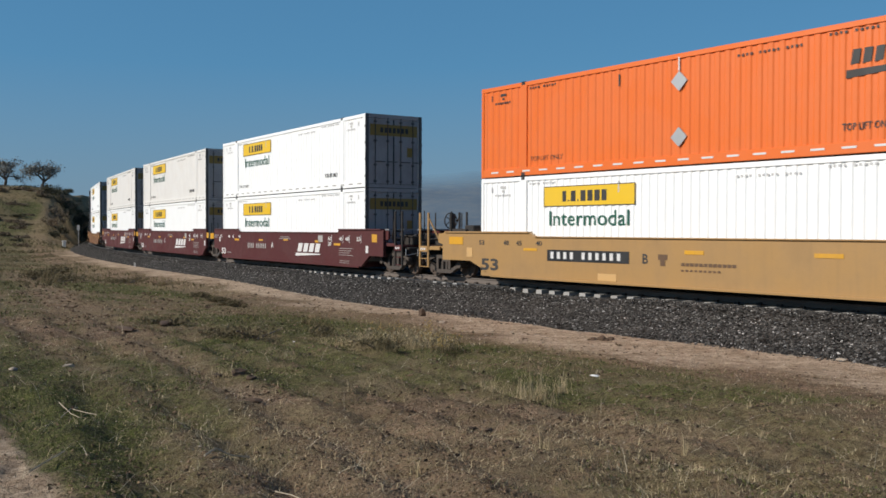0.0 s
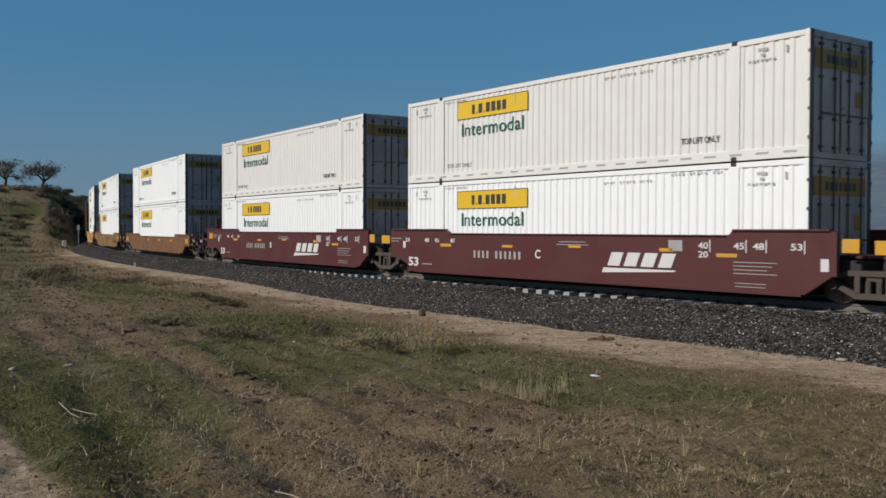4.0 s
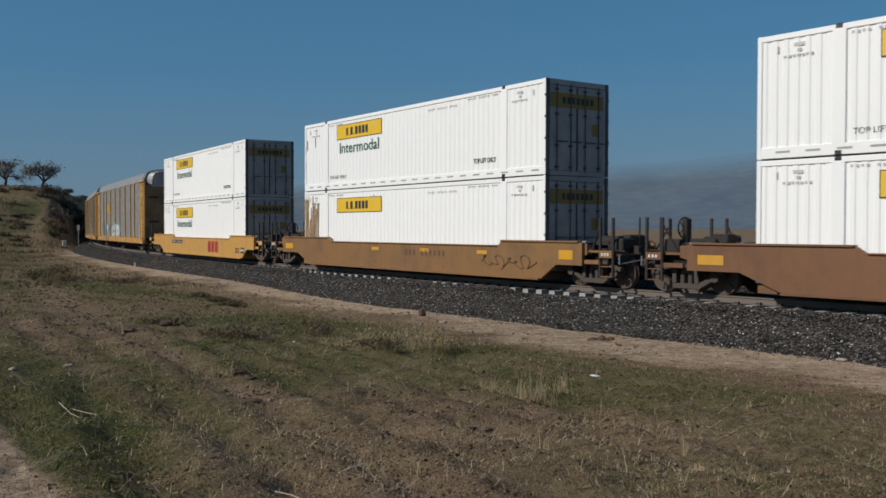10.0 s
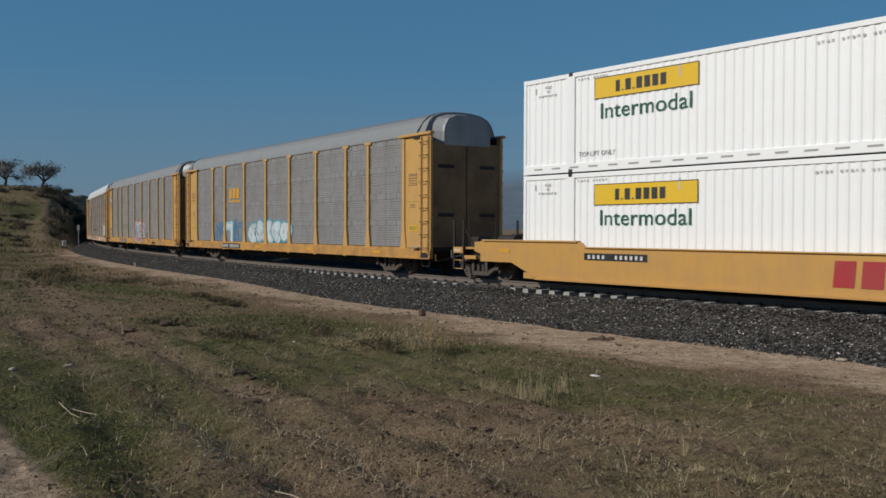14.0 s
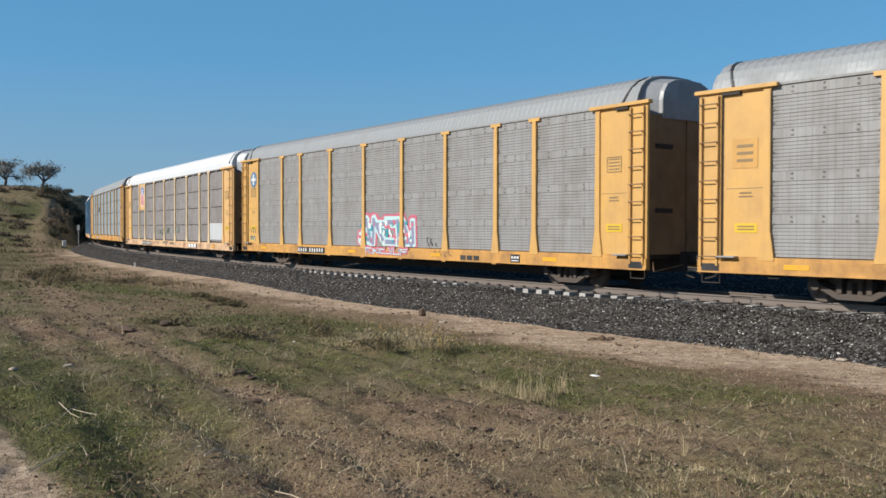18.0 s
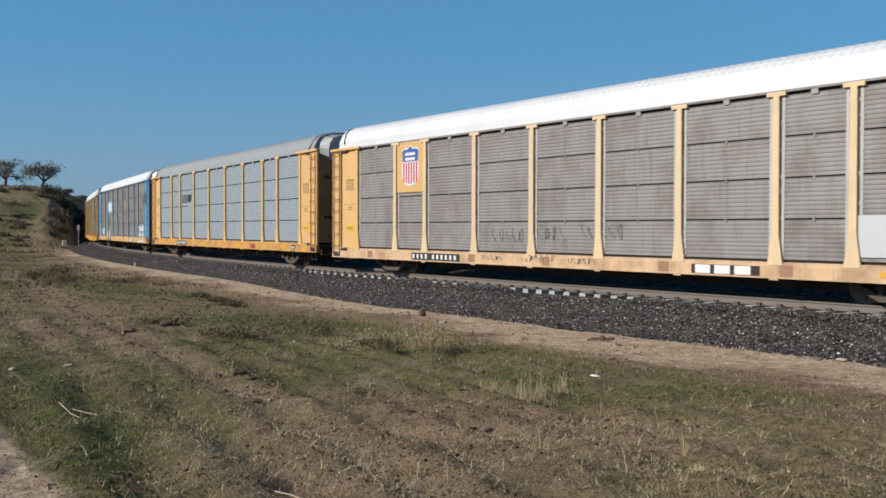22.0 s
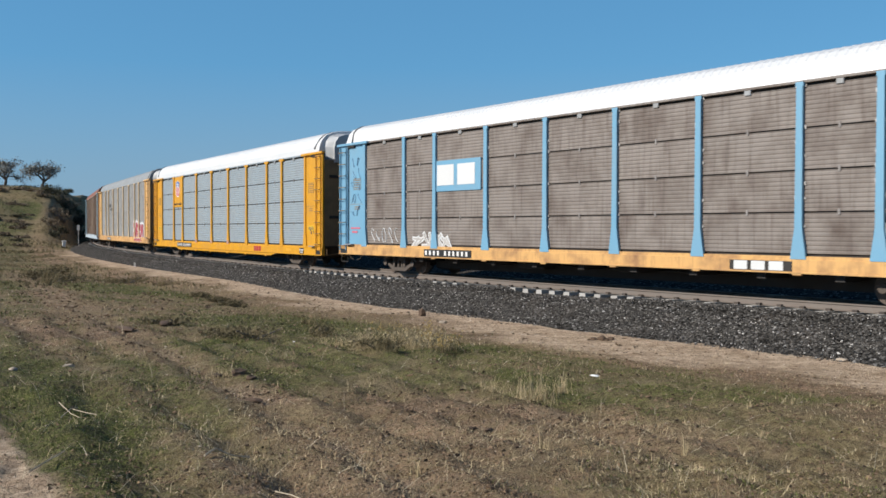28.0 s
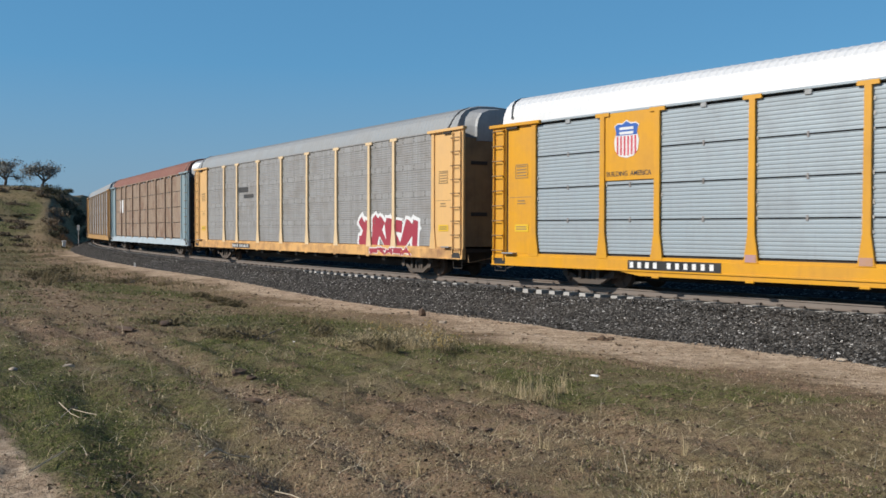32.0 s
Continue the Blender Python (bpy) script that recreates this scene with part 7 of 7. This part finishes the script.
def bubbles(car, x0, x1, z0, z1, n, fill, rim, ink, seed, label, y=PANEL_Y):
    """Fat round sprayed letters that overlap, each with a rim and a few inner lines."""
    r = random.Random(seed)
    w, h = (x1 - x0) / n, z1 - z0
    lobes = []
    for k in range(n):
        ph = [r.uniform(0, 6.28) for _ in range(3)]
        lobes.append((x0 + (k + 0.5) * w + r.uniform(-0.06, 0.06) * w, z0 + h * r.uniform(0.42, 0.56), w * r.uniform(0.56, 0.68), h * r.uniform(0.42, 0.54), ph))

    def ring(cx, cz, a, b, ph, grow):
        pts = []
        for j in range(30):
            t = 2 * math.pi * j / 30
            q = 1 + 0.10 * math.sin(2 * t + ph[0]) + 0.09 * math.sin(3 * t + ph[1]) + 0.04 * math.sin(5 * t + ph[2])
            pts.append((cx + math.cos(t) * (a * q + grow), max(z0 - 0.03, cz + math.sin(t) * (b * q + grow))))
        return pts
    g = None
    for n_, (colour, grow) in enumerate(((rim, 0.10), (fill, 0.0))):
        bm = bmesh.new()
        for k, (cx, cz, a, b, ph) in enumerate(lobes):
            prism(bm, ring(cx, cz, a, b, ph, grow), y - 0.004 - 0.0012 * k * 2 - 0.0006 * n_, y + 0.01)
        ob = tagged(part("graffiti" if g is None else "spray_layer", bm, colour, g or car, label if g is None else ""), kind="stuff")
        g = g or ob
    bm = bmesh.new()
    for k, (cx, cz, a, b, ph) in enumerate(lobes):
        for j in range(2):
            u, v = cx + (j - 0.5) * a * r.uniform(0.5, 0.8), cz + b * r.uniform(-0.1, 0.35)
            rod(bm, (u, y - 0.006 - 0.0024 * k, v), (u + a * r.uniform(-0.12, 0.12), y - 0.006 - 0.0024 * k, v - b * r.uniform(0.35, 0.6)), 0.018, 4)
    tagged(part("spray_line", bm, ink, g), kind="stuff")
    return g


def scrawl(car, x0, z0, w, h, n, material, seed, y=PANEL_Y, r_=0.02):
    """A thin hand-sprayed line with loops."""
    r = random.Random(seed)
    bm = bmesh.new()
    cell = w / n
    for k in range(n):
        a, turns = r.uniform(0, 6.28), r.uniform(1.1, 2.3)
        wide, tall = r.uniform(0.28, 0.5), r.uniform(0.36, 0.52)
        lean, odd = r.uniform(-0.2, 0.35), r.choice((1, 1, 2))
        p = None
        for j in range(15):
            t = j / 14
            q = (x0 + (k + 0.5 + wide * math.cos(a + turns * 3.1 * t) * (0.5 + 0.5 * t)) * cell + lean * h * math.sin(odd * 3.1 * t) * 0.3, y, z0 + h * (0.5 + tall * math.sin(a * 0.7 + odd * turns * 2.2 * t)))
            if p:
                rod(bm, p, q, r_ * 0.8, 4)
            p = q
    tagged(part("spray_tag", bm, material, car, "looping hand-sprayed line"), kind="stuff")


def on_face(car, z0, z1):
    """Heights of a mark, moved onto the face of its car's sill."""
    lo = 0.655 - 0.9 * DROP[car] + 0.045
    return lo, lo + min(z1 - z0, 0.25)


def plate(car, x0, x1, z0, z1, letters=4, digits=6, back=DARK, ink=LETTER, y=SILL_Y):
    z0, z1 = on_face(car, z0, z1)
    bars([(x0, x1, z0, z1)], back, car, y, "number_panel", "dark panel behind the car number")
    n = letters + digits
    w = (x1 - x0 - 0.15) / (n * 1.12 + 0.8)
    bars(number_bars(letters, digits, w, (z1 - z0) * 0.62, x0 + 0.08, z0 + (z1 - z0) * 0.19, w * 0.8), ink, car, y - 0.004, "number_bar", "white bars standing for the number")


def blocks(car, x0, x1, z0, z1, n, ink, slant=0.0, y=SILL_Y, back=None, label="plain company mark"):
    if y == SILL_Y:
        z0, z1 = on_face(car, z0, z1)
        z0 += 0.01
    if back:
        bars([(x0 - 0.12, x1 + 0.12, z0 - 0.01, z1 + 0.01)], back, car, y + 0.001, "mark_panel")
    bm = bmesh.new()
    w = (x1 - x0) / n
    for k in range(n):
        a = x0 + k * w
        prism(bm, [(a, z0), (a + w * 0.78, z0), (a + w * 0.78 + slant, z1), (a + slant, z1)], y - 0.006, y + 0.002)
    part("company_mark", bm, ink, car, label)


def shield(car, cx, z0, z1, w, y):
    """Plain shield: blue head, red and white stripes."""
    h = z1 - z0
    out = [(0, 0), (0.28, 0.05), (0.46, 0.2), (0.5, 0.45), (0.42, 0.68), (0.5, 0.86), (0.36, 0.93), (0.18, 0.92), (0, 1.0), (-0.18, 0.92), (-0.36, 0.93), (-0.5, 0.86), (-0.42, 0.68), (-0.5, 0.45), (-0.46, 0.2), (-0.28, 0.05)]
    sh = part("shield", prism(bmesh.new(), [(cx + a * w, z0 + b * h) for a, b in out], y - 0.003, y + 0.003), SPRAYWHITE, car, "striped shield emblem")
    head_ = [(0.43, 0.6), (0.42, 0.68), (0.47, 0.85), (0.35, 0.9), (0.17, 0.89), (0, 0.97), (-0.17, 0.89), (-0.35, 0.9), (-0.47, 0.85), (-0.42, 0.68), (-0.43, 0.6)]
    part("shield_head", prism(bmesh.new(), [(cx + a * w, z0 + b * h) for a, b in head_], y - 0.007, y), LOGOBLUE, sh)
    for k in range(6):
        a = -0.36 + k * 0.144
        lo = 0.06 + 0.22 * abs(a) ** 1.5
        part("stripe", boxes((cx + (a - 0.036) * w, cx + (a + 0.036) * w, y - 0.007, y, z0 + lo * h, z0 + 0.58 * h)), SIGNRED, sh)
    for k, zz in enumerate((0.78, 0.66)):
        part("emblem_bar", boxes((cx - 0.28 * w, cx + 0.28 * w, y - 0.010, y, z0 + zz * h - 0.035 * h, z0 + zz * h + 0.035 * h)), SPRAYWHITE, sh)


def data_plate(car, x0, z0=0.56, z1=0.86):
    z0, z1 = on_face(car, z0, z1)
    bars([(x0, x0 + 0.45, z0, z1)], DARK, car, SILL_Y, "data_plate", "dark data plate")
    bars([(x0 + 0.04 + k * 0.14, x0 + 0.13 + k * 0.14, z0 + 0.12, z1 - 0.06) for k in range(3)] + [(x0 + 0.04, x0 + 0.4, z0 + 0.04, z0 + 0.07)], LETTER, car, SILL_Y - 0.004, "fine_print")


WARNYELLOW = paint("yellow warning plate paint", (0.66, 0.42, 0.02), 0.5, 0, (0.4, 0.25, 0.05), 0.3)


def end_marks(car, side_y=-1.506, ink=PRINT, warn=True):
    """Small data block, lines and a warning plate on the flat end sections."""
    for x in (12.02, -12.5):
        bars([(x, x + 0.55, 3.2, 3.225), (x, x + 0.55, 3.6, 3.625), (x, x + 0.02, 3.2, 3.6), (x + 0.53, x + 0.55, 3.2, 3.6)] + [(x + 0.07, x + 0.48, 3.27 + k * 0.09, 3.305 + k * 0.09) for k in range(4)], ink, car, side_y, "data_block", "boxed block of small dark data lines")
        bars([(x + 0.1, x + 0.42, 2.5, 2.54), (x + 0.08, x + 0.45, 2.42, 2.45)], ink, car, side_y, "fine_print")
        if warn:
            bars([(x - 0.02, x + 0.58, 1.58, 1.80)], WARNYELLOW, car, side_y, "warning_plate", "yellow warning plate")
            bars([(x + 0.05, x + 0.5, 1.71, 1.745), (x + 0.05, x + 0.5, 1.64, 1.675)], ink, car, side_y - 0.004, "fine_print")


def sill_patches(car, xs, colour=REFLECT):
    for x in xs:
        bars([(x, x + 0.62, on_face(car, 0, 0)[0] + 0.08, on_face(car, 0, 0)[0] + 0.2)], colour, car, SILL_Y, "reflective_tape", "yellow reflective tape piece")


cars = [c for c, _, _ in RACKS]
bars([(-12.6, -11.92, 3.1, 3.8)], WELLYELLOW, cars[0], -1.507, "notice_panel", "orange-yellow notice panel")
bars([(-12.47, -12.04, 3.25 + k * 0.17, 3.32 + k * 0.17) for k in range(3)], PRINT, cars[0], -1.512, "fine_print")
# first carrier: blue graffiti
c = cars[0]
blocks(c, -6.5, -4.95, 3.22, 3.75, 3, REFLECT, 0.04, PANEL_Y, label="yellow company mark of plain blocks")
bars([(-6.55, -4.9, 3.03, 3.13)], REFLECT, c, PANEL_Y - 0.002, "mark_underline")
plate(c, -7.37, -4.7, 0.62, 0.88)
graffiti(c, -8.6, -7.2, 1.02, 1.9, [DEEPBLUE, STEELBLUE, DEEPBLUE], 2, 3, "dull blue sprayed letters")
graffiti(c, -7.3, -5.85, 0.98, 2.05, [SKYBLUE, SPRAYWHITE], 1, 4, "pale blue sprayed letter")
graffiti(c, -5.8, -4.6, 1.02, 1.95, [DEEPBLUE, STEELBLUE, DEEPBLUE], 2, 5, "dull blue sprayed letters")
bubbles(c, -3.6, 1.45, 1.03, 1.98, 5, THINWHITE, THINTEAL, THINTEAL, 6, "white bubble letters with teal rims")
scrawl(c, -2.9, 1.3, 0.5, 0.4, 2, BLACKLETTER, 8, PANEL_Y - 0.012)
# second carrier: pink graffiti, round emblem
c = cars[1]
graffiti(c, -1.8, 2.3, 1.02, 2.0, [MINT, LILAC, PINK, TEAL, SPRAYWHITE], 4, 11, "pink, mint and lilac sprayed letters", PINK)
graffiti(c, -1.2, 1.9, 0.70, 0.94, [PINK, MINT, LILAC], 6, 12, "lower ends of sprayed letters", PINK, SILL_Y)
scrawl(c, 3.0, 1.05, 0.7, 0.3, 3, BLACKLETTER, 13)
scrawl(c, 3.6, 0.72, 1.1, 0.18, 4, BLACKLETTER, 14, SILL_Y, 0.012)
plate(c, -7.19, -4.6, 0.58, 0.83)
blocks(c, 5.2, 6.32, 0.58, 0.74, 3, BLACKLETTER)
data_plate(c, 7.88)
ring = part("emblem", rod(bmesh.new(), (-12.2, -1.515, 4.04), (-12.2, -1.5, 4.04), 0.38, 28), DEEPBLUE, c, "round blue emblem with a white cross")
part("emblem_disc", rod(bmesh.new(), (-12.2, -1.52, 4.04), (-12.2, -1.505, 4.04), 0.30, 28), STEELBLUE, ring)
part("emblem_cross", boxes((-12.26, -12.14, -1.525, -1.51, 3.78, 4.3), (-12.46, -11.94, -1.5255, -1.5105, 3.98, 4.1)), SPRAYWHITE, ring)
scrawl(c, -12.6, 1.45, 0.7, 0.3, 3, BLACKLETTER, 15, -1.51)
scrawl(c, -12.6, 1.1, 0.6, 0.22, 3, TEAL, 16, -1.51)
# third carrier: shield on a yellow panel, white patch
c = cars[2]
part("sign_panel", boxes((-8.85, -7.12, -1.505, -1.47, 2.98, 4.86), bevel=0.01), PALE, c, "pale yellow panel for the emblem")
shield(c, -7.98, 3.2, 4.68, 1.12, -1.51)
bars([(8.98, 11.66, 1.06, 1.96)], paint("bright new sheet", (0.52, 0.53, 0.54), 0.5, 0.1, (0.4, 0.38, 0.36), 0.4), c, -1.492, "repair_panel", "bright replacement panel")
plate(c, -7.8, -4.95, 0.60, 0.86)
blocks(c, 4.8, 6.55, 0.62, 0.84, 3, LETTER, 0, SILL_Y, IRON)
FAINTGREEN = paint("faint green spray", (0.10, 0.16, 0.12), 0.7)
for k, (xx, ww, nn) in enumerate(((-3.4, 1.6, 5), (-1.5, 1.5, 5), (0.6, 1.7, 6))):
    scrawl(c, xx, 1.25 + 0.06 * k, ww, 0.42, nn, FAINTGREEN, 170 + k, PANEL_Y, 0.012)
    scrawl(c, xx - 0.4, 0.66, ww * 0.7, 0.17, nn, FAINTGREEN, 180 + k, SILL_Y, 0.012)
scrawl(c, -1.5, 0.72, 1.2, 0.16, 5, BLACKLETTER, 18, SILL_Y, 0.012)
bars([(k * 0.9 - 12.6, k * 0.9 - 12.6 + 0.34, 0.575, 0.83) for k in (2, 9, 13, 18, 22, 25)], paint("rusty sill patch", (0.33, 0.17, 0.10), 0.8), c, SILL_Y + 0.002, "rust_patch", "rusty patches on the sill")
# fourth carrier
c = cars[3]
bars([(-6.75, -5.65, 3.22 + k * 0.07, 3.255 + k * 0.07) for k in range(7)], BLACKLETTER, c, PANEL_Y, "mark_line", "dark lines of a company mark")
blocks(c, -5.6, -4.85, 3.25, 3.68, 2, BLACKLETTER, 0.12, PANEL_Y)
bars([(-5.65, -4.6, 2.98 + k * 0.06, 3.02 + k * 0.06) for k in range(3)], GRIME, c, PANEL_Y, "fine_print")
plate(c, -7.59, -5.4, 0.66, 0.92)
blocks(c, 5.5, 6.22, 0.66, 0.86, 3, RED)
data_plate(c, 10.72, 0.58, 0.88)
# fifth carrier: blue posts
c = cars[4]
part("sign_panel", boxes((-7.1, -4.5, -1.505, -1.47, 2.95, 4.0)), BLUE, c, "light blue panel for the mark")
bars([(-6.9, -5.95, 3.15, 3.85), (-5.75, -4.8, 3.15, 3.85)], SPRAYWHITE, c, -1.508, "company_mark", "white blocks of a company mark")
plate(c, -7.6, -4.9, 0.6, 0.86)
blocks(c, 5.35, 6.8, 0.6, 0.82, 3, SPRAYWHITE, 0, SILL_Y, IRON)
scrawl(c, -11.3, 1.15, 2.4, 0.55, 6, SPRAYWHITE, 21)
graffiti(c, -8.4, -6.1, 1.0, 1.42, [SPRAYWHITE, GRIME], 4, 22, "white sprayed letters")
bubbles(c, 9.0, 11.7, 1.03, 1.95, 4, THINWHITE, IRON, IRON, 23, "white bubble letters with black rims")
bars([(9.15 + k * 0.62, 9.66 + k * 0.62, 0.69, 0.90) for k in range(4)], THINWHITE, c, SILL_Y, "spray_foot", "lower ends of white letters")
scrawl(c, 11.4, 3.3, 1.2, 1.1, 3, BLACKLETTER, 25, -1.53, 0.025)
for k in range(5):
    scrawl(c, -12.7 + 0.06 * (k % 2), 2.15 + k * 0.48, 0.75, 0.44, 2, DEEPBLUE, 26 + k, -1.51, 0.014)
bars([(-12.7, -12.0, 1.66, 1.72), (-12.6, -12.2, 1.5, 1.58)], PINK, c, -1.508, "paint_patch")
# sixth carrier: golden, shield panel
c = cars[5]
part("sign_panel", boxes((-9.0, -7.15, -1.505, -1.47, 2.98, 4.88), bevel=0.01), GOLD, c, "golden panel for the emblem")
shield(c, -8.1, 3.58, 4.6, 0.86, -1.51)
lettering("BUILDING  AMERICA", 0.19, BLACKLETTER, c, -8.8, 3.1, -1.51, 1.55, 0.002)
plate(c, -7.98, -5.03, 0.58, 0.88)
blocks(c, 5.45, 6.45, 0.6, 0.85, 3, RED)
data_plate(c, 11.17)
PRIMER = paint("pinkish grey primer", (0.36, 0.21, 0.23), 0.7, 0, (0.45, 0.25, 0.06), 0.8, scale=2.5)
for x in (-4.23, -1.41, 1.41):
    bars([(x - 0.15, x + 0.15, 0.87, 1.05)], PRIMER, c, -1.548, "post_foot_patch", "pinkish primer on a post foot")
scrawl(c, 12.05, 1.45, 0.55, 0.28, 3, BLACKLETTER, 31, -1.51)
# seventh carrier: red graffiti
c = cars[6]
graffiti(c, 6.3, 10.6, 1.0, 2.05, [CRIMSON], 4, 41, "crimson letters with white rims", SPRAYWHITE)
graffiti(c, 7.2, 10.2, 0.71, 0.95, [CRIMSON], 5, 42, "lower ends of crimson letters", SPRAYWHITE, SILL_Y)
bars([(-6.9, -5.6, 3.5, 3.75), (-6.2, -4.9, 3.2, 3.38)], BLACKLETTER, c, PANEL_Y, "company_mark", "faded dark mark")
plate(c, -7.6, -5.2, 0.64, 0.86)
# eighth carrier
c = cars[7]
bars([(-9.6, -8.2, 2.9, 3.9)], SPRAYWHITE, c, PANEL_Y, "white_patch", "white square patch")
for i, c in enumerate(cars[:7]):
    end_marks(c, warn=i != 4)
    sill_patches(c, [-11.2, -2.6, 3.4, 9.4] if i in (0, 1, 3) else [9.6])


# ---- motion of the train ----
def motions():
    times = [i * 1.0 for i in range(33)]
    cars = {}
    for ob, s, half, offset in TRAIN:
        walk(ob, [(t, on_rails(s + run(t), half) @ offset) for t in times])
        cars[ob] = s
    for ws, q, r, car in SPINNING:
        s = cars[car]
        rows = []
        for f in range(0, 961):
            t = f / 30
            here = s + run(t) + ws.parent.matrix_basis.translation.x
            if f in (0, 960) or (-28 < here < 48):
                rows.append((t, pose(q, 0, r, 0, math.degrees(here / r) % 360, 0)))
        walk(ws, rows)


motions()
